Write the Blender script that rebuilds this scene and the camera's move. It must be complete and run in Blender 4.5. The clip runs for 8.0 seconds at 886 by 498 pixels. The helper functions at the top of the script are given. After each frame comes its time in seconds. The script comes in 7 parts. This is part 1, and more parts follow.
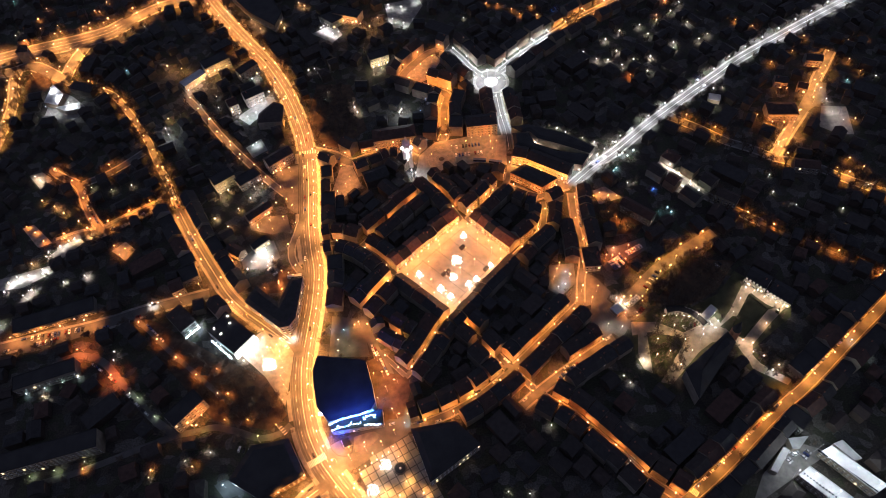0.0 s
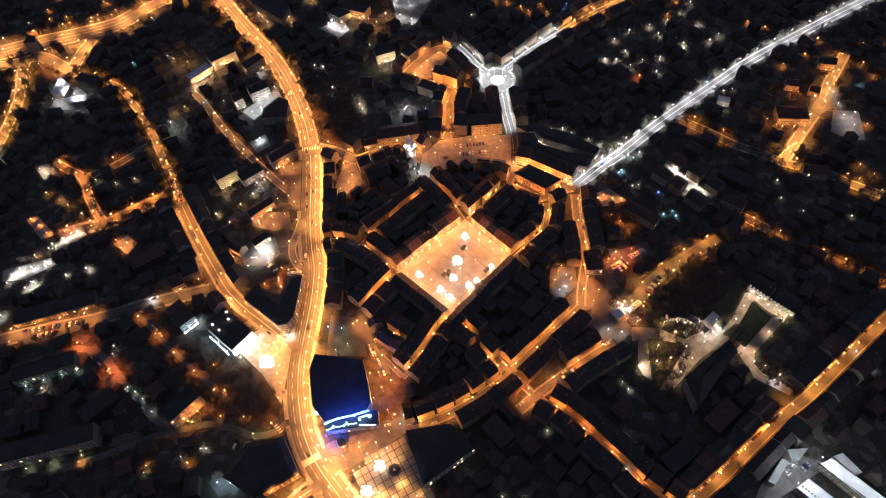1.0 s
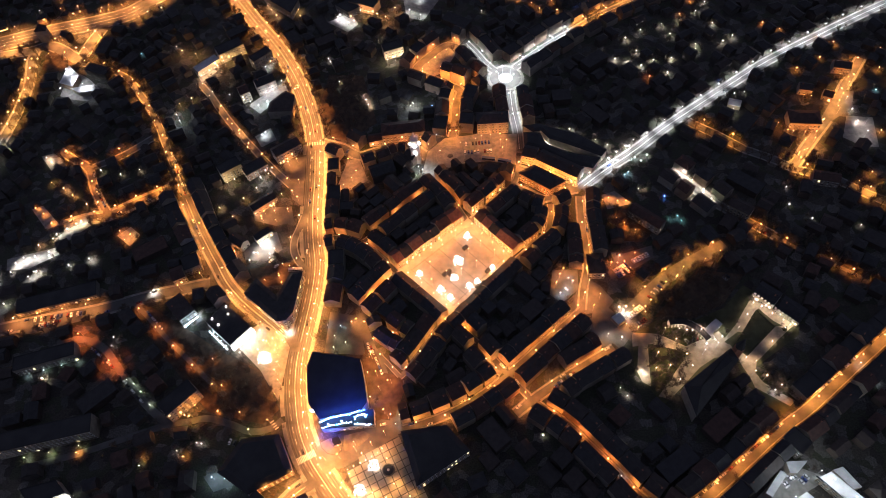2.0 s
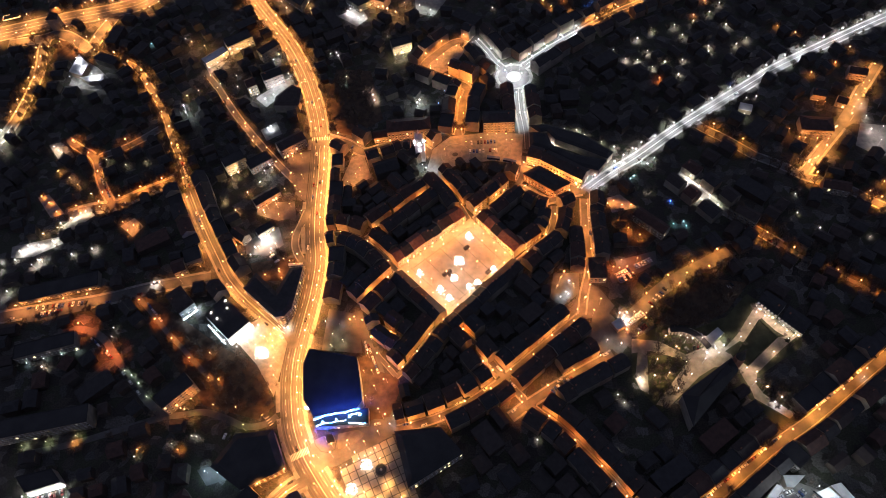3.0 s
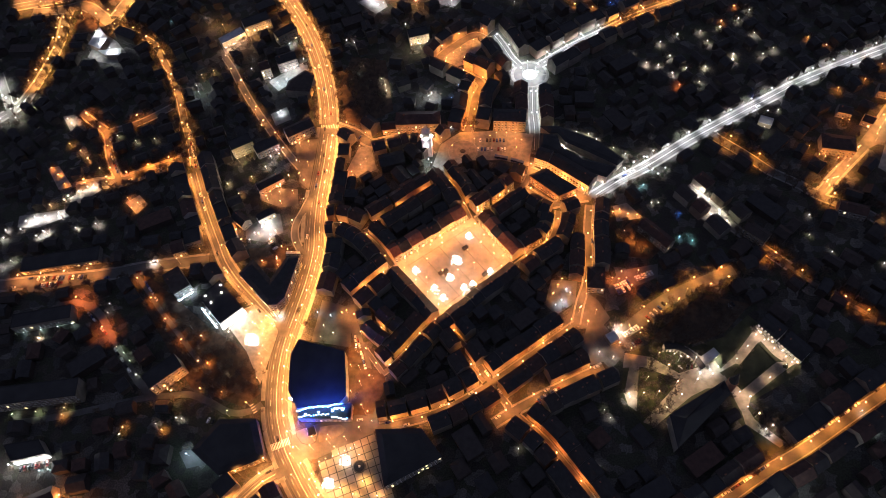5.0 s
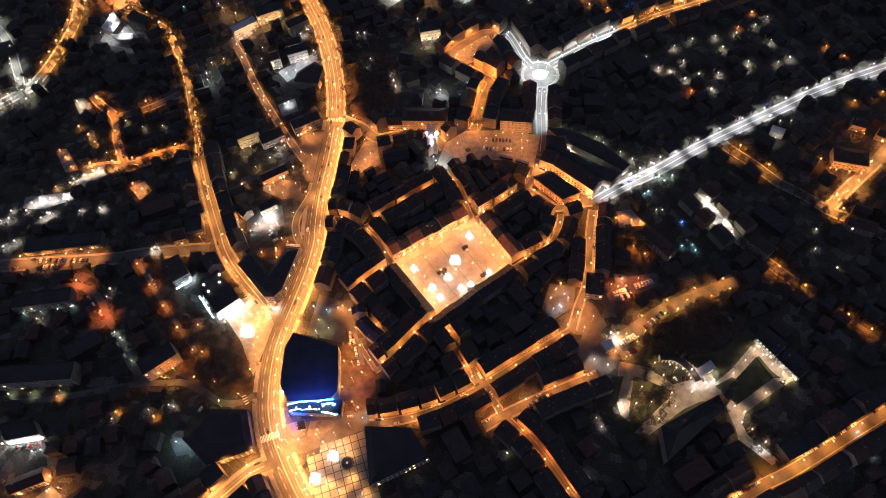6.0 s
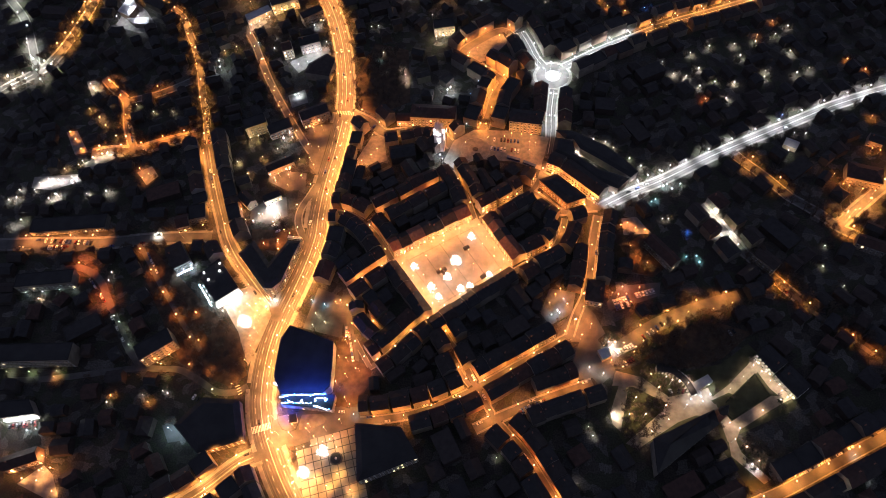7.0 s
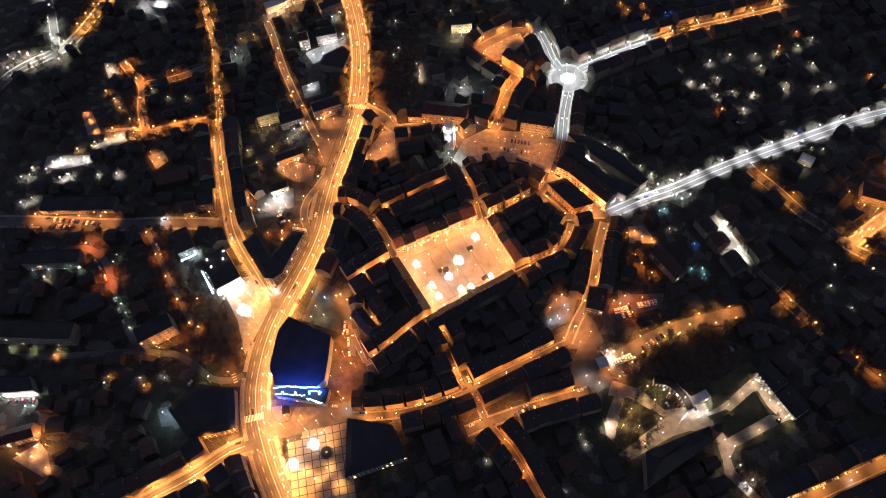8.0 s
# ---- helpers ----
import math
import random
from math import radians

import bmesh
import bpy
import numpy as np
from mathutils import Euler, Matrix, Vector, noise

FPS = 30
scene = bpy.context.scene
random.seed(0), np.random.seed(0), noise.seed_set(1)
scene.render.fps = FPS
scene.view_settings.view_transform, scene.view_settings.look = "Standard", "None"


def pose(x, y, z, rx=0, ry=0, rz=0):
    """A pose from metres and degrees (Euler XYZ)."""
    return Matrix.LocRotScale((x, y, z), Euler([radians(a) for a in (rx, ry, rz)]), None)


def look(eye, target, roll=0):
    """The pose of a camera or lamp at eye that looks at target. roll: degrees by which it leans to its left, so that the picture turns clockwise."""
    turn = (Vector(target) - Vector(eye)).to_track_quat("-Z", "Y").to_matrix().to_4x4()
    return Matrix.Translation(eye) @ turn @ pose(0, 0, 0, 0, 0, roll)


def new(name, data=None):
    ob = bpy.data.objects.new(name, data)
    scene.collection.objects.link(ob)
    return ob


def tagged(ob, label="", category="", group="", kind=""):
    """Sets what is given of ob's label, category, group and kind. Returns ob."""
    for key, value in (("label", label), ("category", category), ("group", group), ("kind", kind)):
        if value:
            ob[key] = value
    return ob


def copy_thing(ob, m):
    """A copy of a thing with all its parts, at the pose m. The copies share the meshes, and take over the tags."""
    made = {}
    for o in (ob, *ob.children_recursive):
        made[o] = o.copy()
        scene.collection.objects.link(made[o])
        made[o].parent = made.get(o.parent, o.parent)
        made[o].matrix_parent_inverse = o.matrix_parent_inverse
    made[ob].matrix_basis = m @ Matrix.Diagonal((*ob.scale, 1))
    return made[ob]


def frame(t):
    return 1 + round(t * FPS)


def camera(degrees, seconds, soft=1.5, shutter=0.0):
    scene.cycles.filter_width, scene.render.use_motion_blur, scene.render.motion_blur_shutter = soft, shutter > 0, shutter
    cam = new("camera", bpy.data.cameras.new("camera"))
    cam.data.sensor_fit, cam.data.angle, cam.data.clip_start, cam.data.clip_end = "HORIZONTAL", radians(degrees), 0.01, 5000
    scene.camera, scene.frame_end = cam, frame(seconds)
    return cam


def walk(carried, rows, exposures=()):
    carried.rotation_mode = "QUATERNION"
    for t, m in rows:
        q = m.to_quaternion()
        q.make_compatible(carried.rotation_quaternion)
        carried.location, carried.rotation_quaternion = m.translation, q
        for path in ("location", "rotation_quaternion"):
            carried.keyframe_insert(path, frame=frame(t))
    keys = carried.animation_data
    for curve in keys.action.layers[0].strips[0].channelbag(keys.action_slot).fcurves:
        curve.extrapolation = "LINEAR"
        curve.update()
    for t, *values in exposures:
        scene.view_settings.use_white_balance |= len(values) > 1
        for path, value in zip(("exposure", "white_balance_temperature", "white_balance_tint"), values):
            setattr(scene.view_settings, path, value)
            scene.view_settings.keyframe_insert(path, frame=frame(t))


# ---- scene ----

# ------------------------------------------------------------------ camera
cam = camera(66.0, 8.0, soft=0.8)
PATH = [
    (0, look((0.00, 0.00, 480.00), (0.00, 323.91, 0.0), -5.685)),
    (0.5, look((4.92, 3.41, 479.82), (-0.20, 324.12, 0.0), -5.901)),
    (1, look((9.73, 6.71, 479.69), (-0.77, 324.03, 0.0), -6.108)),
    (1.5, look((14.50, 9.94, 479.57), (-1.48, 323.75, 0.0), -6.321)),
    (3, look((30.15, 19.85, 478.81), (-3.23, 323.14, 0.0), -6.919)),
    (3.5, look((35.71, 23.28, 478.58), (-3.23, 322.83, 0.0), -7.038)),
    (4, look((41.56, 26.83, 478.24), (-2.88, 322.35, 0.0), -7.060)),
    (4.5, look((47.38, 30.45, 477.95), (-2.38, 321.93, 0.0), -7.075)),
    (6, look((65.03, 41.81, 477.29), (-1.54, 320.56, 0.0), -6.778)),
    (6.5, look((70.60, 45.66, 476.86), (-1.81, 320.21, 0.0), -6.646)),
    (7, look((76.04, 49.42, 476.40), (-2.46, 319.69, 0.0), -6.492)),
    (7.5, look((81.26, 53.04, 475.94), (-3.55, 319.19, 0.0), -6.362)),
    (8, look((86.42, 56.63, 475.40), (-4.87, 318.32, 0.0), -6.180)),
]
walk(cam, PATH, exposures=((0.0, 0.5), (8.0, 0.5)))

# ------------------------------------------------------------------ night sky
world = bpy.data.worlds.new("night_sky")
scene.world = world
world.use_nodes = True
wn = world.node_tree
wn.nodes["Background"].inputs["Color"].default_value = (0.32, 0.35, 0.56, 1)
wn.nodes["Background"].inputs["Strength"].default_value = 0.255

SODIUM = (1.0, 0.335, 0.075)
YELLOW = (1.0, 0.375, 0.085)
AMBER = (1.0, 0.305, 0.055)
RED = (1.0, 0.22, 0.05)
WHITE = (0.92, 0.95, 1.0)
BLUE = (0.02, 0.08, 1.0)
GREEN = (0.75, 0.62, 0.16)


# ------------------------------------------------------------------ materials
def nodes_of(name):
    m = bpy.data.materials.new(name)
    m.use_nodes = True
    return m, m.node_tree, m.node_tree.nodes["Principled BSDF"]


def surface(name, a, b, scale=0.5, fine=6.0, rough=0.85, metal=0.0, bump=0.3, per_object=None, island=False):
    """Two-scale stained and grained surface; per_object: list of base colours chosen by object."""
    m, t, p = nodes_of(name)
    tc = t.nodes.new("ShaderNodeTexCoord")
    big = t.nodes.new("ShaderNodeTexNoise")
    big.inputs["Scale"].default_value, big.inputs["Detail"].default_value = scale, 5
    small = t.nodes.new("ShaderNodeTexNoise")
    small.inputs["Scale"].default_value, small.inputs["Detail"].default_value = fine, 3
    geo = t.nodes.new("ShaderNodeNewGeometry")
    t.links.new(geo.outputs["Position"], big.inputs["Vector"])
    t.links.new(geo.outputs["Position"], small.inputs["Vector"])
    ramp = t.nodes.new("ShaderNodeValToRGB")
    ramp.color_ramp.elements[0].position, ramp.color_ramp.elements[1].position = 0.32, 0.68
    ramp.color_ramp.elements[0].color, ramp.color_ramp.elements[1].color = (*a, 1), (*b, 1)
    t.links.new(big.outputs["Fac"], ramp.inputs["Fac"])
    out = ramp.outputs["Color"]
    if per_object:
        chance = t.nodes.new("ShaderNodeNewGeometry").outputs["Random Per Island"] if island else t.nodes.new("ShaderNodeObjectInfo").outputs["Random"]
        pick = t.nodes.new("ShaderNodeValToRGB")
        pick.color_ramp.interpolation = "CONSTANT"
        els = pick.color_ramp.elements
        els[0].color = (*per_object[0], 1)
        els[1].position, els[1].color = 1.0 / len(per_object), (*per_object[1], 1)
        for i, c in enumerate(per_object[2:], 2):
            e = els.new(i / len(per_object))
            e.color = (*c, 1)
        t.links.new(chance, pick.inputs["Fac"])
        mul = t.nodes.new("ShaderNodeMix")
        mul.data_type, mul.blend_type = "RGBA", "MULTIPLY"
        mul.inputs["Factor"].default_value = 1.0
        t.links.new(pick.outputs["Color"], mul.inputs["A"])
        t.links.new(out, mul.inputs["B"])
        out = mul.outputs["Result"]
    grain = t.nodes.new("ShaderNodeMix")
    grain.data_type, grain.blend_type = "RGBA", "MULTIPLY"
    grain.inputs["Factor"].default_value = 0.45
    t.links.new(out, grain.inputs["A"])
    t.links.new(small.outputs["Color"], grain.inputs["B"])
    bright = t.nodes.new("ShaderNodeBrightContrast")
    bright.inputs["Bright"].default_value = 0.0
    t.links.new(grain.outputs["Result"], bright.inputs["Color"])
    t.links.new(bright.outputs["Color"], p.inputs["Base Color"])
    p.inputs["Roughness"].default_value, p.inputs["Metallic"].default_value = rough, metal
    bp = t.nodes.new("ShaderNodeBump")
    bp.inputs["Strength"].default_value, bp.inputs["Distance"].default_value = bump, 0.05
    t.links.new(small.outputs["Fac"], bp.inputs["Height"])
    t.links.new(bp.outputs["Normal"], p.inputs["Normal"])
    return m


def plain(name, c, rough=0.6, metal=0.0):
    m, t, p = nodes_of(name)
    p.inputs["Base Color"].default_value = (*c, 1)
    p.inputs["Roughness"].default_value, p.inputs["Metallic"].default_value = rough, metal
    return m


def glow(name, c, strength, sampled=False):
    m, t, p = nodes_of(name)
    p.inputs["Base Color"].default_value = (*c, 1)
    p.inputs["Emission Color"].default_value = (*c, 1)
    p.inputs["Emission Strength"].default_value = strength
    if not sampled:
        m.cycles.emission_sampling = "NONE"
    return m


def plots(name):
    """Gardens, drives and yards as a patchwork of soil, grass, gravel and concrete with blurred, crooked borders."""
    m, t, p = nodes_of(name)
    geo = t.nodes.new("ShaderNodeNewGeometry")
    warp = t.nodes.new("ShaderNodeTexNoise")
    warp.inputs["Scale"].default_value, warp.inputs["Detail"].default_value = 0.12, 4
    t.links.new(geo.outputs["Position"], warp.inputs["Vector"])
    bend = t.nodes.new("ShaderNodeVectorMath")
    bend.operation = "MULTIPLY_ADD"
    bend.inputs[1].default_value = (9, 9, 0)
    t.links.new(warp.outputs["Color"], bend.inputs[0])
    t.links.new(geo.outputs["Position"], bend.inputs[2])
    cell = t.nodes.new("ShaderNodeTexVoronoi")
    cell.voronoi_dimensions, cell.inputs["Scale"].default_value = "2D", 0.16
    t.links.new(bend.outputs[0], cell.inputs["Vector"])
    pick = t.nodes.new("ShaderNodeSeparateColor")
    t.links.new(cell.outputs["Color"], pick.inputs["Color"])
    ramp = t.nodes.new("ShaderNodeValToRGB")
    ramp.color_ramp.interpolation = "CONSTANT"
    kinds = [(0.0, (0.042, 0.046, 0.028)), (0.3, (0.06, 0.053, 0.043)), (0.5, (0.036, 0.032, 0.027)), (0.68, (0.095, 0.089, 0.08)), (0.8, (0.062, 0.062, 0.06)), (0.92, (0.115, 0.11, 0.1))]
    els = ramp.color_ramp.elements
    els[0].color, els[1].position, els[1].color = (*kinds[0][1], 1), kinds[1][0], (*kinds[1][1], 1)
    for at, c in kinds[2:]:
        els.new(at).color = (*c, 1)
    t.links.new(pick.outputs[0], ramp.inputs["Fac"])
    fine = t.nodes.new("ShaderNodeTexNoise")
    fine.inputs["Scale"].default_value, fine.inputs["Detail"].default_value = 0.9, 6
    t.links.new(geo.outputs["Position"], fine.inputs["Vector"])
    worn = t.nodes.new("ShaderNodeValToRGB")
    worn.color_ramp.elements[0].position, worn.color_ramp.elements[1].position = 0.38, 0.62
    worn.color_ramp.elements[0].color, worn.color_ramp.elements[1].color = (0.5, 0.5, 0.5, 1), (1, 1, 1, 1)
    t.links.new(fine.outputs["Fac"], worn.inputs["Fac"])
    mul = t.nodes.new("ShaderNodeMix")
    mul.data_type, mul.blend_type = "RGBA", "MULTIPLY"
    mul.inputs["Factor"].default_value = 1.0
    t.links.new(ramp.outputs["Color"], mul.inputs["A"])
    t.links.new(worn.outputs["Color"], mul.inputs["B"])
    t.links.new(mul.outputs["Result"], p.inputs["Base Color"])
    p.inputs["Roughness"].default_value = 0.9
    bp = t.nodes.new("ShaderNodeBump")
    bp.inputs["Strength"].default_value, bp.inputs["Distance"].default_value = 0.5, 0.15
    t.links.new(fine.outputs["Fac"], bp.inputs["Height"])
    t.links.new(bp.outputs["Normal"], p.inputs["Normal"])
    return m


M_GROUND = plots("gardens_and_yards")
M_GRAVEL = surface("brown_gravel", (0.13, 0.115, 0.095), (0.24, 0.21, 0.175), 0.2, 4.0, 0.9)
M_GRASS = surface("winter_grass", (0.04, 0.045, 0.02), (0.085, 0.085, 0.042), 0.12, 3.0, 0.95)
M_LITTER = surface("leaf_litter", (0.05, 0.032, 0.022), (0.12, 0.078, 0.05), 0.2, 3.0, 0.95)
M_ASPHALT = surface("worn_asphalt", (0.06, 0.059, 0.057), (0.145, 0.14, 0.133), 0.09, 2.0, 0.75)
M_TRACK = surface("tyre_worn_asphalt", (0.035, 0.034, 0.033), (0.075, 0.072, 0.07), 0.12, 3.0, 0.6)
M_PAVE = surface("concrete_paving", (0.17, 0.165, 0.155), (0.29, 0.28, 0.26), 0.25, 5.0, 0.85)
M_BEIGE = surface("beige_fine_gravel", (0.2, 0.165, 0.125), (0.33, 0.28, 0.215), 0.22, 2.5, 0.9)
M_KERB = surface("granite_kerb", (0.25, 0.25, 0.24), (0.34, 0.33, 0.32), 1.0, 9.0)
M_COBBLE = surface("light_granite_paving", (0.2, 0.19, 0.175), (0.33, 0.31, 0.285), 0.12, 3.0, 0.7)
M_SLAB = surface("plaza_slab", (0.22, 0.21, 0.19), (0.34, 0.32, 0.3), 0.1, 4.0, 0.7, per_object=[(1, 1, 1), (0.86, 0.84, 0.82), (0.94, 0.93, 0.9)])
M_JOINT = surface("dark_plaza_band", (0.05, 0.05, 0.05), (0.08, 0.08, 0.075), 0.3, 6.0)
M_MARK = surface("road_paint", (0.55, 0.55, 0.53), (0.8, 0.8, 0.78), 0.7, 8.0, 0.6)
M_WALL = surface("plaster_wall", (0.7, 0.7, 0.7), (1, 1, 1), 0.25, 3.0, 0.9,
                 per_object=[(0.34, 0.29, 0.21), (0.31, 0.27, 0.23), (0.38, 0.34, 0.28), (0.28, 0.2, 0.15), (0.35, 0.31, 0.25), (0.25, 0.24, 0.21)])
# Roof colours near black: the unlit night is put into them.
M_ROOF = surface("night_dark_clay_and_sheet_roof", (0.55, 0.55, 0.55), (1, 1, 1), 0.3, 5.0, 0.8,
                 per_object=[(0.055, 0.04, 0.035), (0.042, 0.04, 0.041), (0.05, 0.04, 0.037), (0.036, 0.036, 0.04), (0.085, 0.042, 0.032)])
# Near-equal blacks that stand in for the darkness over the yard roofs.
NIGHT_ROOFS = [(0.04, 0.035, 0.033), (0.037, 0.035, 0.036), (0.04, 0.035, 0.033), (0.034, 0.034, 0.036), (0.046, 0.034, 0.03)]
M_ROOF_YARD = surface("night_dark_yard_roof", (0.55, 0.55, 0.55), (1, 1, 1), 0.3, 5.0, 0.8, per_object=NIGHT_ROOFS, island=True)
# Far darker than M_WALL, so back walls look unlit by colour alone.
M_WALL_YARD = surface("night_dark_yard_wall", (0.7, 0.7, 0.7), (1, 1, 1), 0.25, 3.0, 0.9, per_object=[(0.09, 0.075, 0.062), (0.08, 0.06, 0.05), (0.1, 0.09, 0.08)], island=True)
M_FLAT = surface("bitumen_roof", (0.026, 0.026, 0.028), (0.045, 0.045, 0.046), 0.1, 3.0, 0.9)
M_TILE = surface("red_clay_tiles", (0.2, 0.075, 0.05), (0.3, 0.12, 0.075), 0.4, 6.0, 0.8)
M_PALE = surface("pale_sheet_roof", (0.42, 0.43, 0.44), (0.62, 0.63, 0.64), 0.15, 3.0, 0.6)
M_BRICK = surface("brick_stack", (0.22, 0.09, 0.06), (0.3, 0.14, 0.09), 1.0, 8.0)
M_FRAME = plain("white_window_frame", (0.75, 0.74, 0.7), 0.5)
M_GLASS = plain("dark_window_glass", (0.02, 0.025, 0.03), 0.08)
M_LITGLASS = glow("lit_window_glass", (1.0, 0.72, 0.38), 2.2)
M_METAL = plain("galvanised_steel", (0.35, 0.36, 0.37), 0.45, 0.8)
M_DARKMETAL = plain("dark_painted_steel", (0.05, 0.05, 0.055), 0.5, 0.4)
M_BARK = surface("tree_bark", (0.06, 0.045, 0.035), (0.14, 0.11, 0.085), 1.5, 9.0, 0.95)
M_RUBBER = plain("tyre_rubber", (0.02, 0.02, 0.02), 0.9)
M_CONCRETE = surface("stained_concrete", (0.25, 0.25, 0.24), (0.42, 0.41, 0.39), 0.2, 4.0)
M_STONE = surface("pale_limestone", (0.5, 0.48, 0.44), (0.68, 0.66, 0.61), 0.3, 4.0)


# ------------------------------------------------------------------ mesh helpers
def mesh_of(name, verts, faces, mats=(), idx=None):
    me = bpy.data.meshes.new(name)
    me.from_pydata([tuple(v) for v in verts], [], faces)
    for m in mats:
        me.materials.append(m)
    if idx is not None:
        me.polygons.foreach_set("material_index", idx)
    me.update()
    return me


def part(name, data, parent, m=None, label=""):
    ob = new(name, data)
    ob.parent = parent
    if m is not None:
        ob.matrix_basis = m
    if label:
        ob["label"] = label
    return ob


class Build:
    """Collects boxes, prisms and tubes into one mesh."""

    def __init__(self):
        self.v, self.f, self.i = [], [], []

    def add(self, verts, faces, mat=0):
        n = len(self.v)
        self.v += verts
        self.f += [tuple(n + k for k in q) for q in faces]
        self.i += [mat] * len(faces)
        return self

    def box(self, x0, y0, z0, x1, y1, z1, mat=0):
        v = [(x0, y0, z0), (x1, y0, z0), (x1, y1, z0), (x0, y1, z0), (x0, y0, z1), (x1, y0, z1), (x1, y1, z1), (x0, y1, z1)]
        return self.add(v, [(3, 2, 1, 0), (4, 5, 6, 7), (0, 1, 5, 4), (1, 2, 6, 5), (2, 3, 7, 6), (3, 0, 4, 7)], mat)

    def prism(self, pts, z0, z1, mat=0, top=None):
        """Upright prism over a counter-clockwise outline."""
        n = len(pts)
        v = [(x, y, z0) for x, y in pts] + [(x, y, z1) for x, y in pts]
        self.add(v, [(i, (i + 1) % n, n + (i + 1) % n, n + i) for i in range(n)] + [tuple(range(n - 1, -1, -1))], mat)
        return self.add(v[n:], [tuple(range(n))], mat if top is None else top)

    def tube(self, a, b, ra, rb, n=6, mat=0, caps=True):
        a, b = Vector(a), Vector(b)
        w = (b - a).normalized()
        u = w.orthogonal().normalized()
        s = w.cross(u)
        v = []
        for c, r in ((a, ra), (b, rb)):
            for k in range(n):
                q = 2 * math.pi * k / n
                v.append(tuple(c + (u * math.cos(q) + s * math.sin(q)) * r))
        fs = [(k, (k + 1) % n, n + (k + 1) % n, n + k) for k in range(n)]
        if caps:
            fs += [tuple(range(n - 1, -1, -1)), tuple(range(n, 2 * n))]
        return self.add(v, fs, mat)

    def ball(self, c, r, mat=0, n=8, rings=5, squash=1.0):
        v, fs = [], []
        for j in range(1, rings):
            q = math.pi * j / rings
            for k in range(n):
                p = 2 * math.pi * k / n
                v.append((c[0] + r * math.sin(q) * math.cos(p), c[1] + r * math.sin(q) * math.sin(p), c[2] + r * squash * math.cos(q)))
        top, bot = len(v), len(v) + 1
        v += [(c[0], c[1], c[2] + r * squash), (c[0], c[1], c[2] - r * squash)]
        for j in range(rings - 2):
            for k in range(n):
                fs.append((j * n + k, (j + 1) * n + k, (j + 1) * n + (k + 1) % n, j * n + (k + 1) % n))
        for k in range(n):
            fs.append((top, k, (k + 1) % n))
            fs.append((bot, (rings - 2) * n + (k + 1) % n, (rings - 2) * n + k))
        return self.add(v, fs, mat)

    def mesh(self, name, *mats):
        return mesh_of(name, self.v, self.f, mats, self.i)


def ccw(pts):
    a = sum(p[0] * q[1] - q[0] * p[1] for p, q in zip(pts, pts[1:] + pts[:1]))
    return list(pts) if a > 0 else list(reversed(pts))


def smooth_line(pts, step=4.0):
    """Catmull-Rom line through pts, sampled about every step metres."""
    p = [np.array(q, float) for q in pts]
    p = [2 * p[0] - p[1]] + p + [2 * p[-1] - p[-2]]
    out = []
    for i in range(1, len(p) - 2):
        a, b, c, d = p[i - 1:i + 3]
        n = max(1, int(np.linalg.norm(c - b) / step))
        for k in range(n):
            t = k / n
            out.append(0.5 * (2 * b + (c - a) * t + (2 * a - 5 * b + 4 * c - d) * t ** 2 + (3 * b - a - 3 * c + d) * t ** 3))
    out.append(p[-2])
    return np.array(out)


def normals(line):
    d = np.gradient(line, axis=0)
    d /= np.linalg.norm(d, axis=1)[:, None] + 1e-9
    return np.stack([-d[:, 1], d[:, 0]], 1)


def inside(p, poly):
    x, y = p
    hit_in = False
    for (x0, y0), (x1, y1) in zip(poly, poly[1:] + poly[:1]):
        if (y0 > y) != (y1 > y) and x < x0 + (y - y0) * (x1 - x0) / (y1 - y0):
            hit_in = not hit_in
    return hit_in


# ------------------------------------------------------------------ ground
g = Build().add([(-2600, -2200, 0), (2600, -2200, 0), (2600, 3000, 0), (-2600, 3000, 0)], [(0, 1, 2, 3)])
tagged(new("ground", g.mesh("ground", M_GROUND)), "dark bare soil and yards between the houses", "ground", kind="structure")

# ------------------------------------------------------------------ street lamps
LAMPS = {}


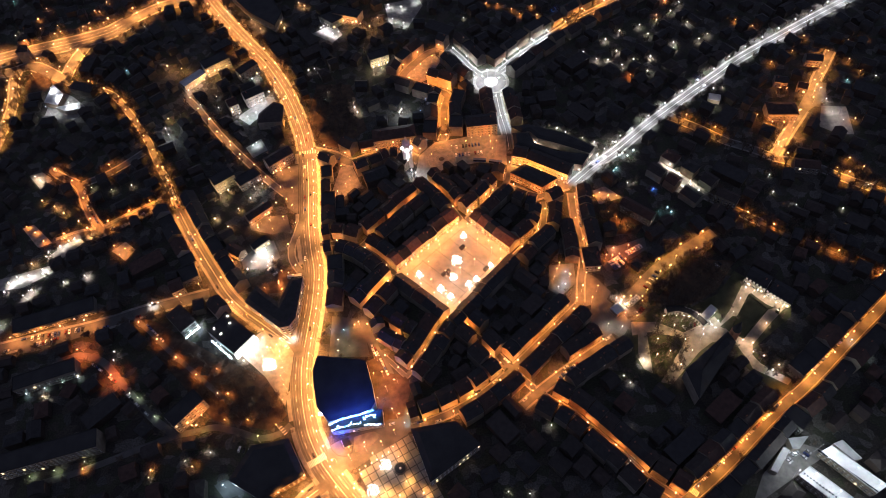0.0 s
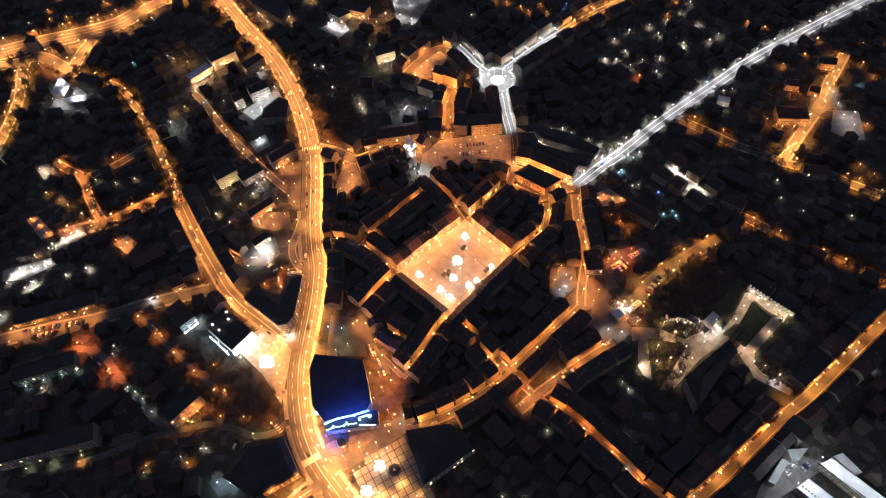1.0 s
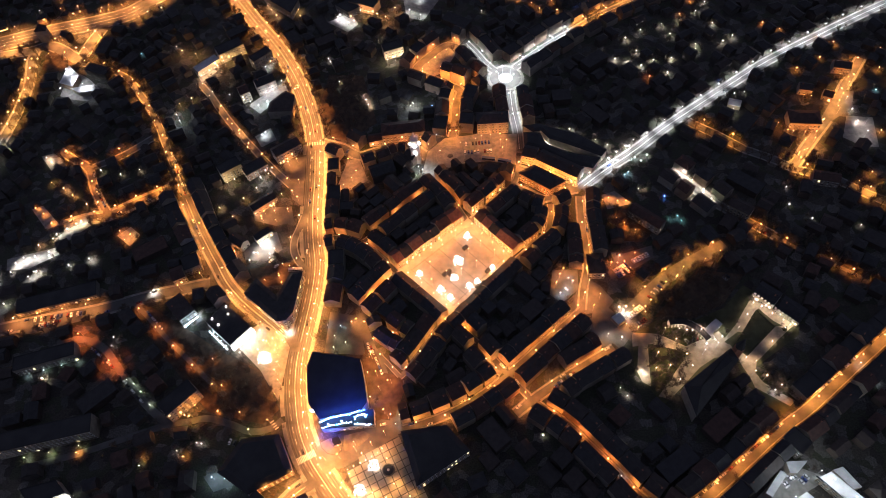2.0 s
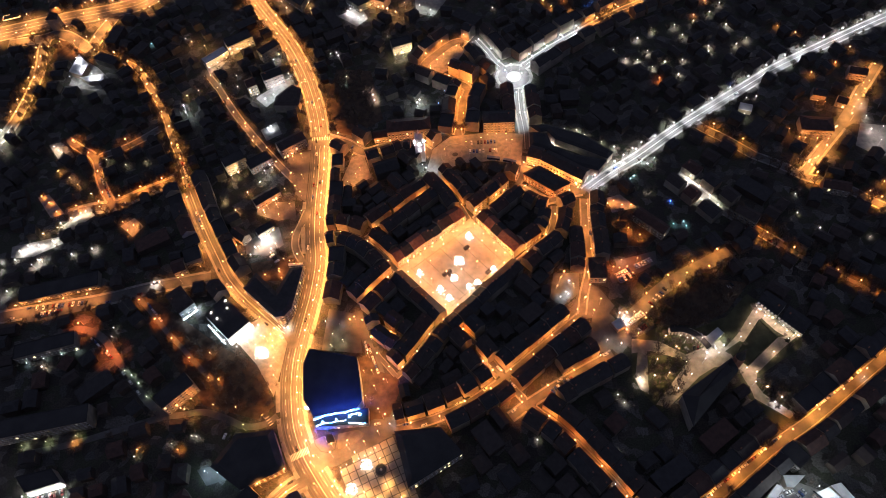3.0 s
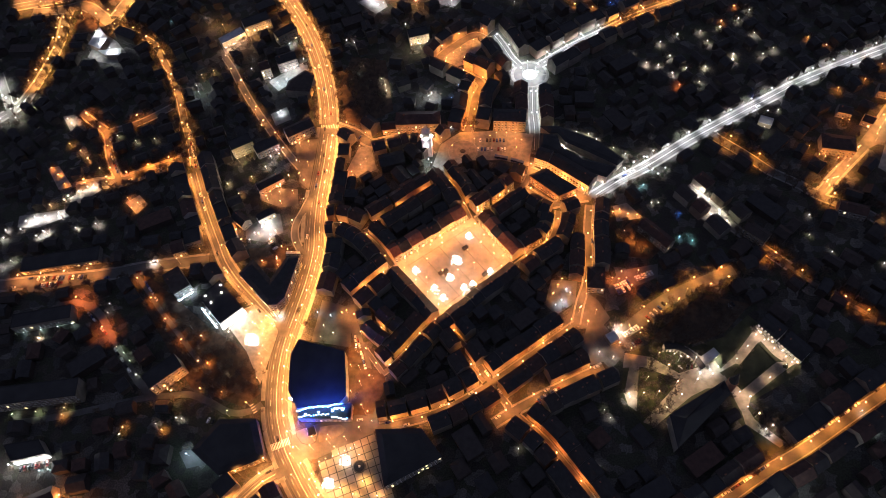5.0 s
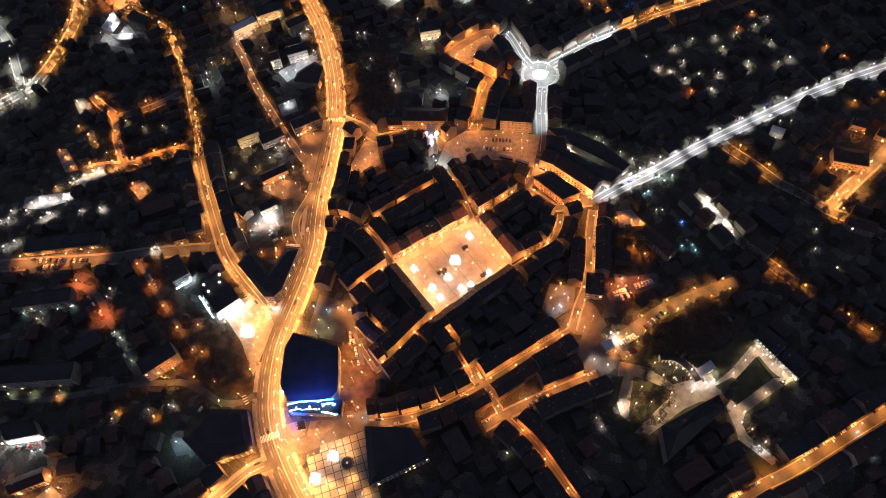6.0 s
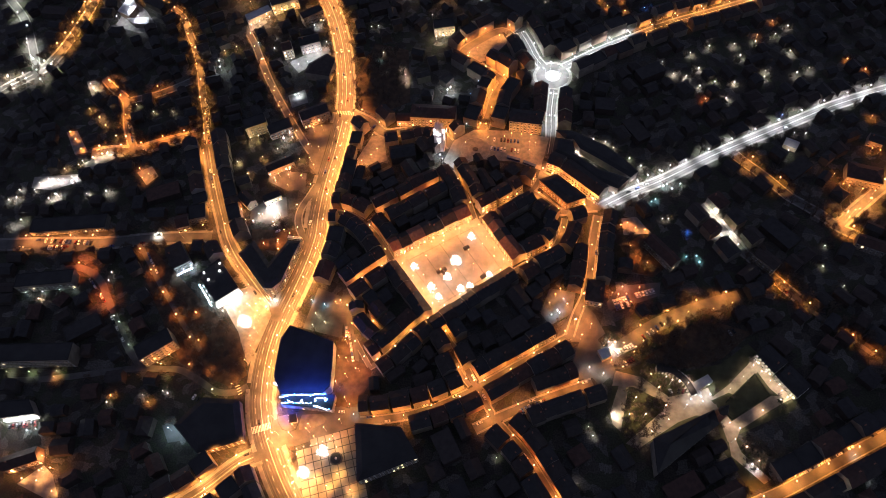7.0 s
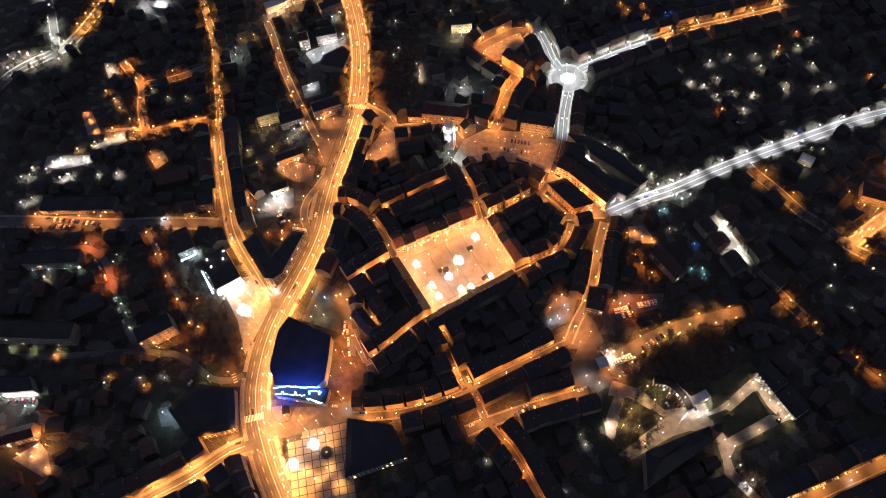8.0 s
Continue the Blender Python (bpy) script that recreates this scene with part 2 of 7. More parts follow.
def lamp_kind(colour, power, height, arm=1.6, globe=False, glow_strength=24.0, wide=None):
    """One street lamp with pole, head and its light; later ones are copies."""
    wide = height <= 7 if wide is None else wide
    key = (colour, power, height, arm, globe, wide)
    if key in LAMPS:
        return LAMPS[key]
    pole = Build().tube((0, 0, 0), (0, 0, 0.9), 0.14, 0.12, 8).tube((0, 0, 0.9), (0, 0, height), 0.09, 0.06, 8)
    head = Build()
    if globe:
        head.ball((0, 0, height + 0.3), 0.2 if power < 2000 else 0.27, 1, 8, 5)
        at = (0, 0, height + 0.3)
    else:
        pole.tube((0, 0, height), (arm, 0, height + 0.35), 0.05, 0.04, 6)
        head.box(arm - 0.1, -0.12, height + 0.3, arm + 0.2, 0.12, height + 0.46)
        head.ball((arm + 0.45, 0, height + 0.36), 0.42, 1, 8, 5, 0.6)
        at = (arm + 0.4, 0, height - 0.2)
    ob = new(("flood_lamp" if wide else "garden_lamp" if power < 2000 else "yard_lamp" if power <= 3600 else "post_lamp") if globe else "street_lamp", pole.mesh("lamp_pole", M_METAL))
    bulb = glow("lamp_glow", tuple(0.14 + 0.86 * c for c in colour), glow_strength)
    if globe and power <= 3600 and not wide:
        n = len(pole.v)
        pole.v += head.v
        pole.f += [tuple(k + n for k in q) for q in head.f]
        pole.i += head.i
        bpy.data.objects.remove(ob)
        ob = new("garden_lamp" if power < 2000 else "yard_lamp", pole.mesh("garden_lamp", M_METAL, bulb))
    else:
        part("lamp_head", head.mesh("lamp_head", M_DARKMETAL, bulb), ob)
    at = (0.5, 0, height - 0.1) if globe else at
    lamp_ob = part("lamp_light", bpy.data.lights.new("lamp_light", "POINT" if wide else "SPOT"), ob, pose(*at))
    if not wide:
        lamp_ob.data.spot_size, lamp_ob.data.spot_blend = radians(152 if globe else 116 if colour in (PALE, (0.93, 0.95, 1.0)) else 134), 0.95 if globe else 0.3
    lamp_ob.data.energy, lamp_ob.data.color, lamp_ob.data.shadow_soft_size = power * (0.88 if globe and not wide else 1.0), colour, 0.25
    word = "warm sodium" if colour[2] < 0.3 else "white"
    if globe:
        tagged(ob, f"low yard lamp with a glowing {word} globe" if power <= 3600 else f"short post lamp with a glowing {word} globe", "post lamp", "garden lamps" if power < 2000 else "flood lamps" if wide else "yard lamps" if power <= 3600 else "post lamps")
    else:
        tagged(ob, f"tall steel street lamp with a lit {word} head", "street lamp", "street lamps")
    LAMPS[key] = [ob, False]
    return LAMPS[key]


def lamp(x, y, turn, *kind, **more):
    rec = lamp_kind(*kind, **more)
    m = pose(x, y, 0.0, 0, 0, math.degrees(turn))
    if not rec[1]:
        rec[1] = True
        rec[0].matrix_basis = m
        return rec[0]
    return copy_thing(rec[0], m)


def flood(x, y, h, colour, power, wide=False):
    """Post lamp; a shielded one lights the ground below, a wide one the fronts around too. Keeps its yard free of houses."""
    lamp(x, y, 0.0, colour, power, h if wide or h > 9 else h * (0.58 if power <= 3600 else 0.75), globe=True, wide=wide)
    DISCS.append((x, y, 4.5))


# ------------------------------------------------------------------ streets
PALE = (1.0, 0.9, 0.8)
ROADS = []      # dicts: name, line, half (to the building line), urban
DISCS = []      # lamp places kept free of houses
OPEN = []       # outlines kept free of houses
PAVED = []      # middles and outlines of paved ground


SEGS = {}


def near_road(pts, skip=None, extra=0.0, half="carriage"):
    """Which of the points lie on a street other than skip."""
    if SEGS.get("n") != len(ROADS):
        SEGS["n"] = len(ROADS)
        SEGS["a"] = np.concatenate([r["line"][:-1] for r in ROADS])
        SEGS["d"] = np.concatenate([np.diff(r["line"], axis=0) for r in ROADS])
        SEGS["L"] = (SEGS["d"] ** 2).sum(1) + 1e-9
        SEGS["k"] = np.concatenate([[k] * (len(r["line"]) - 1) for k, r in enumerate(ROADS)])
        for h in ("carriage", "half"):
            SEGS[h] = np.array([r[h] for r in ROADS])[SEGS["k"]]
    pts = np.asarray(pts, float)
    mid, reach = pts.mean(0), np.ptp(pts, axis=0).max() + 40
    sel = np.abs(SEGS["a"] - mid).max(1) < reach
    if skip is not None:
        sel &= SEGS["k"] != next(k for k, r in enumerate(ROADS) if r is skip)
    if not sel.any():
        return np.zeros(len(pts), bool)
    a, d, L, w = SEGS["a"][sel], SEGS["d"][sel], SEGS["L"][sel], SEGS[half][sel]
    t = np.clip(((pts[:, None] - a) * d).sum(2) / L, 0, 1)
    q = a + t[..., None] * d
    return ((((pts[:, None] - q) ** 2).sum(2)) < (w + extra) ** 2 * (w + extra > 0)).any(1)


def street(name, pts, width, pave=2.0, lamps=None, label="", lanes=0, surface_mat=None, urban=True, setback=0.3, lamp_from=0.0, lamp_to=1.0):
    """Registers a street. lamps: (spacing, side, colour, power, height)."""
    line = smooth_line(pts)
    ROADS.append(dict(name=name, line=line, carriage=width / 2, half=width / 2 + pave, pave=pave, lamps=lamps, label=label, lanes=lanes,
                      mat=surface_mat or M_ASPHALT, urban=urban, setback=setback, span=(lamp_from, lamp_to)))


def strip(line, a, b, z0, z1, keep=None):
    """Solid strip between offsets a and b of a line, one closed body for each stretch that is kept."""
    n = normals(line)
    lo, hi = min(a, b), max(a, b)
    A, B = line + n * lo, line + n * hi
    keep = [True] * (len(line) - 1) if keep is None else list(keep[:len(line) - 1])
    bd = Build()
    i = 0
    while i < len(keep):
        if not keep[i]:
            i += 1
            continue
        k = i
        while k < len(keep) and keep[k]:
            k += 1
        v = [p for q in range(i, k + 1) for p in ((*A[q], z1), (*B[q], z1), (*B[q], z0), (*A[q], z0))]
        fs = []
        for q in range(k - i):
            o = 4 * q
            fs += [(o, o + 4, o + 5, o + 1), (o + 1, o + 5, o + 6, o + 2), (o + 3, o + 7, o + 4, o)]
        e = 4 * (k - i)
        bd.add(v, fs + [(0, 1, 2, 3), (e + 3, e + 2, e + 1, e)])
        i = k
    return bd


def along(line, spacing, first=0.0, last=1.0):
    """Places every spacing metres along a line, with the direction."""
    seg = np.linalg.norm(np.diff(line, axis=0), axis=1)
    s = np.r_[0, np.cumsum(seg)]
    n = max(1, int(s[-1] * (last - first) / spacing))
    out = []
    for k in range(n):
        t = s[-1] * first + (k + 0.5) * s[-1] * (last - first) / n
        i = min(np.searchsorted(s, t) - 1, len(seg) - 1)
        i = max(i, 0)
        f = (t - s[i]) / (seg[i] + 1e-9)
        d = (line[i + 1] - line[i]) / (seg[i] + 1e-9)
        out.append((line[i] + (line[i + 1] - line[i]) * f, d))
    return out


def build_streets():
    for k, r in enumerate(ROADS):
        z = 0.03 + 0.004 * (k % 12)
        h = r["carriage"]
        bd = strip(r["line"], -h, h, -0.2, z)
        tagged(new("road_" + r["name"], bd.mesh("road", r["mat"])), r["label"] or "asphalt street lit by sodium lamps", "road", kind="structure")
        if r["pave"] > 0:
            for side in (-1, 1):
                mid = (r["line"][:-1] + r["line"][1:]) / 2 + normals(r["line"])[:-1] * side * (h + r["pave"] / 2)
                free = ~near_road(mid, r, 0.8)
                for o in OPEN:
                    if o[1]:
                        free &= np.array([not inside(p, o[0]) for p in mid])
                if not free.any():
                    continue
                bd = strip(r["line"], side * (h + 0.16), side * (h + r["pave"]), -0.2, 0.15, free)
                p = tagged(new("pavement_" + r["name"], bd.mesh("pavement", M_PAVE)), "concrete pavement beside the street", "pavement", kind="structure")
                bd = strip(r["line"], side * h, side * (h + 0.157), -0.2, 0.16, free)
                tagged(new("kerb_" + r["name"], bd.mesh("kerb", M_KERB)), "raised granite kerb", "kerb", kind="structure")
        # lane marks
        if r["lanes"]:
            for j in range(1, r["lanes"]):
                off = -h + 2 * h * j / r["lanes"]
                solid = r["lanes"] % 2 == 0 and j == r["lanes"] // 2
                keep = np.array([(solid or i % 2 == 0) for i in range(len(r["line"]))])
                mid = r["line"] + normals(r["line"]) * off
                keep &= ~near_road(mid, r, 1.0)
                wide = 0.09 if not solid else 0.12
                bd = strip(r["line"], off - wide, off + wide, z - 0.01, z + 0.012, keep)
                tagged(new("lane_mark", bd.mesh("lane_mark", M_MARK)), "worn white lane line", "road marking", kind="structure")
        if r["lanes"]:
            n = r["lanes"]
            for j in range(n):
                mid = -h + 2 * h * (j + 0.5) / n
                for off in (mid - 0.8, mid + 0.8):
                    line_mid = r["line"] + normals(r["line"]) * off
                    keep = ~near_road(line_mid, r, 0.5)
                    bd = strip(r["line"], off - 0.32, off + 0.32, z - 0.01, z + 0.0065, keep)
                    tagged(new("wheel_track", bd.mesh("wheel_track", M_TRACK)), "dark tyre-worn track in the asphalt", "wheel track", kind="structure")
        if r["lamps"]:
            spacing, side, colour, power, height = r["lamps"]
            for i, (p, d) in enumerate(along(r["line"], spacing, *r["span"])):
                n = np.array((-d[1], d[0]))
                sides = {"both": (1, -1), "left": (1,), "right": (-1,), "alt": ((1, -1)[i % 2],)}[side]
                for s in sides:
                    q = p + n * s * (h + 0.6)
                    if near_road([q], r, 0.3)[0]:
                        continue
                    lamp(q[0], q[1], math.atan2(-n[1] * s, -n[0] * s), colour, power * (1.0 if r["urban"] or height > 7 else 1.3), height, wide=None if r["urban"] else False)


SO = SODIUM
street("main_upper", [(-266.5, 773.9), (-258.8, 738.6), (-239.5, 697.8), (-217.5, 660.6), (-195.5, 626.1), (-167.9, 583.3), (-147.8, 543.2), (-134.7, 508.7), (-125.1, 476.4), (-119.9, 449.8)], 14.5, 2.0,
       (27, "both", YELLOW, 27000, 10), "broad four-lane asphalt road under sodium lamps", 4, urban=False, setback=2.5)
street("main", [(-119.9, 449.8), (-117.1, 407.7), (-116.0, 368.8), (-113.2, 338.1), (-109.7, 314.6), (-110.4, 287.3), (-113.4, 261.6), (-117.0, 232.5), (-117.2, 213.8), (-115.3, 195.6), (-110.5, 173.6), (-101.9, 154.3), (-92.1, 139.5), (-79.5, 123.0), (-65.1, 107.0), (-50.6, 91.4)], 17, 3.0,
       (13, "left", YELLOW, 30000, 10), "broad four-lane asphalt road under sodium lamps", 4, urban=True, setback=2.0)
street("fork", [(-120.4, 243.4), (-133.4, 253.7), (-147.7, 266.4), (-167.4, 284.2), (-181.9, 300.8), (-192.1, 317.5), (-207.6, 343.5), (-221.7, 369.4), (-233.9, 392.9)], 9, 2.0,
       (26, "alt", YELLOW, 21500, 9), "asphalt street with parked cars", 2)
street("fork_upper", [(-233.9, 392.9), (-247.7, 424.5), (-262.8, 454.3), (-277.6, 485.7), (-294.9, 515.0), (-308.6, 534.5), (-322.1, 553.7), (-339.3, 566.3), (-359.2, 576.0), (-384.0, 584.8)], 5.5, 1.0, (22, "alt", (1.0, 0.375, 0.08), 10500, 7), "narrow asphalt street under orange lamps", 0, urban=False)
street("northwest", [(-510.3, 617.3), (-464.6, 630.7), (-429.6, 640.5), (-387.5, 649.4), (-351.1, 660.5), (-331.0, 676.0)], 22, 2.0, (28, "both", YELLOW, 36300, 10), "wide junction road under sodium lamps", 4, urban=False)
street("northwest_ramp", [(-384.0, 584.8), (-379.8, 614.6), (-372.5, 638.6)], 12, 1.5, (24, "both", YELLOW, 29700, 9), urban=False)
street("northwest_low", [(-384.9, 588.4), (-423.2, 615.5), (-446.4, 609.8), (-481.6, 604.2)], 12, 1.5, (24, "alt", YELLOW, 29700, 9), urban=False)
street("west_avenue", [(-483.3, 359.5), (-477.0, 408.4), (-466.8, 433.6), (-439.5, 465.5), (-433.0, 487.0)], 10, 2.0, (24, "alt", (1.0, 0.86, 0.66), 26000, 9), "avenue under white lamps", 2, urban=False, lamp_from=0.5)
street("west_avenue_upper", [(-433.0, 487.0), (-430.3, 517.3), (-430.2, 552.1), (-434.5, 576.1), (-439.0, 595.7), (-439.1, 612.1)], 9, 2.0, (15, "both", (1.0, 0.4, 0.09), 8500, 7), "tree-lined avenue under sodium lamps", 0, urban=False)
street("west_white", [(-530.1, 560.0), (-494.2, 529.4), (-464.8, 491.0), (-442.3, 458.0)], 7, 1.0, (24, "alt", (0.95, 1.0, 0.88), 9500, 8), urban=False)
street("top", [(-332.1, 676.4), (-305.9, 694.7), (-287.3, 702.2), (-257.9, 703.9)], 14, 2.0, (24, "both", YELLOW, 29700, 9), urban=False)
street("mill", [(-370.3, 461.3), (-352.6, 448.3), (-334.7, 435.6), (-320.7, 407.0), (-302.1, 379.2)], 6, 1.5, (22, "alt", AMBER, 12300, 7), urban=False)
street("linden", [(-340.7, 370.3), (-321.9, 376.6), (-302.1, 379.2), (-278.9, 391.5), (-250.2, 406.1)], 8, 3.0, (17, "left", (1.0, 0.3, 0.05), 9500, 6), urban=False)
street("garden", [(-334.7, 435.6), (-305.4, 450.0), (-279.1, 471.0)], 6, 1.5, (34, "alt", AMBER, 8800, 8), urban=False)
street("depot", [(-413.9, 256.1), (-385.7, 265.0), (-335.5, 274.4), (-285.4, 282.6), (-245.1, 292.9), (-196.7, 302.0)], 9, 2.0, (18, "left", SO, 12500, 8), lamp_from=0.25, lamp_to=0.6, urban=False)
street("alley_park", [(-258.4, 288.1), (-239.2, 269.5), (-223.1, 252.7), (-205.3, 236.3), (-187.1, 218.9), (-169.2, 203.4)], 4, 0.0, (24.6, "right", AMBER, 2200, 5), "park alley between bare trees", 0, urban=False)
street("green", [(-123.6, 182.6), (-131.6, 176.6), (-146.0, 174.7), (-163.1, 181.5), (-180.2, 186.2), (-194.6, 184.3), (-209.0, 182.8), (-230.9, 176.6), (-271.6, 164.2), (-306.4, 156.5)], 5, 0.0, (40, "alt", GREEN, 1500, 8), urban=False, lamp_to=0.5)
street("red", [(-209.0, 182.8), (-228.1, 198.5), (-249.8, 220.9), (-262.7, 236.2), (-276.4, 249.7), (-295.8, 256.7), (-313.1, 253.6)], 6, 0.0, (30, "alt", RED, 17000, 8), urban=False, lamp_from=0.4)
street("bus_bay", [(-121.5, 371.8), (-126.3, 352.9), (-129.6, 340.5), (-128.3, 328.1), (-122.2, 316.9), (-115.4, 309.4)], 5.0, 1.0, (22, "right", YELLOW, 8000, 8), "bus bay curving off the main road", 0, urban=False)
street("southwest", [(-98.3, 136.5), (-107.2, 130.8), (-115.0, 123.8), (-130.6, 105.6), (-153.9, 84.4), (-177.6, 62.5)], 9, 2.5, (24, "both", YELLOW, 19500, 9), "asphalt street under sodium lamps", 2)
# old town
street("castle_gate", [(20.1, 348.9), (39.7, 366.3), (59.1, 385.6), (65.6, 396.7), (69.3, 420.0)], 4, 1.4, (20, "alt", SO, 6900, 4.4))
street("to_roundabout", [(70.7, 428.1), (70.9, 449.7), (68.5, 476.5), (68.1, 504.2)], 7.5, 1.5, (20, "both", WHITE, 8200, 9), "street under bright white lamps", 2, lamp_from=0.3)
street("wedge_north", [(67.1, 405.6), (91.1, 393.0), (107.3, 382.9), (120.0, 377.4)], 6, 2.0, (20, "left", SO, 10600, 7))
street("wedge_south", [(58.5, 387.9), (75.8, 376.5), (87.3, 369.3), (97.0, 373.2), (116.5, 377.8)], 5, 2.0, (20, "alt", SO, 6572, 4.4))
street("curved", [(91.7, 363.5), (90.1, 347.5), (84.8, 333.1), (69.3, 319.2), (57.3, 308.1)], 4, 1.0, (20, "alt", SO, 5890, 4.4))
street("rampart", [(117.7, 370.3), (115.8, 344.3), (115.9, 320.5), (114.3, 298.0), (108.5, 277.9), (105.0, 260.0)], 5, 1.4, (20, "alt", SO, 10500, 8), "curved one-way street with parked cars", 0)
street("long", [(105.0, 260.0), (90.7, 248.0), (69.8, 230.7), (43.3, 208.7), (31.2, 199.6), (13.2, 188.3), (-4.0, 180.2), (-20.7, 174.7), (-34.8, 171.2)], 5, 1.2, (20, "alt", SO, 4340, 4.4))
street("cross", [(33.3, 222.3), (43.3, 208.7), (59.9, 188.6), (80.3, 171.9), (96.7, 153.6), (112.1, 135.0), (123.2, 120.5), (146.8, 99.2)], 4, 1.0, (24, "alt", AMBER, 3000, 4.4))
street("barracks", [(46.3, 179.1), (60.2, 189.0), (82.2, 202.7), (106.1, 216.3), (124.6, 226.1)], 6, 1.4, (22, "left", SO, 11000, 8))
street("west_gate", [(-41.0, 301.5), (-54.2, 288.0), (-66.0, 274.5)], 3.4, 0.6, (18, "alt", SO, 4210, 4.4))
street("weavers", [(-38.6, 300.6), (-63.2, 327.2), (-85.2, 340.3), (-103.5, 340.2)], 4, 1.0, (22, "alt", SO, 2000, 4.4))
street("lower", [(3.9, 261.8), (-6.5, 251.3), (-14.8, 240.0), (-22.5, 229.0), (-29.5, 219.6), (-37.8, 211.0)], 3.6, 0.7, (15, "alt", SO, 2520, 4.4))
street("dyers", [(-49.4, 252.3), (-40.7, 244.8), (-30.5, 237.3), (-21.5, 230.0)], 2.8, 0.5, (12, "alt", SO, 2250, 4.4))
street("potters", [(-57.2, 234.2), (-48.4, 224.5), (-37.8, 212.0)], 2.8, 0.5, (13, "alt", SO, 1800, 4.4))
street("long_side", [(38.3, 209.8), (30.5, 217.3), (24.8, 224.8)], 3, 0.6, (9, "alt", SO, 3600, 4.4))
street("tower_alley", [(18.5, 352.8), (7.6, 374.1), (-1.4, 386.9), (-9.7, 398.5)], 3, 0.8, (20, "alt", AMBER, 2680, 4.4))
street("back_alley", [(3.9, 257.8), (22.1, 236.9)], 3, 0.8, (18, "alt", AMBER, 2650, 4.4))
street("friars", [(-69.3, 335.8), (-48.4, 353.5), (-30.3, 369.9), (-11.8, 385.4)], 3, 0.9, (20, "alt", SO, 1710, 4.4))
street("blue_side", [(-70.3, 267.0), (-65.2, 250.2), (-58.5, 233.3), (-49.6, 213.5), (-46.0, 197.3), (-40.2, 177.0), (-37.0, 168.3)], 7, 0.0, (22, "alt", AMBER, 6500, 8))
street("tanners", [(-247.7, 543.5), (-232.7, 523.9), (-219.6, 503.9), (-200.9, 476.6), (-173.6, 441.8), (-152.3, 416.3), (-134.8, 397.3)], 5, 1.2, (19, "alt", SO, 2700, 5), urban=False)
street("moat", [(-112.9, 450.4), (-94.4, 442.9), (-77.3, 431.4), (-62.4, 435.1), (-35.4, 442.2), (-13.9, 425.2)], 8, 2.0, (22, "left", SO, 11000, 8))
street("court", [(8.4, 438.5), (12.7, 465.1), (14.6, 487.9), (19.6, 507.0), (7.9, 516.8), (-5.8, 525.4)], 7, 2.0, (18, "alt", AMBER, 13500, 7))
street("north_court", [(-5.8, 525.4), (-24.1, 539.7), (-9.5, 560.0), (9.3, 575.0), (23.5, 565.7)], 8, 1.0, (20, "left", SO, 13200, 8))
# outside the ring
RX, RY = (65.0, 521.0)
street("white", [(120.2, 378.7), (143.3, 397.0), (168.9, 414.3), (206.7, 443.8), (240.1, 467.2), (281.6, 495.5), (317.6, 519.4), (374.7, 550.3), (434.0, 581.0), (502.9, 614.2)], 8, 1.5,
       (23, "left", (0.93, 0.95, 1.0), 19000, 9), "straight avenue under bright white lamps", 2, urban=False, setback=3)
street("roundabout_north", [(74.2, 533.9), (106.0, 560.5), (139.8, 584.4)], 6.5, 1.5, (18, "both", WHITE, 10000, 9), "avenue under white lamps", 2, setback=3)
street("far_north", [(139.8, 584.4), (174.4, 607.4), (212.8, 627.8), (259.9, 653.9)], 7, 1.5, (24, "both", YELLOW, 15000, 9), "avenue under sodium lamps", 2, setback=3)
street("roundabout", [(RX + 11.5 * math.cos(a * math.pi / 8), RY + 11.5 * math.sin(a * math.pi / 8)) for a in range(17)], 8, 0.0, (14, "left", WHITE, 9000, 9), "ring of a small roundabout under white lamps", 0, urban=False)
street("roundabout_west", [(58.4, 527.8), (46.1, 543.2), (37.8, 559.2), (28.0, 575.8)], 7, 1.5, (18, "alt", WHITE, 13200, 9), "street under white lamps", 2, setback=3)
street("southeast", [(120.8, 89.4), (151.0, 106.1), (180.7, 125.1), (222.5, 155.1), (254.1, 174.5), (295.1, 203.7), (337.4, 233.5), (392.1, 271.8)], 6.5, 0.8, (24, "left", (1.0, 0.35, 0.06), 12000, 8), "straight asphalt street with parked cars", 0, setback=1.2)
street("park_side", [(131.8, 246.2), (150.0, 263.5), (170.5, 281.4), (195.0, 296.3), (228.2, 312.6)], 11, 0.0, (20, "left", (1.0, 0.37, 0.07), 8000, 7), "wide parking street beside the park", 0, urban=False)
street("east_white", [(198.9, 392.4), (214.5, 374.4), (229.2, 355.7)], 7, 2.0, (16, "alt", PALE, 17000, 8), "street under white lamps", 0)
street("east", [(229.2, 355.7), (252.0, 334.2), (270.0, 318.0)], 6.5, 1.5, (20, "alt", AMBER, 11000, 7), urban=False)
street("east_lane", [(270.0, 318.0), (288.5, 301.2), (317.9, 280.7), (351.3, 252.5)], 3.5, 0.0, (17, "left", (1.0, 0.3, 0.05), 3400, 5), "narrow lane under reddish lamps", 0, urban=False)
street("east_upper", [(227.5, 450.0), (233.6, 443.8), (249.8, 430.5), (268.9, 412.0)], 8, 1.0, (20, "left", (1.0, 0.36, 0.06), 12000, 8), "side road under orange lamps", 0, urban=False)
street("east_park", [(268.9, 412.0), (291.7, 397.9), (304.6, 387.4), (320.9, 379.7), (337.4, 371.8), (357.9, 354.6), (388.1, 333.7)], 7, 1.5, (24, "alt", (1.0, 0.36, 0.07), 13000, 7), "tree-lined street under orange lamps", 0, urban=False, lamp_from=0.28)
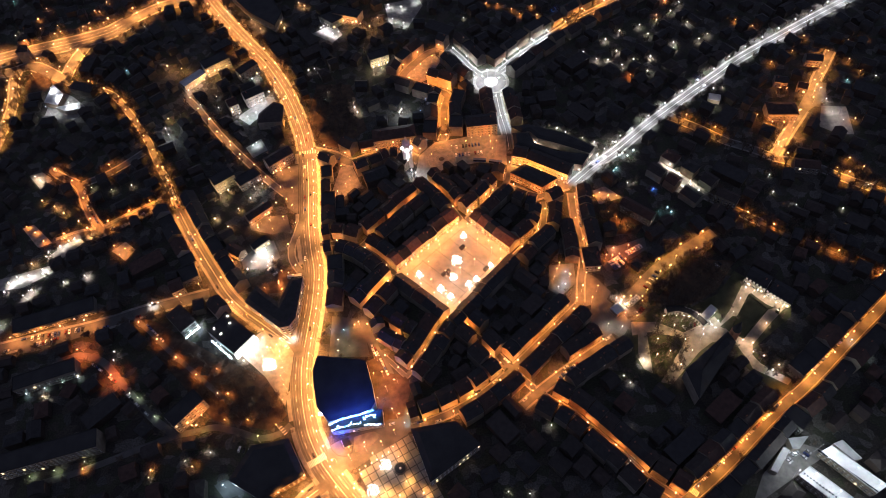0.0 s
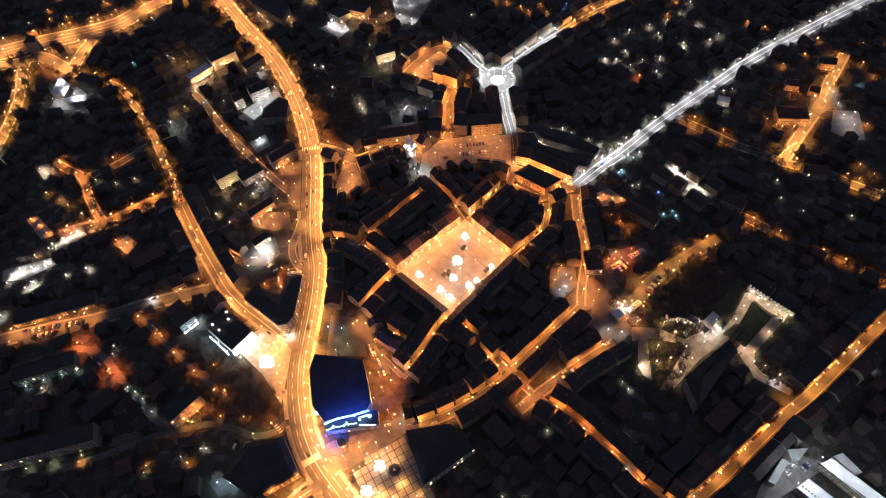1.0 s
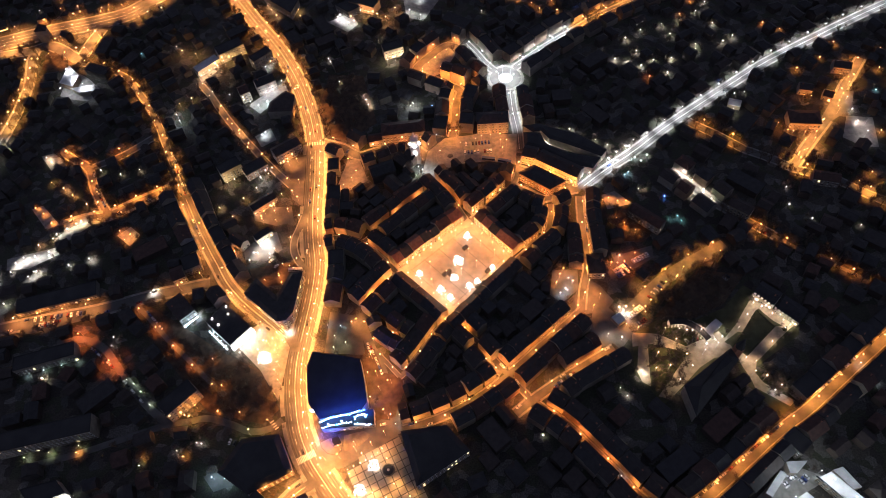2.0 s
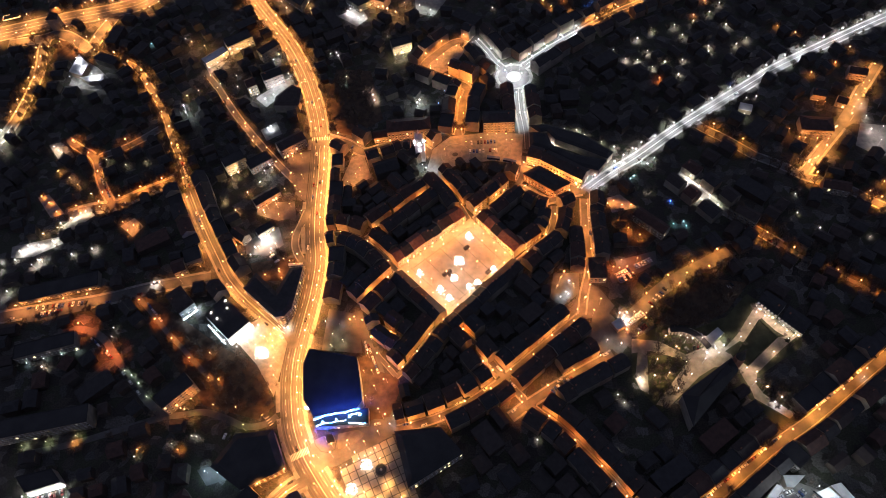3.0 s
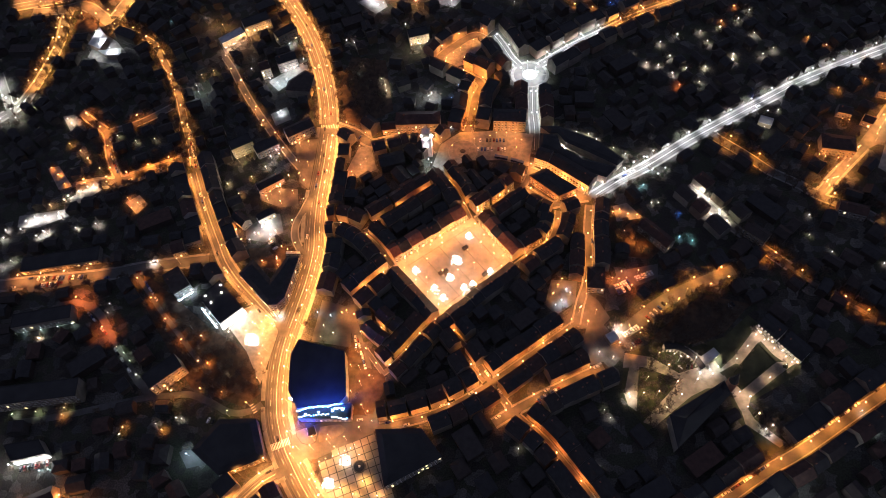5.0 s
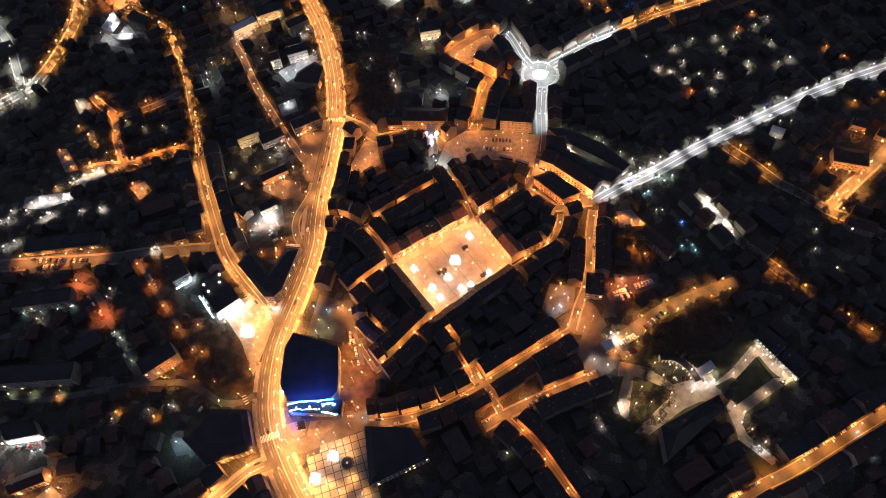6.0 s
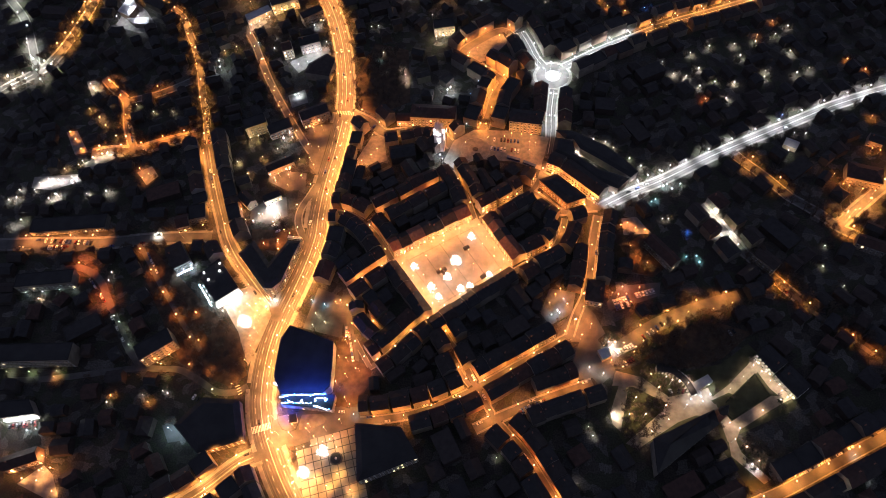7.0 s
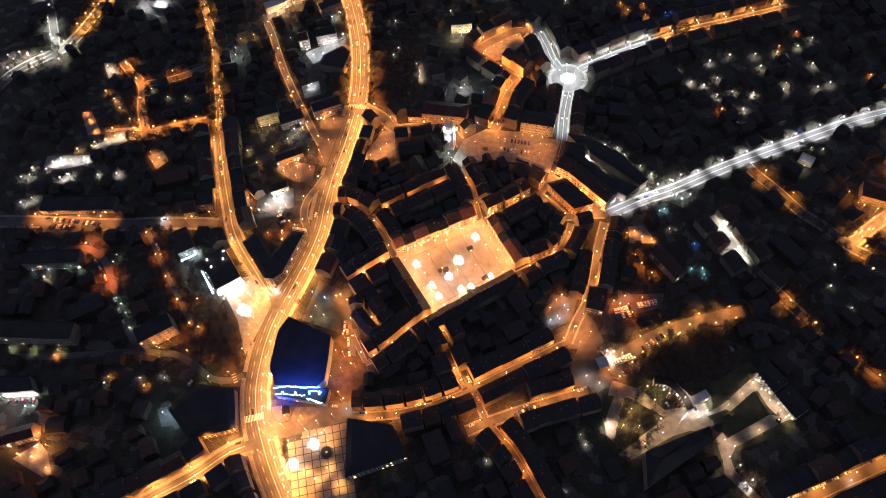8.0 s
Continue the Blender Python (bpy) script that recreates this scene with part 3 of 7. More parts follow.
street("east_rise", [(304.6, 387.4), (320.6, 406.6), (335.4, 423.3), (359.9, 450.7), (380.1, 480.8), (391.2, 494.6), (408.3, 517.1)], 7, 2.0, (22, "alt", (1.0, 0.39, 0.08), 17000, 8), urban=False)

# ------------------------------------------------------------------ squares, car parks and lawns
def area(name, pts, mat, z, label, category="pavement", free=True, no_pave=True):
    pts = ccw(pts)
    z += 0.0015
    if mat in (M_PAVE, M_BEIGE, M_ASPHALT, M_JOINT, M_COBBLE):
        PAVED.append((np.mean(np.array(pts), 0), pts))
    ob = tagged(new(name, Build().prism(pts, -0.2, z).mesh(name, mat)), label, category, kind="structure")
    if free:
        OPEN.append((pts, no_pave))
    return ob


MARKET = ccw([(20.1, 353.7), (-41.1, 304.1), (3.6, 258.3), (56.6, 310.4)])
area("pavement_market", MARKET, M_COBBLE, 0.10, "light granite paving of the market square")
area("pavement_north_square", [(-13.5, 431.4), (2.6, 446.5), (41.8, 450.0), (69.9, 446.2), (66.1, 409.8), (42.2, 415.7), (10.6, 414.3), (-7.2, 400.3), (-18.6, 407.2)], M_PAVE, 0.085, "paved square with parked cars")
area("pavement_plaza", [(-75.4, 145.7), (-38.3, 166.3), (-18.8, 124.7), (-2.1, 90.4), (-43.7, 80.5), (-72.3, 137.6)], M_JOINT, 0.06, "dark joints of the plaza paving")
area("pavement_fork_forecourt", [(-123.9, 240.4), (-131.1, 252.0), (-147.5, 262.8), (-160.6, 256.7), (-168.7, 246.8), (-144.9, 222.3), (-128.5, 197.0), (-126.3, 214.8)], M_PAVE, 0.07, "bright paved forecourt at the road fork")
area("pavement_blue_front", [(-97.1, 163.2), (-93.5, 142.5), (-75.6, 146.2), (-38.5, 166.8), (-38.5, 178.1), (-50.9, 179.4), (-80.0, 170.5)], M_ASPHALT, 0.053, "paved front of the department store")
area("ground_blue_car_park", [(-94.0, 269.6), (-70.3, 264.4), (-64.3, 230.6), (-96.3, 234.1)], M_ASPHALT, 0.055, "small car park beside the store", "car park")
area("ground_side_car_park", [(-69.4, 234.9), (-57.2, 235.1), (-50.0, 215.5), (-36.0, 211.8), (-34.2, 200.4), (-40.8, 180.7), (-55.3, 177.8), (-62.0, 199.8)], M_LITTER, 0.05, "brown gravel car park beside the side street", "car park", no_pave=False)
area("ground_rampart_junction", [(111.2, 289.3), (121.9, 280.9), (130.7, 266.3), (122.7, 256.6), (110.8, 256.4), (93.5, 252.4), (99.5, 269.3), (105.4, 281.7)], M_ASPHALT, 0.066, "worn street junction under sodium lamps", no_pave=False)
area("ground_park_plaza", [(112.5, 256.6), (120.8, 266.0), (134.4, 250.0), (140.4, 237.3), (129.5, 224.7), (124.2, 230.2), (113.4, 226.5), (109.0, 241.8)], M_ASPHALT, 0.07, "paved forecourt by the park")
area("ground_castle_park", [(140.4, 237.3), (161.8, 248.4), (185.2, 244.2), (213.1, 255.4), (232.7, 274.4), (266.5, 241.6), (262.1, 229.5), (223.1, 205.0), (246.6, 178.8), (231.2, 168.2), (214.6, 192.1), (209.6, 215.9), (179.2, 200.5), (152.7, 180.8), (135.7, 205.2)], M_GRASS, 0.02, "winter lawn of the castle park", "lawn")
area("ground_alley_park", [(-249.0, 287.1), (-210.9, 262.3), (-176.9, 238.9), (-144.9, 222.3), (-126.9, 190.3), (-138.0, 179.8), (-163.5, 186.7), (-180.8, 191.5), (-205.3, 218.5), (-237.0, 255.2)], M_LITTER, 0.02, "leaf-strewn park ground under bare trees", "park ground")
area("ground_east_yard", [(142.2, 346.4), (154.0, 357.8), (178.0, 334.6), (164.1, 319.3), (147.8, 321.6)], M_LITTER, 0.05, "yard lit by a sodium lamp", "yard")
area("ground_red_car_park", [(130.0, 292.0), (139.1, 307.8), (169.6, 315.7), (169.1, 304.2), (144.6, 290.2), (132.0, 286.2)], M_ASPHALT, 0.05, "car park lit deep orange", "car park")
area("ground_north_green", [(-112.7, 542.4), (-77.7, 537.4), (-61.6, 471.5), (-89.1, 451.5), (-108.2, 459.2), (-120.0, 491.0)], M_LITTER, 0.02, "dark wooded slope beside the main road", "wooded slope")
area("ground_school_yard", [(200.4, 114.7), (227.3, 135.4), (250.8, 125.1), (217.6, 109.3), (185.8, 94.0)], M_PAVE, 0.05, "school yard with parked cars", "yard")
area("ground_roundabout_verge", [(RX + 18.5 * math.cos(a * math.pi / 8), RY + 18.5 * math.sin(a * math.pi / 8)) for a in range(16)], M_PAVE, 0.01, "paved verge round the roundabout", no_pave=False)
island = Build().prism([(RX + 6.2 * math.cos(a * math.pi / 16), RY + 6.2 * math.sin(a * math.pi / 16)) for a in range(32)], -0.2, 0.3).mesh("island", M_STONE)
tagged(new("traffic_island", island), "round pale traffic island with a low kerb", "traffic island", kind="structure")
# castle courts: pale paving with lawns set in
for k, pts in enumerate(([(218.3, 240.3), (235.9, 263.0), (241.5, 256.5), (222.5, 234.9), (209.5, 224.8), (204.4, 227.0)], [(235.9, 262.5), (242.6, 259.6), (263.0, 238.5), (256.4, 234.6), (246.7, 242.4), (237.8, 254.5)],
                         [(261.7, 238.5), (246.0, 226.4), (225.6, 209.4), (222.1, 199.9), (217.2, 199.7), (211.0, 217.5), (212.8, 222.1), (220.2, 214.3), (247.3, 237.4)],
                         [(204.5, 236.0), (211.9, 220.5), (200.4, 214.9), (182.1, 213.0), (176.3, 224.3), (192.3, 230.5)], [(181.5, 223.1), (202.4, 218.0), (184.4, 207.7), (158.0, 184.3), (150.0, 187.0)], [(177.0, 225.2), (179.1, 219.2), (152.7, 228.0), (138.3, 226.6), (139.7, 238.3), (159.4, 236.1)],
                         [(217.2, 203.7), (222.5, 201.8), (226.1, 193.8), (244.3, 179.0), (239.8, 175.3), (219.3, 190.3)], [(143.3, 229.5), (150.0, 229.8), (146.0, 194.6), (140.3, 198.7), (138.2, 206.8)])):
    area("pavement_castle_%d" % k, pts, M_BEIGE, 0.024 + 0.006 * k, "pale gravel court and paths of the castle", no_pave=False)
area("lawn_castle_centre", [(236.8, 251.7), (246.3, 237.4), (220.2, 215.4), (213.8, 222.1), (216.3, 227.0)], M_GRASS, 0.075, "green lawn in the castle court", "lawn", False)
area("lawn_castle_side", [(206.4, 226.9), (218.6, 234.8), (222.3, 233.3), (209.0, 224.6)], M_GRASS, 0.081, "small green lawn beside the court", "lawn", False)
area("ground_park_wood", [(159.0, 250.5), (201.0, 290.0), (236.0, 284.0), (214.0, 259.0), (190.0, 248.0)], M_LITTER, 0.016, "dark wooded ground of the castle park", "wooded ground")
area("ground_depot_parking", [(-346.8, 263.2), (-330.8, 264.9), (-297.6, 273.7), (-284.0, 279.5), (-297.6, 279.0), (-345.8, 270.5)], M_ASPHALT, 0.05, "parking strip beside the depot street", "car park")
# granite bands in the market paving
M_BAND = surface("dark_granite_band", (0.15, 0.142, 0.132), (0.23, 0.215, 0.2), 0.5, 5.0)
mk = [np.array(p) for p in MARKET]
for k, t in enumerate((0.12, 0.3, 0.5, 0.7, 0.88)):
    for a, b, c, d in ((mk[0], mk[1], mk[3], mk[2]), (mk[1], mk[2], mk[0], mk[3])):
        p, q = a + (b - a) * t, c + (d - c) * t
        ln = np.array([p + (q - p) * 0.1, q + (p - q) * 0.1])
        z = 0.108 if a is mk[0] else 0.104
        if a is not mk[0] and t not in (0.12, 0.88):
            continue
        tagged(new("paving_band", strip(ln, -0.35, 0.35, 0.05, z).mesh("paving_band", M_BAND)), "dark granite band across the square", "paving band", kind="structure")
# circle on the north square
cx, cy = (7.2, 424.5)
for r0, r1, z, m, nm in ((12.6, 13.2, 0.17, M_KERB, "kerb_circle"), (6.0, 6.4, 0.15, M_KERB, "kerb_inner_circle")):
    n = 40
    ring = Build()
    for k in range(n):
        a, b = 2 * math.pi * k / n, 2 * math.pi * (k + 1) / n
        q = [(cx + r * math.cos(t), cy + r * math.sin(t)) for r, t in ((r0, a), (r1, a), (r1, b), (r0, b))]
        ring.add([(*p, z) for p in q] + [(*p, 0) for p in q], [(0, 1, 2, 3), (1, 5, 6, 2), (3, 7, 4, 0)])
    tagged(new(nm, ring.mesh(nm, m)), "ring of granite kerb in the paving", "kerb", kind="structure")
bed = Build().prism([(cx + 2.6 * math.cos(a * math.pi / 12), cy + 2.0 * math.sin(a * math.pi / 12)) for a in range(24)], 0, 0.6).mesh("planter", M_JOINT)
tagged(new("flower_bed", bed), "low dark round flower bed on the square", "flower bed")

# lit yards and lots between the houses
YARDS = (
    ("white_lot", [(-158.5, 349.0), (-146.0, 350.5), (-139.0, 332.0), (-152.0, 321.0), (-170.0, 323.5), (-172.5, 332.5)], M_ASPHALT, "paved car park under white floodlights"),
    ("orange_lot", [(-169.9, 376.7), (-135.5, 377.5), (-131.6, 360.0), (-147.0, 357.0), (-166.9, 364.1)], M_ASPHALT, "small paved lot under sodium lamps"),
    ("junction_lot", [(-148.6, 430.9), (-127.5, 435.2), (-125.3, 376.2), (-135.9, 385.2)], M_ASPHALT, "paved corner by the main road"),
    ("grove_yard", [(-165.1, 314.4), (-127.1, 318.9), (-119.4, 305.7), (-135.5, 296.6), (-159.0, 297.1)], M_LITTER, "leaf-strewn yard between tenements"),
    ("white_yard", [(-191.3, 506.2), (-159.0, 535.6), (-152.5, 521.6), (-177.9, 493.5)], M_PAVE, "courtyard under cold white lamps"),
    ("small_yard", [(-179.4, 463.6), (-165.3, 473.5), (-157.7, 457.8), (-171.2, 449.5)], M_PAVE, "courtyard under cold white lamps"),
    ("moat_yard", [(-88.0, 425.8), (-77.3, 428.6), (-68.2, 401.5), (-86.8, 389.4), (-96.1, 395.1)], M_PAVE, "walled yard under sodium lamps"),
    ("tower_yard", [(86.1, 297.1), (106.2, 297.0), (105.0, 278.5), (90.0, 266.4), (81.4, 274.8)], M_ASPHALT, "yard under cold white lamps"),
    ("wall_yard", [(136.7, 370.1), (148.6, 373.7), (161.4, 359.2), (139.5, 354.5)], M_PAVE, "yard beside the old town wall"),
    ("brown_plaza", [(-424.9, 606.8), (-392.0, 601.4), (-388.1, 588.3), (-406.3, 566.1), (-424.0, 580.0)], M_LITTER, "bare reddish ground beside the junction"),
    ("hall_yard", [(-392.0, 534.0), (-390.2, 575.3), (-367.7, 560.2), (-345.2, 537.2), (-360.2, 526.4)], M_PAVE, "white-lit market yard"),
    ("depot_yard", [(-381.9, 337.9), (-340.2, 347.5), (-336.0, 340.0), (-359.4, 326.8), (-378.6, 326.2)], M_PAVE, "depot yard under white floodlights"),
    ("north_yard", [(-119.5, 624.1), (-94.7, 637.6), (-85.9, 617.0), (-96.9, 605.6)], M_PAVE, "white-lit factory yard"),
    ("court_yard", [(-27.4, 545.3), (9.3, 575.0), (17.1, 559.6), (2.3, 534.2), (-9.7, 527.6)], M_PAVE, "court under sodium lamps"),
    ("dome_yard", [(-288.6, 356.2), (-278.3, 365.2), (-267.6, 355.5), (-274.6, 344.4)], M_PAVE, "yard under sodium lamps"),
    ("west_yard", [(-256.8, 563.1), (-239.9, 571.0), (-231.2, 557.7), (-244.1, 542.7)], M_PAVE, "yard under warm lamps"),
    ("corner_yard", [(-386.7, 454.9), (-375.0, 458.3), (-361.5, 447.4), (-371.2, 436.2)], M_PAVE, "yard under warm lamps"),
    ("linden_yard", [(-345.0, 356.9), (-324.5, 376.9), (-315.3, 369.7), (-333.7, 351.5)], M_PAVE, "yard under white lamps"),
    ("orchard_yard", [(-376.4, 391.4), (-367.0, 394.7), (-345.1, 372.1), (-356.0, 367.3)], M_PAVE, "yard under amber lamps"),
    ("rise_yard", [(372.5, 476.4), (386.9, 473.3), (377.2, 452.5), (352.6, 437.0), (344.4, 440.0)], M_ASPHALT, "open yard under sodium lamps"),
    ("east_hall_yard", [(370.0, 444.0), (392.0, 440.0), (385.0, 405.0), (371.1, 407.3), (358.4, 418.7)], M_PAVE, "white-lit yard beside a hall"),
    ("works_yard", [(-38.6, 662.8), (0.2, 668.9), (4.3, 653.9), (-15.5, 615.7), (-33.7, 622.4)], M_PAVE, "factory yard under white lamps"),
    ("south_yard", [(-176.2, 144.0), (-157.5, 148.9), (-150.5, 138.3), (-167.2, 133.0)], M_ASPHALT, "parking yard under cold lamps"),
    ("brick_yard", [(-262.6, 87.6), (-249.6, 102.9), (-240.1, 97.8), (-227.6, 82.7), (-234.0, 81.2)], M_PAVE, "brick yard under orange lamps"),
)
for nm, pts, mat, text in YARDS:
    area("ground_" + nm, pts, mat, 0.012, text, "yard")

build_streets()

# ------------------------------------------------------------------ lamps in squares, yards and gardens
# market lamps along the fronts
for a, b in zip(MARKET, MARKET[1:] + MARKET[:1]):
    a, b = np.array(a), np.array(b)
    mid = np.mean(np.array(MARKET), 0)
    n = int(np.linalg.norm(b - a) / 13)
    for i in range(n):
        q = a + (b - a) * (i + 0.5) / n
        q = q + (mid - q) / np.linalg.norm(mid - q) * 4.5
        flood(*q, 5, (1.0, 0.35, 0.085), 5600, True)
# Posts added inside the square only to brighten its paving.
for p in [(8.7, 335.2), (-2.1, 321.8), (29.4, 323.9), (40.2, 313.9), (-12.8, 306.0), (12.4, 297.5), (-11.7, 289.3), (24.9, 304.4), (-1.3, 274.8), (8.8, 309.1), (19.0, 316.4), (0.5, 296.1)]:
    flood(*p, 9.5, (1.0, 0.37, 0.1), 6500)
# pale floods: castle, park, school, yards
for p in [(236.6, 259.4), (243.0, 253.0), (251.5, 244.8), (258.4, 238.0)]:
    flood(*p, 4, (1.0, 0.9, 0.78), 560, True)
for p in [(227.5, 247.0), (218.5, 236.5), (252.0, 234.0), (239.5, 224.0), (234.5, 256.5), (240.2, 253.0), (246.0, 246.5), (252.8, 240.5), (256.5, 236.5), (224.0, 209.0), (217.5, 212.0)]:
    flood(*p, 7, (1.0, 0.72, 0.52), 2300)
for p in [(188.8, 233.8), (177.9, 234.0), (198.4, 222.0), (188.0, 217.5), (176.0, 205.5), (165.0, 195.5), (219.4, 199.4), (234.1, 187.7), (226.2, 195.4)]:
    flood(*p, 9.5, (1.0, 0.7, 0.5), 3700)
for p in [(137.6, 253.0), (133.0, 258.5), (136.0, 256.0)]:
    flood(*p, 5, (1.0, 0.9, 0.76), 4200)
for p in [(121.0, 236.0), (131.0, 233.0)]:
    flood(*p, 8, (1.0, 0.82, 0.66), 2600)
for p in [(175.0, 238.5), (184.0, 236.5), (190.8, 231.8)]:
    flood(*p, 3, (1.0, 0.86, 0.7), 1100, True)
flood(141.0, 206.1, 4.5, (1.0, 0.93, 0.82), 1700)
for p in [(112.4, 280.8), (107.3, 269.4), (119.3, 268.1), (100.7, 259.2), (113.0, 258.4)]:
    flood(*p, 9.5, SODIUM, 6500)
for p in [(144.0, 258.8), (157.9, 262.8), (172.5, 278.4), (189.2, 291.5), (151.8, 253.2), (181.6, 282.5)]:
    flood(*p, 8, (1.0, 0.5, 0.12), 2600)
for p in [(143.5, 298.3), (153.0, 305.6), (132.9, 298.2), (147.3, 292.2), (137.7, 297.2)]:
    flood(*p, 8, (1.0, 0.2, 0.03), 4500)
# Tall masts added to whiten the school roofs from above.
for p in [(218.7, 122.5), (239.5, 126.2), (246.0, 120.9), (255.9, 109.3), (266.2, 97.9), (228.0, 108.2), (239.1, 96.1), (218.3, 111.1)]:
    flood(*p, 16, (0.88, 0.95, 1.0), 3000, True)
for p in [(150.2, 335.9), (144.4, 342.7), (158.3, 328.9)]:
    flood(*p, 6, SODIUM, 4500)
for p in [(140.7, 305.5)]:
    flood(*p, 5, (1.0, 0.4, 0.18), 5000)
for p in [(97.4, 288.4), (94.0, 278.4), (89.6, 274.3), (95.7, 276.9)]:
    flood(*p, 4.5, (0.66, 0.84, 1.0), 1900)
for p in [(91.1, 291.0), (100.6, 284.4), (87.4, 283.2), (94.3, 296.2)]:
    flood(*p, 7, SODIUM, 3500)
# bright white places at the fork and beyond
for p in [(-162.6, 237.4), (-157.3, 242.6), (-153.4, 250.0), (-148.8, 255.4)]:
    flood(*p, 3.5, (1.0, 0.85, 0.65), 1500)
for p in [(-153.5, 239.3), (-143.2, 244.3), (-136.5, 232.4), (-144.5, 227.6), (-133.3, 239.6)]:
    flood(*p, 9, (1.0, 0.44, 0.1), 4500)
for p in [(-127.5, 252.6), (-124.4, 252.7)]:
    flood(*p, 4, (1.0, 0.9, 0.75), 4500)
for p in [(-185.7, 255.5), (-181.7, 251.6), (-177.8, 247.8), (-173.8, 243.4)]:
    flood(*p, 4, (0.75, 0.88, 1.0), 1500)
for p in [(-206.9, 266.9), (-202.0, 271.4)]:
    flood(*p, 5, (0.75, 0.88, 1.0), 5000)
for p in [(-244.2, 295.0), (-242.6, 297.0)]:
    flood(*p, 5, (1.0, 0.95, 0.85), 3500)
for p in [(-156.8, 342.3), (-153.0, 340.5), (-154.6, 338.2), (-157.8, 337.1)]:
    flood(*p, 4, (1.0, 0.97, 0.92), 4500)
for p in [(-172.4, 321.1), (-138.5, 305.8), (-135.7, 297.7), (-159.0, 327.9), (-144.8, 330.8), (-148.2, 322.3)]:
    flood(*p, 6, SODIUM, 2600)
for p in [(-179.1, 556.2), (-172.6, 563.8), (-160.1, 534.1), (-171.4, 505.9), (-179.6, 501.5)]:
    flood(*p, 5, (0.75, 0.92, 1.0), 5000)
for p in [(-170.2, 414.6), (-162.6, 417.6), (-196.4, 414.5)]:
    flood(*p, 5, (1.0, 0.95, 0.85), 5000)
for p in [(-171.1, 462.5), (-168.6, 465.1)]:
    flood(*p, 6, (0.85, 0.95, 1.0), 2500)
for p in [(-245.4, 552.9), (-237.5, 560.3), (-241.7, 556.6)]:
    flood(*p, 5, (1.0, 0.8, 0.6), 4500)
for p in [(-386.1, 562.8), (-376.1, 550.5), (-361.8, 538.7), (-384.2, 535.3)]:
    flood(*p, 12, (0.95, 0.97, 1.0), 11000)
for p in [(-377.7, 449.5), (-371.4, 443.8)]:
    flood(*p, 5, (1.0, 0.75, 0.5), 4500)
for p in [(-314.6, 223.1)]:
    flood(*p, 5, (1.0, 0.8, 0.7), 6000)
for p in [(-370.2, 330.9), (-364.2, 335.9), (-354.6, 336.5), (-343.5, 340.9), (-348.3, 321.1), (-354.2, 316.2)]:
    flood(*p, 5, (1.0, 0.93, 0.9), 5500)
for p in [(-334.3, 364.7), (-328.0, 370.0), (-323.5, 372.5), (-343.1, 359.7)]:
    flood(*p, 5, (1.0, 0.93, 0.85), 3500)
for p in [(-285.6, 358.8), (-274.9, 354.5), (-278.9, 349.1)]:
    flood(*p, 5, SODIUM, 4000)
for p in [(-371.1, 390.8), (-361.6, 383.3), (-351.3, 372.8)]:
    flood(*p, 4, AMBER, 2500)
for p in [(-320.3, 430.4), (-300.5, 424.4), (-282.6, 427.6)]:
    flood(*p, 5, (1.0, 0.85, 0.65), 900)
for p in [(-102.0, 621.4), (-108.3, 627.1), (-95.8, 615.7)]:
    flood(*p, 5, (0.95, 0.95, 1.0), 5000)
for p in [(-53.0, 554.5), (-45.0, 557.0), (-38.0, 559.5)]:
    flood(*p, 4.5, (1.0, 0.8, 0.52), 3000, True)
for p in [(-78.0, 510.0), (-73.0, 501.0), (-70.5, 493.5)]:
    flood(*p, 5, (1.0, 0.95, 0.85), 3400)
for p in [(-26.6, 489.7), (-29.0, 486.1)]:
    flood(*p, 5, (0.9, 0.95, 1.0), 4000, True)
for p in [(94.6, 432.0), (108.5, 419.5), (97.8, 435.2)]:
    flood(*p, 4, (1.0, 0.9, 0.85), 4000)
for p in [(92.4, 452.0), (107.9, 447.7), (125.4, 440.2), (139.7, 431.0)]:
    flood(*p, 5, (1.0, 0.95, 0.85), 1300)
for p in [(53.7, 432.5), (58.9, 431.8), (54.7, 423.1), (17.4, 431.6), (31.1, 435.5), (-1.8, 423.6), (-11.8, 431.9), (42.8, 421.2), (13.4, 446.5)]:
    flood(*p, 9.2, (1.0, 0.31, 0.06), 3400)
for p in [(-86.4, 424.2), (-78.5, 409.5), (-88.9, 394.2), (-82.0, 402.0)]:
    flood(*p, 5, SODIUM, 3400, True)
for p in [(-95.2, 257.5), (-84.0, 255.3)]:
    flood(*p, 5, (0.4, 0.8, 1.0), 1200)
for p in [(-75.8, 258.4), (-44.2, 239.0)]:
    flood(*p, 5, SODIUM, 3000)
for p in [(-160.4, 365.9), (-149.4, 371.0), (-137.9, 372.0), (-146.8, 360.9)]:
    flood(*p, 7, SODIUM, 3500)
for p in [(-141.9, 424.5), (-134.1, 427.0), (-130.4, 402.8), (-135.1, 390.3), (-129.6, 383.1)]:
    flood(*p, 8, SODIUM, 6500)
for p in [(-136.5, 316.1), (-130.7, 313.7), (-138.3, 304.0), (-149.9, 301.5), (-126.7, 311.0)]:
    flood(*p, 5, SODIUM, 2000)
for p in [(-16.7, 537.0), (-4.1, 552.2), (8.5, 563.5), (-10.4, 544.6), (0.8, 538.7)]:
    flood(*p, 6, SODIUM, 5000)
for p in [(215.5, 378.2), (221.7, 364.4), (207.4, 385.9), (227.1, 357.3), (240.5, 368.4)]:
    flood(*p, 5, (1.0, 0.9, 0.75), 3500)
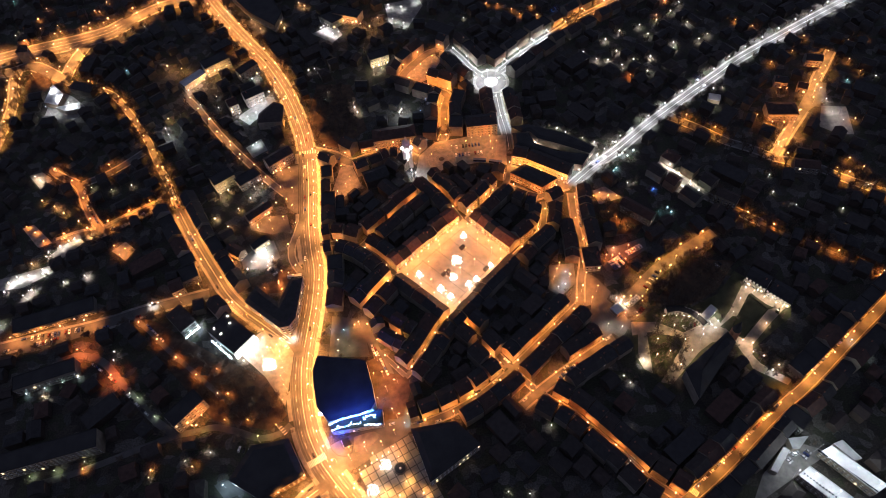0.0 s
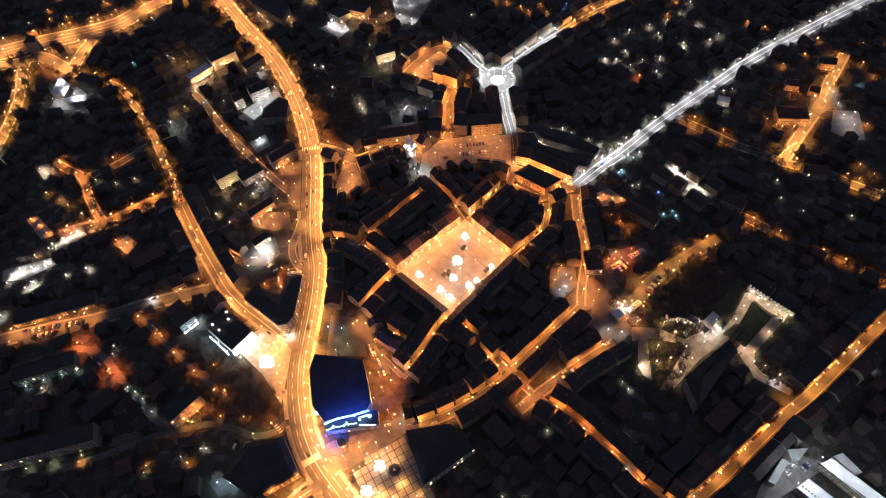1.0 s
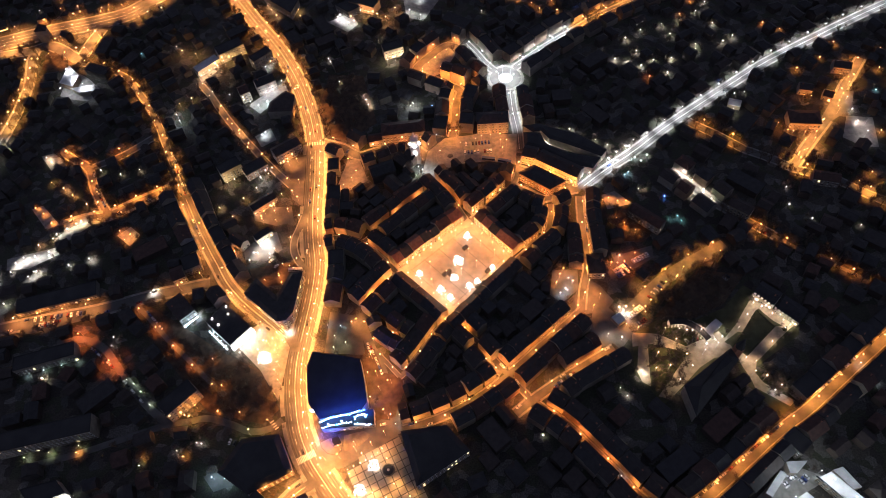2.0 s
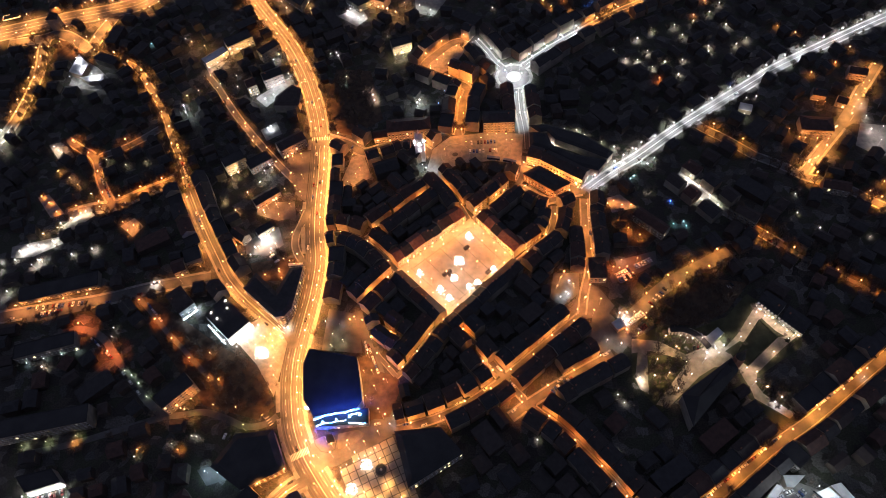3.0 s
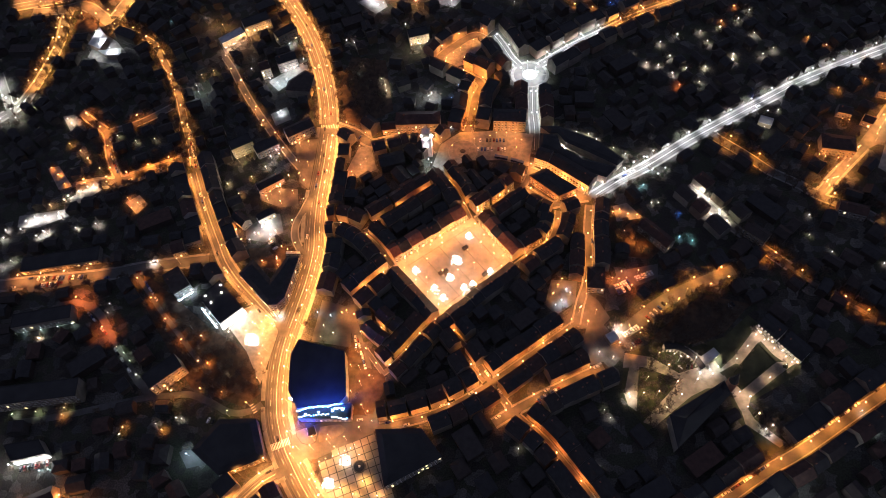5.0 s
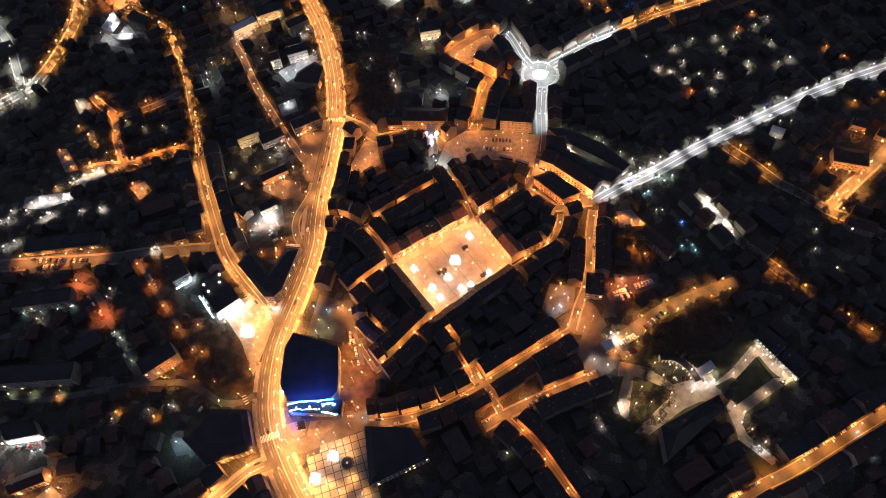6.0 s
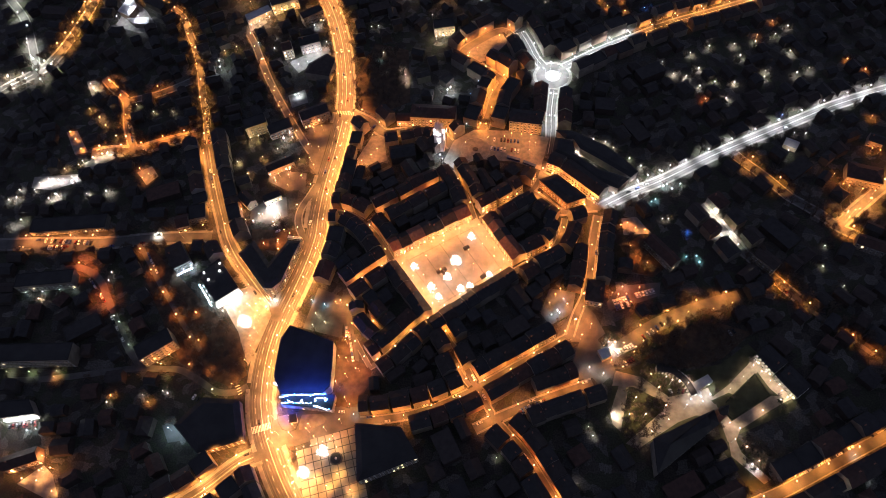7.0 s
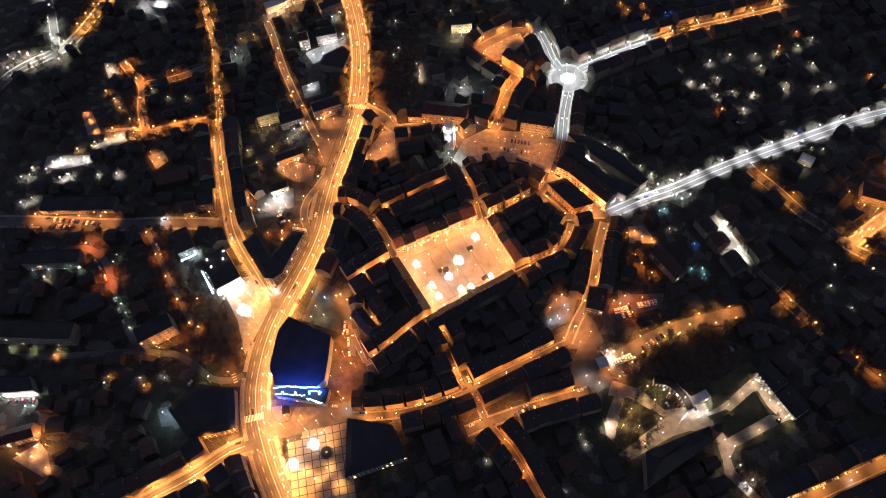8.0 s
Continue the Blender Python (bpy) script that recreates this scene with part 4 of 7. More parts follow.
for p in [(211.0, 529.2), (197.1, 544.3), (185.8, 532.9), (228.8, 530.9), (220.9, 510.9), (198.0, 522.6), (256.7, 548.6), (248.8, 586.3), (174.6, 534.6)]:
    flood(*p, 6, (1.0, 0.9, 0.78), 3500)
for p in [(202.9, 506.9)]:
    flood(*p, 5, RED, 5000)
for p in [(171.6, 407.6), (175.8, 403.6), (182.5, 409.7)]:
    flood(*p, 5, (0.85, 0.95, 1.0), 2000)
for p in [(141.7, 364.9), (148.3, 360.9), (155.6, 360.0), (136.2, 362.4)]:
    flood(*p, 5, SODIUM, 2500)
for p in [(321.7, 405.1), (311.9, 399.4), (322.9, 415.5)]:
    flood(*p, 6, SODIUM, 3500)
for p in [(376.2, 464.3), (375.5, 448.9), (374.9, 433.9)]:
    flood(*p, 6, (1.0, 0.8, 0.7), 3500)
for p in [(294.7, 192.6), (303.8, 189.3), (297.3, 203.9)]:
    flood(*p, 5, (0.85, 0.97, 1.0), 900)
for p in [(-293.2, 139.1), (-285.6, 138.6), (-277.0, 140.6), (-287.4, 133.7)]:
    flood(*p, 5, (1.0, 0.95, 0.92), 4500)
for p in [(-167.7, 141.8), (-158.4, 140.6)]:
    flood(*p, 6, (0.55, 0.82, 1.0), 2600, True)
for p in [(-258.8, 91.3), (-247.9, 100.0), (-233.5, 87.3), (-247.7, 91.9)]:
    flood(*p, 5, (1.0, 0.42, 0.12), 3000)
for p in [(-203.0, 307.0), (-219.5, 296.5), (-234.5, 293.0)]:
    flood(*p, 9.5, YELLOW, 9000)
for p in [(-72.0, 259.5), (-58.0, 242.0)]:
    flood(*p, 5, (1.0, 0.37, 0.09), 3600, True)
# Posts added to brighten the pavement west of the main road.
for p in [(-132.0, 180.0), (-128.5, 199.0), (-131.0, 218.0), (-124.0, 165.5)]:
    flood(*p, 9.5, YELLOW, 13000)
# Wide lamps added before house fronts that would otherwise stay dark.
for p in [(-237.0, 554.5), (-229.0, 561.0), (-244.0, 548.0)]:
    flood(*p, 4.5, (1.0, 0.62, 0.36), 3000, True)
for p in [(-174.0, 517.0), (-167.0, 521.5), (-188.0, 506.5)]:
    flood(*p, 4.5, (0.95, 0.92, 0.95), 2600, True)
for p in [(-190.0, 409.0), (-196.0, 405.5)]:
    flood(*p, 4.5, (1.0, 0.68, 0.36), 2600, True)
for p in [(-166.0, 409.5)]:
    flood(*p, 4.5, (1.0, 0.95, 0.88), 3600, True)
for p in [(-158.0, 370.5), (-150.0, 376.5), (-143.0, 429.0)]:
    flood(*p, 4.5, SODIUM, 2600, True)
for p in [(-178.5, 330.0), (-184.0, 333.5)]:
    flood(*p, 4.5, SODIUM, 2200, True)
for p in [(-151.0, 337.0), (-156.5, 333.5)]:
    flood(*p, 5, (1.0, 0.94, 0.86), 5000, True)
for p in [(250.0, 180.0), (256.0, 181.5)]:
    flood(*p, 9.5, (1.0, 0.42, 0.1), 17000)
# scattered small lamps in yards and gardens
for p in [(-453.9, 675.2), (-456.3, 669.6), (-334.1, 652.0), (-324.8, 660.3), (-310.2, 665.0), (-280.3, 597.2), (-214.2, 536.0), (-210.9, 520.9), (-120.9, 563.2), (-114.4, 564.0), (-111.9, 559.3), (-100.9, 528.2), (-63.5, 587.7), (47.0, 622.4), (52.2, 488.9), (164.1, 549.2), (168.7, 373.1), (173.9, 373.7), (277.5, 478.4), (286.7, 479.4), (434.1, 474.2), (292.5, 366.3), (289.4, 347.4), (303.3, 332.0), (340.0, 323.2), (371.2, 345.2), (374.8, 347.9), (24.0, 181.2), (64.3, 162.1), (85.3, 159.2), (118.0, 153.3), (123.7, 193.7), (127.4, 187.9), (100.2, 131.1), (114.1, 131.7), (-266.4, 255.9), (-265.9, 248.5), (-180.2, 167.0), (-184.4, 167.8), (-198.1, 162.6), (-223.0, 153.1), (28.0, 119.4), (42.3, 116.9)]:
    flood(*p, 4, (1.0, 0.93, 0.85), 420)
for p in [(-476.8, 733.4), (-316.9, 590.9), (-229.3, 525.9), (-103.6, 518.0), (-5.2, 450.5), (162.8, 391.7), (195.8, 342.4), (197.9, 337.3), (405.6, 471.9), (168.6, 406.0), (159.5, 388.8), (187.9, 340.3)]:
    flood(*p, 4, (0.4, 0.8, 1.0), 900)
for p in [(-2.7, 503.7), (-8.3, 487.2), (188.9, 363.4), (145.0, 621.8), (150.2, 626.8), (268.4, 498.2)]:
    flood(*p, 4, (0.06, 0.2, 1.0), 900)
for p in [(-436.8, 694.6), (-410.1, 678.4), (-374.4, 677.9), (-371.0, 667.4), (-379.6, 665.8), (-357.7, 675.3), (-366.6, 697.0), (-372.5, 700.0), (-362.0, 714.1), (-431.3, 712.4), (-429.0, 676.3), (-404.4, 667.6), (-221.8, 158.1), (-192.2, 158.0), (-271.6, 164.2), (-182.9, 232.4), (-155.3, 188.8), (-172.0, 210.5), (-172.3, 190.6), (74.2, 642.8), (86.4, 638.9), (100.7, 628.7), (108.7, 619.6), (122.7, 630.2), (126.5, 614.9), (251.2, 595.4), (266.1, 617.4), (329.4, 573.8), (343.5, 562.4), (368.9, 518.7), (383.6, 512.2), (429.6, 526.9), (447.6, 528.5), (353.0, 366.9), (341.8, 256.2)]:
    flood(*p, 5, SODIUM, 2600)
for p in [(-73.6, 144.3), (-69.3, 146.5), (-64.8, 148.3), (-60.9, 150.4), (-57.0, 152.6), (-52.7, 154.8), (-77.0, 135.4), (-73.9, 130.6), (-71.9, 126.4), (-69.7, 122.6), (-67.7, 118.5), (-65.7, 114.4)]:
    flood(*p, 2.2, (1.0, 0.6, 0.25), 700)
for p in [(-55.1, 127.2), (-45.7, 123.7), (-40.5, 132.6), (-29.4, 123.7)]:
    flood(*p, 6, (1.0, 0.45, 0.12), 7000)
for p in [(-61.7, 215.1), (-58.9, 195.5)]:
    flood(*p, 4, (1.0, 0.45, 0.14), 2600, True)
for p in [(-58.5, 226.8), (-52.0, 201.0), (-48.1, 183.6), (-54.5, 213.0)]:
    flood(*p, 9.5, (1.0, 0.36, 0.075), 8500)
for p in [(-79.5, 158.6), (-68.5, 161.0), (-56.7, 160.3), (-47.4, 167.5), (-48.5, 155.5)]:
    flood(*p, 9.5, SODIUM, 5600)
for p in [(-56.0, 143.5), (-45.4, 149.6), (-71.6, 140.3), (-63.5, 154.0)]:
    flood(*p, 7, (1.0, 0.45, 0.12), 5000)
for p in [(-40.2, 174.9)]:
    flood(*p, 4, (0.6, 0.85, 1.0), 1500)
for p in [(-37.5, 181.1), (-35.6, 178.3)]:
    flood(*p, 4, (1.0, 0.93, 0.85), 1500)
# High masts added to brighten the plaza edge and the road junction.
for p in [(-92.1, 145.4), (-109.9, 141.2), (-79.3, 152.1), (-68.0, 157.0), (-88.1, 131.4), (-127.3, 131.4)]:
    flood(*p, 12, YELLOW, 15000)
for p in [(-33.8, 654.9), (-20.0, 649.7), (-3.5, 660.2), (-30.3, 629.6), (-18.3, 621.0), (-89.6, 617.6), (-105.3, 629.5)]:
    flood(*p, 6, (0.95, 0.97, 1.0), 4000)
for p in [(-92.8, 637.3), (-83.4, 633.0), (-74.1, 628.6), (-64.8, 625.2), (-55.6, 619.0), (-45.9, 632.0)]:
    flood(*p, 6, (1.0, 0.5, 0.2), 3500, True)
for p in [(-214.0, 678.2), (-173.9, 678.0), (-163.8, 670.3), (-210.5, 667.5)]:
    flood(*p, 6, (0.92, 0.97, 1.0), 3500)
for p in [(-187.6, 654.0), (-182.7, 647.3), (-176.4, 637.6), (-152.8, 643.7), (-149.2, 633.4), (-128.4, 669.8), (-135.0, 676.0)]:
    flood(*p, 6, (1.0, 0.55, 0.25), 3500)
for p in [(382.8, 480.6), (372.6, 466.7), (366.6, 458.3), (345.3, 436.6), (331.0, 415.0), (317.0, 402.0), (312.0, 394.0)]:
    flood(*p, 7.5, (1.0, 0.42, 0.1), 6500)
for p in [(381.0, 431.0), (375.0, 416.0)]:
    flood(*p, 9.5, (1.0, 0.85, 0.8), 3600)
for p in [(267.0, 597.7), (279.4, 576.9), (294.2, 556.3), (283.2, 549.0), (254.4, 540.1), (279.6, 610.3), (229.2, 580.0), (234.5, 565.4), (206.8, 574.2), (189.5, 563.2)]:
    flood(*p, 7, (1.0, 0.92, 0.82), 2600)
for p in [(-259.9, 510.2), (-249.4, 516.7), (-216.6, 504.2), (-202.8, 479.4), (-193.2, 465.4), (-183.5, 447.5)]:
    flood(*p, 6, (1.0, 0.5, 0.2), 2500)
for p in [(-259.4, 494.6), (-255.4, 486.5)]:
    flood(*p, 5, (0.85, 0.92, 1.0), 2500, True)
for p in [(-223.4, 566.8), (-215.0, 572.6), (-206.5, 577.5), (-231.9, 563.8), (-270.9, 586.9), (-254.9, 580.1)]:
    flood(*p, 6, (1.0, 0.5, 0.18), 3500, True)
for p in [(-428.2, 589.7), (-418.0, 597.0)]:
    flood(*p, 8, YELLOW, 7000)
for p in [(-139.5, 242.1), (-132.4, 234.1), (-129.8, 224.4), (-135.2, 244.1), (-127.8, 210.3), (-145.7, 235.6)]:
    flood(*p, 9.5, (1.0, 0.34, 0.06), 7500)
for p in [(-153.4, 250.0), (-156.0, 243.9), (-161.0, 239.1)]:
    flood(*p, 5, (1.0, 0.9, 0.76), 3000, True)
for p in [(-147.3, 260.3), (-162.0, 274.7), (-174.7, 288.2)]:
    flood(*p, 9, YELLOW, 8000)
for p in [(-88.4, 246.3), (-79.6, 240.4), (-88.4, 236.6)]:
    flood(*p, 7, (0.9, 0.7, 0.35), 1800)
for p in [(153.8, 217.3), (168.9, 227.2), (160.5, 206.7), (174.0, 214.9), (163.0, 236.0), (150.0, 205.0)]:
    flood(*p, 9.5, (1.0, 0.62, 0.3), 6500)
for p in [(136.1, 243.7), (144.2, 240.3), (152.8, 257.1), (167.7, 271.2), (182.3, 283.0), (207.1, 296.8), (220.9, 303.7)]:
    flood(*p, 7, SODIUM, 5000)
# Lamps added to light the fronts of the palace and court house.
for p in [(-49.0, 436.1), (-35.5, 437.9), (-21.6, 438.9)]:
    flood(*p, 5, SODIUM, 2200, True)
for p in [(36.7, 442.7), (45.3, 443.0), (53.9, 443.3)]:
    flood(*p, 5, SODIUM, 2600, True)
for p in [(-188.7, 194.4), (-195.0, 187.3)]:
    flood(*p, 6, SODIUM, 4500, True)
# Lamps added before the villa to light its front.
for p in [(315.3, 425.2), (325.4, 423.8), (334.7, 423.3)]:
    flood(*p, 5, SODIUM, 2600, True)
for p in [(-488.1, 431.1), (-476.1, 438.1), (-464.5, 445.9), (-451.9, 452.2), (-439.0, 457.9), (-428.4, 467.9), (-475.0, 425.8), (-456.0, 475.9), (-472.4, 498.2)]:
    flood(*p, 8, (1.0, 0.95, 0.9), 5500)
for p in [(-444.8, 445.6), (-455.1, 435.8), (-429.4, 447.0), (-475.5, 447.8), (-485.1, 442.0)]:
    flood(*p, 8, (1.0, 0.92, 0.8), 4000)
for p in [(-278.0, 98.6), (-263.4, 104.3), (-250.1, 108.2), (-240.7, 101.6), (-247.8, 98.5), (-267.4, 94.6)]:
    flood(*p, 5, (1.0, 0.36, 0.1), 3500, True)
for p in [(-309.1, 161.8), (-291.9, 164.7), (-270.7, 168.8)]:
    flood(*p, 6, (0.85, 0.95, 0.6), 1200)
for p in [(-328.5, 226.7), (-315.3, 230.1), (-302.0, 233.5), (-291.1, 236.6)]:
    flood(*p, 5, (0.6, 0.85, 0.9), 700)
for p in [(-234.0, 209.0), (-225.2, 198.2), (-247.6, 219.4), (-241.2, 215.3)]:
    flood(*p, 4, (0.8, 0.95, 0.75), 500)
for p in [(-295.9, 125.9), (-287.8, 127.7), (-279.6, 129.0), (-271.5, 130.8)]:
    flood(*p, 4, (1.0, 0.97, 0.95), 3500, True)
for p in [(-272.6, 123.7), (-266.7, 125.3)]:
    flood(*p, 4, (0.6, 0.9, 1.0), 1500)
for p in [(163.9, 416.3), (154.8, 409.7), (146.7, 403.4), (172.2, 422.7), (151.0, 400.8)]:
    flood(*p, 9.5, PALE, 5500)
for p in [(-350.1, 410.8), (-339.5, 402.1), (-363.7, 419.1), (-323.7, 391.1)]:
    flood(*p, 6, (1.0, 0.45, 0.15), 3500)
for p in [(-344.0, 355.0), (-334.7, 364.9), (-323.1, 370.6), (-311.5, 376.3), (-355.2, 348.8)]:
    flood(*p, 6, (1.0, 0.62, 0.28), 3000)
for p in [(-386.2, 321.5), (-372.5, 323.1), (-363.5, 332.6), (-343.4, 338.0), (-322.9, 326.9), (-351.8, 322.2)]:
    flood(*p, 4, (1.0, 0.95, 0.92), 2200)
for p in [(-202.9, 422.0), (-193.3, 419.0), (-180.4, 414.7), (-169.6, 415.5), (-199.6, 378.9), (-168.8, 398.3)]:
    flood(*p, 5, (1.0, 0.7, 0.4), 2600)
for p in [(134.7, 253.5)]:
    flood(*p, 4, (1.0, 0.93, 0.84), 3000, True)
for p in [(141.3, 203.6), (203.9, 237.1), (198.5, 233.7)]:
    flood(*p, 5, (1.0, 0.93, 0.8), 3800)
for p in [(231.6, 186.6), (234.7, 183.6), (192.0, 224.5), (199.0, 227.4), (205.0, 230.0)]:
    flood(*p, 6, (0.85, 0.9, 1.0), 2000)
# orange garden and yard lamps of the eastern slope
for p in [(376.8, 548.2), (387.5, 537.7), (342.7, 505.4), (417.8, 498.7), (421.8, 481.7), (390.7, 420.7), (366.4, 375.1), (374.4, 364.1)]:
    flood(*p, 7, (1.0, 0.36, 0.07), 3000)
for p in [(338.0, 468.5), (344.0, 467.0), (357.5, 458.8), (379.0, 492.5), (385.0, 489.0), (305.0, 436.5), (311.0, 427.5)]:
    flood(*p, 4.5, (1.0, 0.32, 0.06), 1500, True)
for p in [(270.5, 456.5)]:
    flood(*p, 4.5, (1.0, 0.92, 0.82), 900, True)
# ring building court and the lane behind it, north square
for p in [(93.8, 431.6), (97.4, 428.1), (108.9, 417.9)]:
    flood(*p, 5, (1.0, 0.82, 0.76), 3000)
for p in [(89.4, 453.8), (118.5, 446.3), (149.7, 424.4)]:
    flood(*p, 5, (0.95, 0.95, 0.8), 2600)
for p in [(-18.0, 402.6), (-21.1, 406.7)]:
    flood(*p, 9.5, (0.95, 0.97, 1.0), 9000)
# lit courts between the fork street and the main road
for p in [(-192.3, 421.7), (-179.3, 418.0), (-168.1, 416.3), (-159.2, 413.1), (-166.0, 369.2), (-159.3, 363.7), (-152.4, 376.6), (-178.7, 386.8), (-145.3, 389.7), (-186.3, 367.4)]:
    flood(*p, 6, (1.0, 0.5, 0.2), 2800)
for p in [(-162.2, 328.0), (-165.2, 320.9), (-148.3, 326.5), (-157.2, 337.1)]:
    flood(*p, 6, (1.0, 0.93, 0.85), 3000)
for p in [(-389.8, 309.5), (-383.5, 313.1), (-374.9, 284.9), (-367.5, 291.3), (-305.5, 331.1)]:
    flood(*p, 6, (1.0, 0.95, 0.9), 3400)

# ------------------------------------------------------------------ houses
CELLS = {}      # footprints by 60 m squares
TAKEN = []      # oriented footprints: centre, axis, half sizes


def rect_points(c, u, hw, hd):
    v = np.array((-u[1], u[0]))
    return [c + u * (a * hw) + v * (b * hd) for a in (-1, 0, 1) for b in (-1, 0, 1)]


def take(c, u, hw, hd):
    """Keeps a footprint."""
    TAKEN.append((c, u, hw, hd))
    r = hw + hd
    for a in range(int((c[0] - r) // 60), int((c[0] + r) // 60) + 1):
        for b in range(int((c[1] - r) // 60), int((c[1] + r) // 60) + 1):
            CELLS.setdefault((a, b), []).append((float(c[0]), float(c[1]), float(u[0]), float(u[1]), hw, hd))


def clash(c, u, hw, hd):
    """Whether a footprint meets one that is taken."""
    cx, cy, ux, uy, R = float(c[0]), float(c[1]), float(u[0]), float(u[1]), hw + hd
    seen = set()
    for a in range(int((cx - R) // 60), int((cx + R) // 60) + 1):
        for b in range(int((cy - R) // 60), int((cy + R) // 60) + 1):
            for t in CELLS.get((a, b), ()):
                x, y, px, py, w2, d2 = t
                dx, dy = x - cx, y - cy
                if dx * dx + dy * dy > (R + w2 + d2) ** 2 or t in seen:
                    continue
                seen.add(t)
                apart = False
                for ax, ay in ((ux, uy), (-uy, ux), (px, py), (-py, px)):
                    r = abs(ux * ax + uy * ay) * hw + abs(-uy * ax + ux * ay) * hd + abs(px * ax + py * ay) * w2 + abs(-py * ax + px * ay) * d2
                    if abs(dx * ax + dy * ay) > r - 0.25:
                        apart = True
                        break
                if not apart:
                    return True
    return False


def window_mesh(w, h, lit):
    """Casement window: frame, two recessed panes and a sill, in one piece."""
    bm = bmesh.new()
    xs, zs = (-w / 2 - 0.1, 0.0, w / 2 + 0.1), (-0.1, h + 0.1)
    front = [[bm.verts.new((x, -0.08, z)) for x in xs] for z in zs]
    panes = [bm.faces.new((front[0][k], front[0][k + 1], front[1][k + 1], front[1][k])) for k in (0, 1)]
    back = bmesh.ops.extrude_face_region(bm, geom=list(panes), use_keep_orig=True)
    for v in [q for q in back["geom"] if isinstance(q, bmesh.types.BMVert)]:
        v.co.y += 0.1
    inner = bmesh.ops.inset_individual(bm, faces=panes, thickness=0.09, depth=-0.07)
    for q in panes:
        q.material_index = 1
    sill = [f for f in bm.faces if f.normal.z < -0.9 or abs(f.calc_center_median().z + 0.1) < 0.01]
    for f in sill:
        for v in f.verts:
            if v.co.y < -0.07 and v.co.z < -0.05:
                v.co.y -= 0.1
    bmesh.ops.recalc_face_normals(bm, faces=bm.faces)
    me = bpy.data.meshes.new("window")
    bm.to_mesh(me)
    bm.free()
    me.materials.append(M_FRAME)
    me.materials.append(M_LITGLASS if lit else M_GLASS)
    return me


WINDOW = {k: window_mesh(1.35, 2.05, k) for k in (False, True)}
CHIMNEY = Build().box(-0.5, -0.35, -1.5, 0.5, 0.35, 1.3).box(-0.6, -0.45, 1.3, 0.6, 0.45, 1.5).mesh("chimney", M_BRICK)
rng = random.Random(7)
COUNT = dict(window=0, back=0)


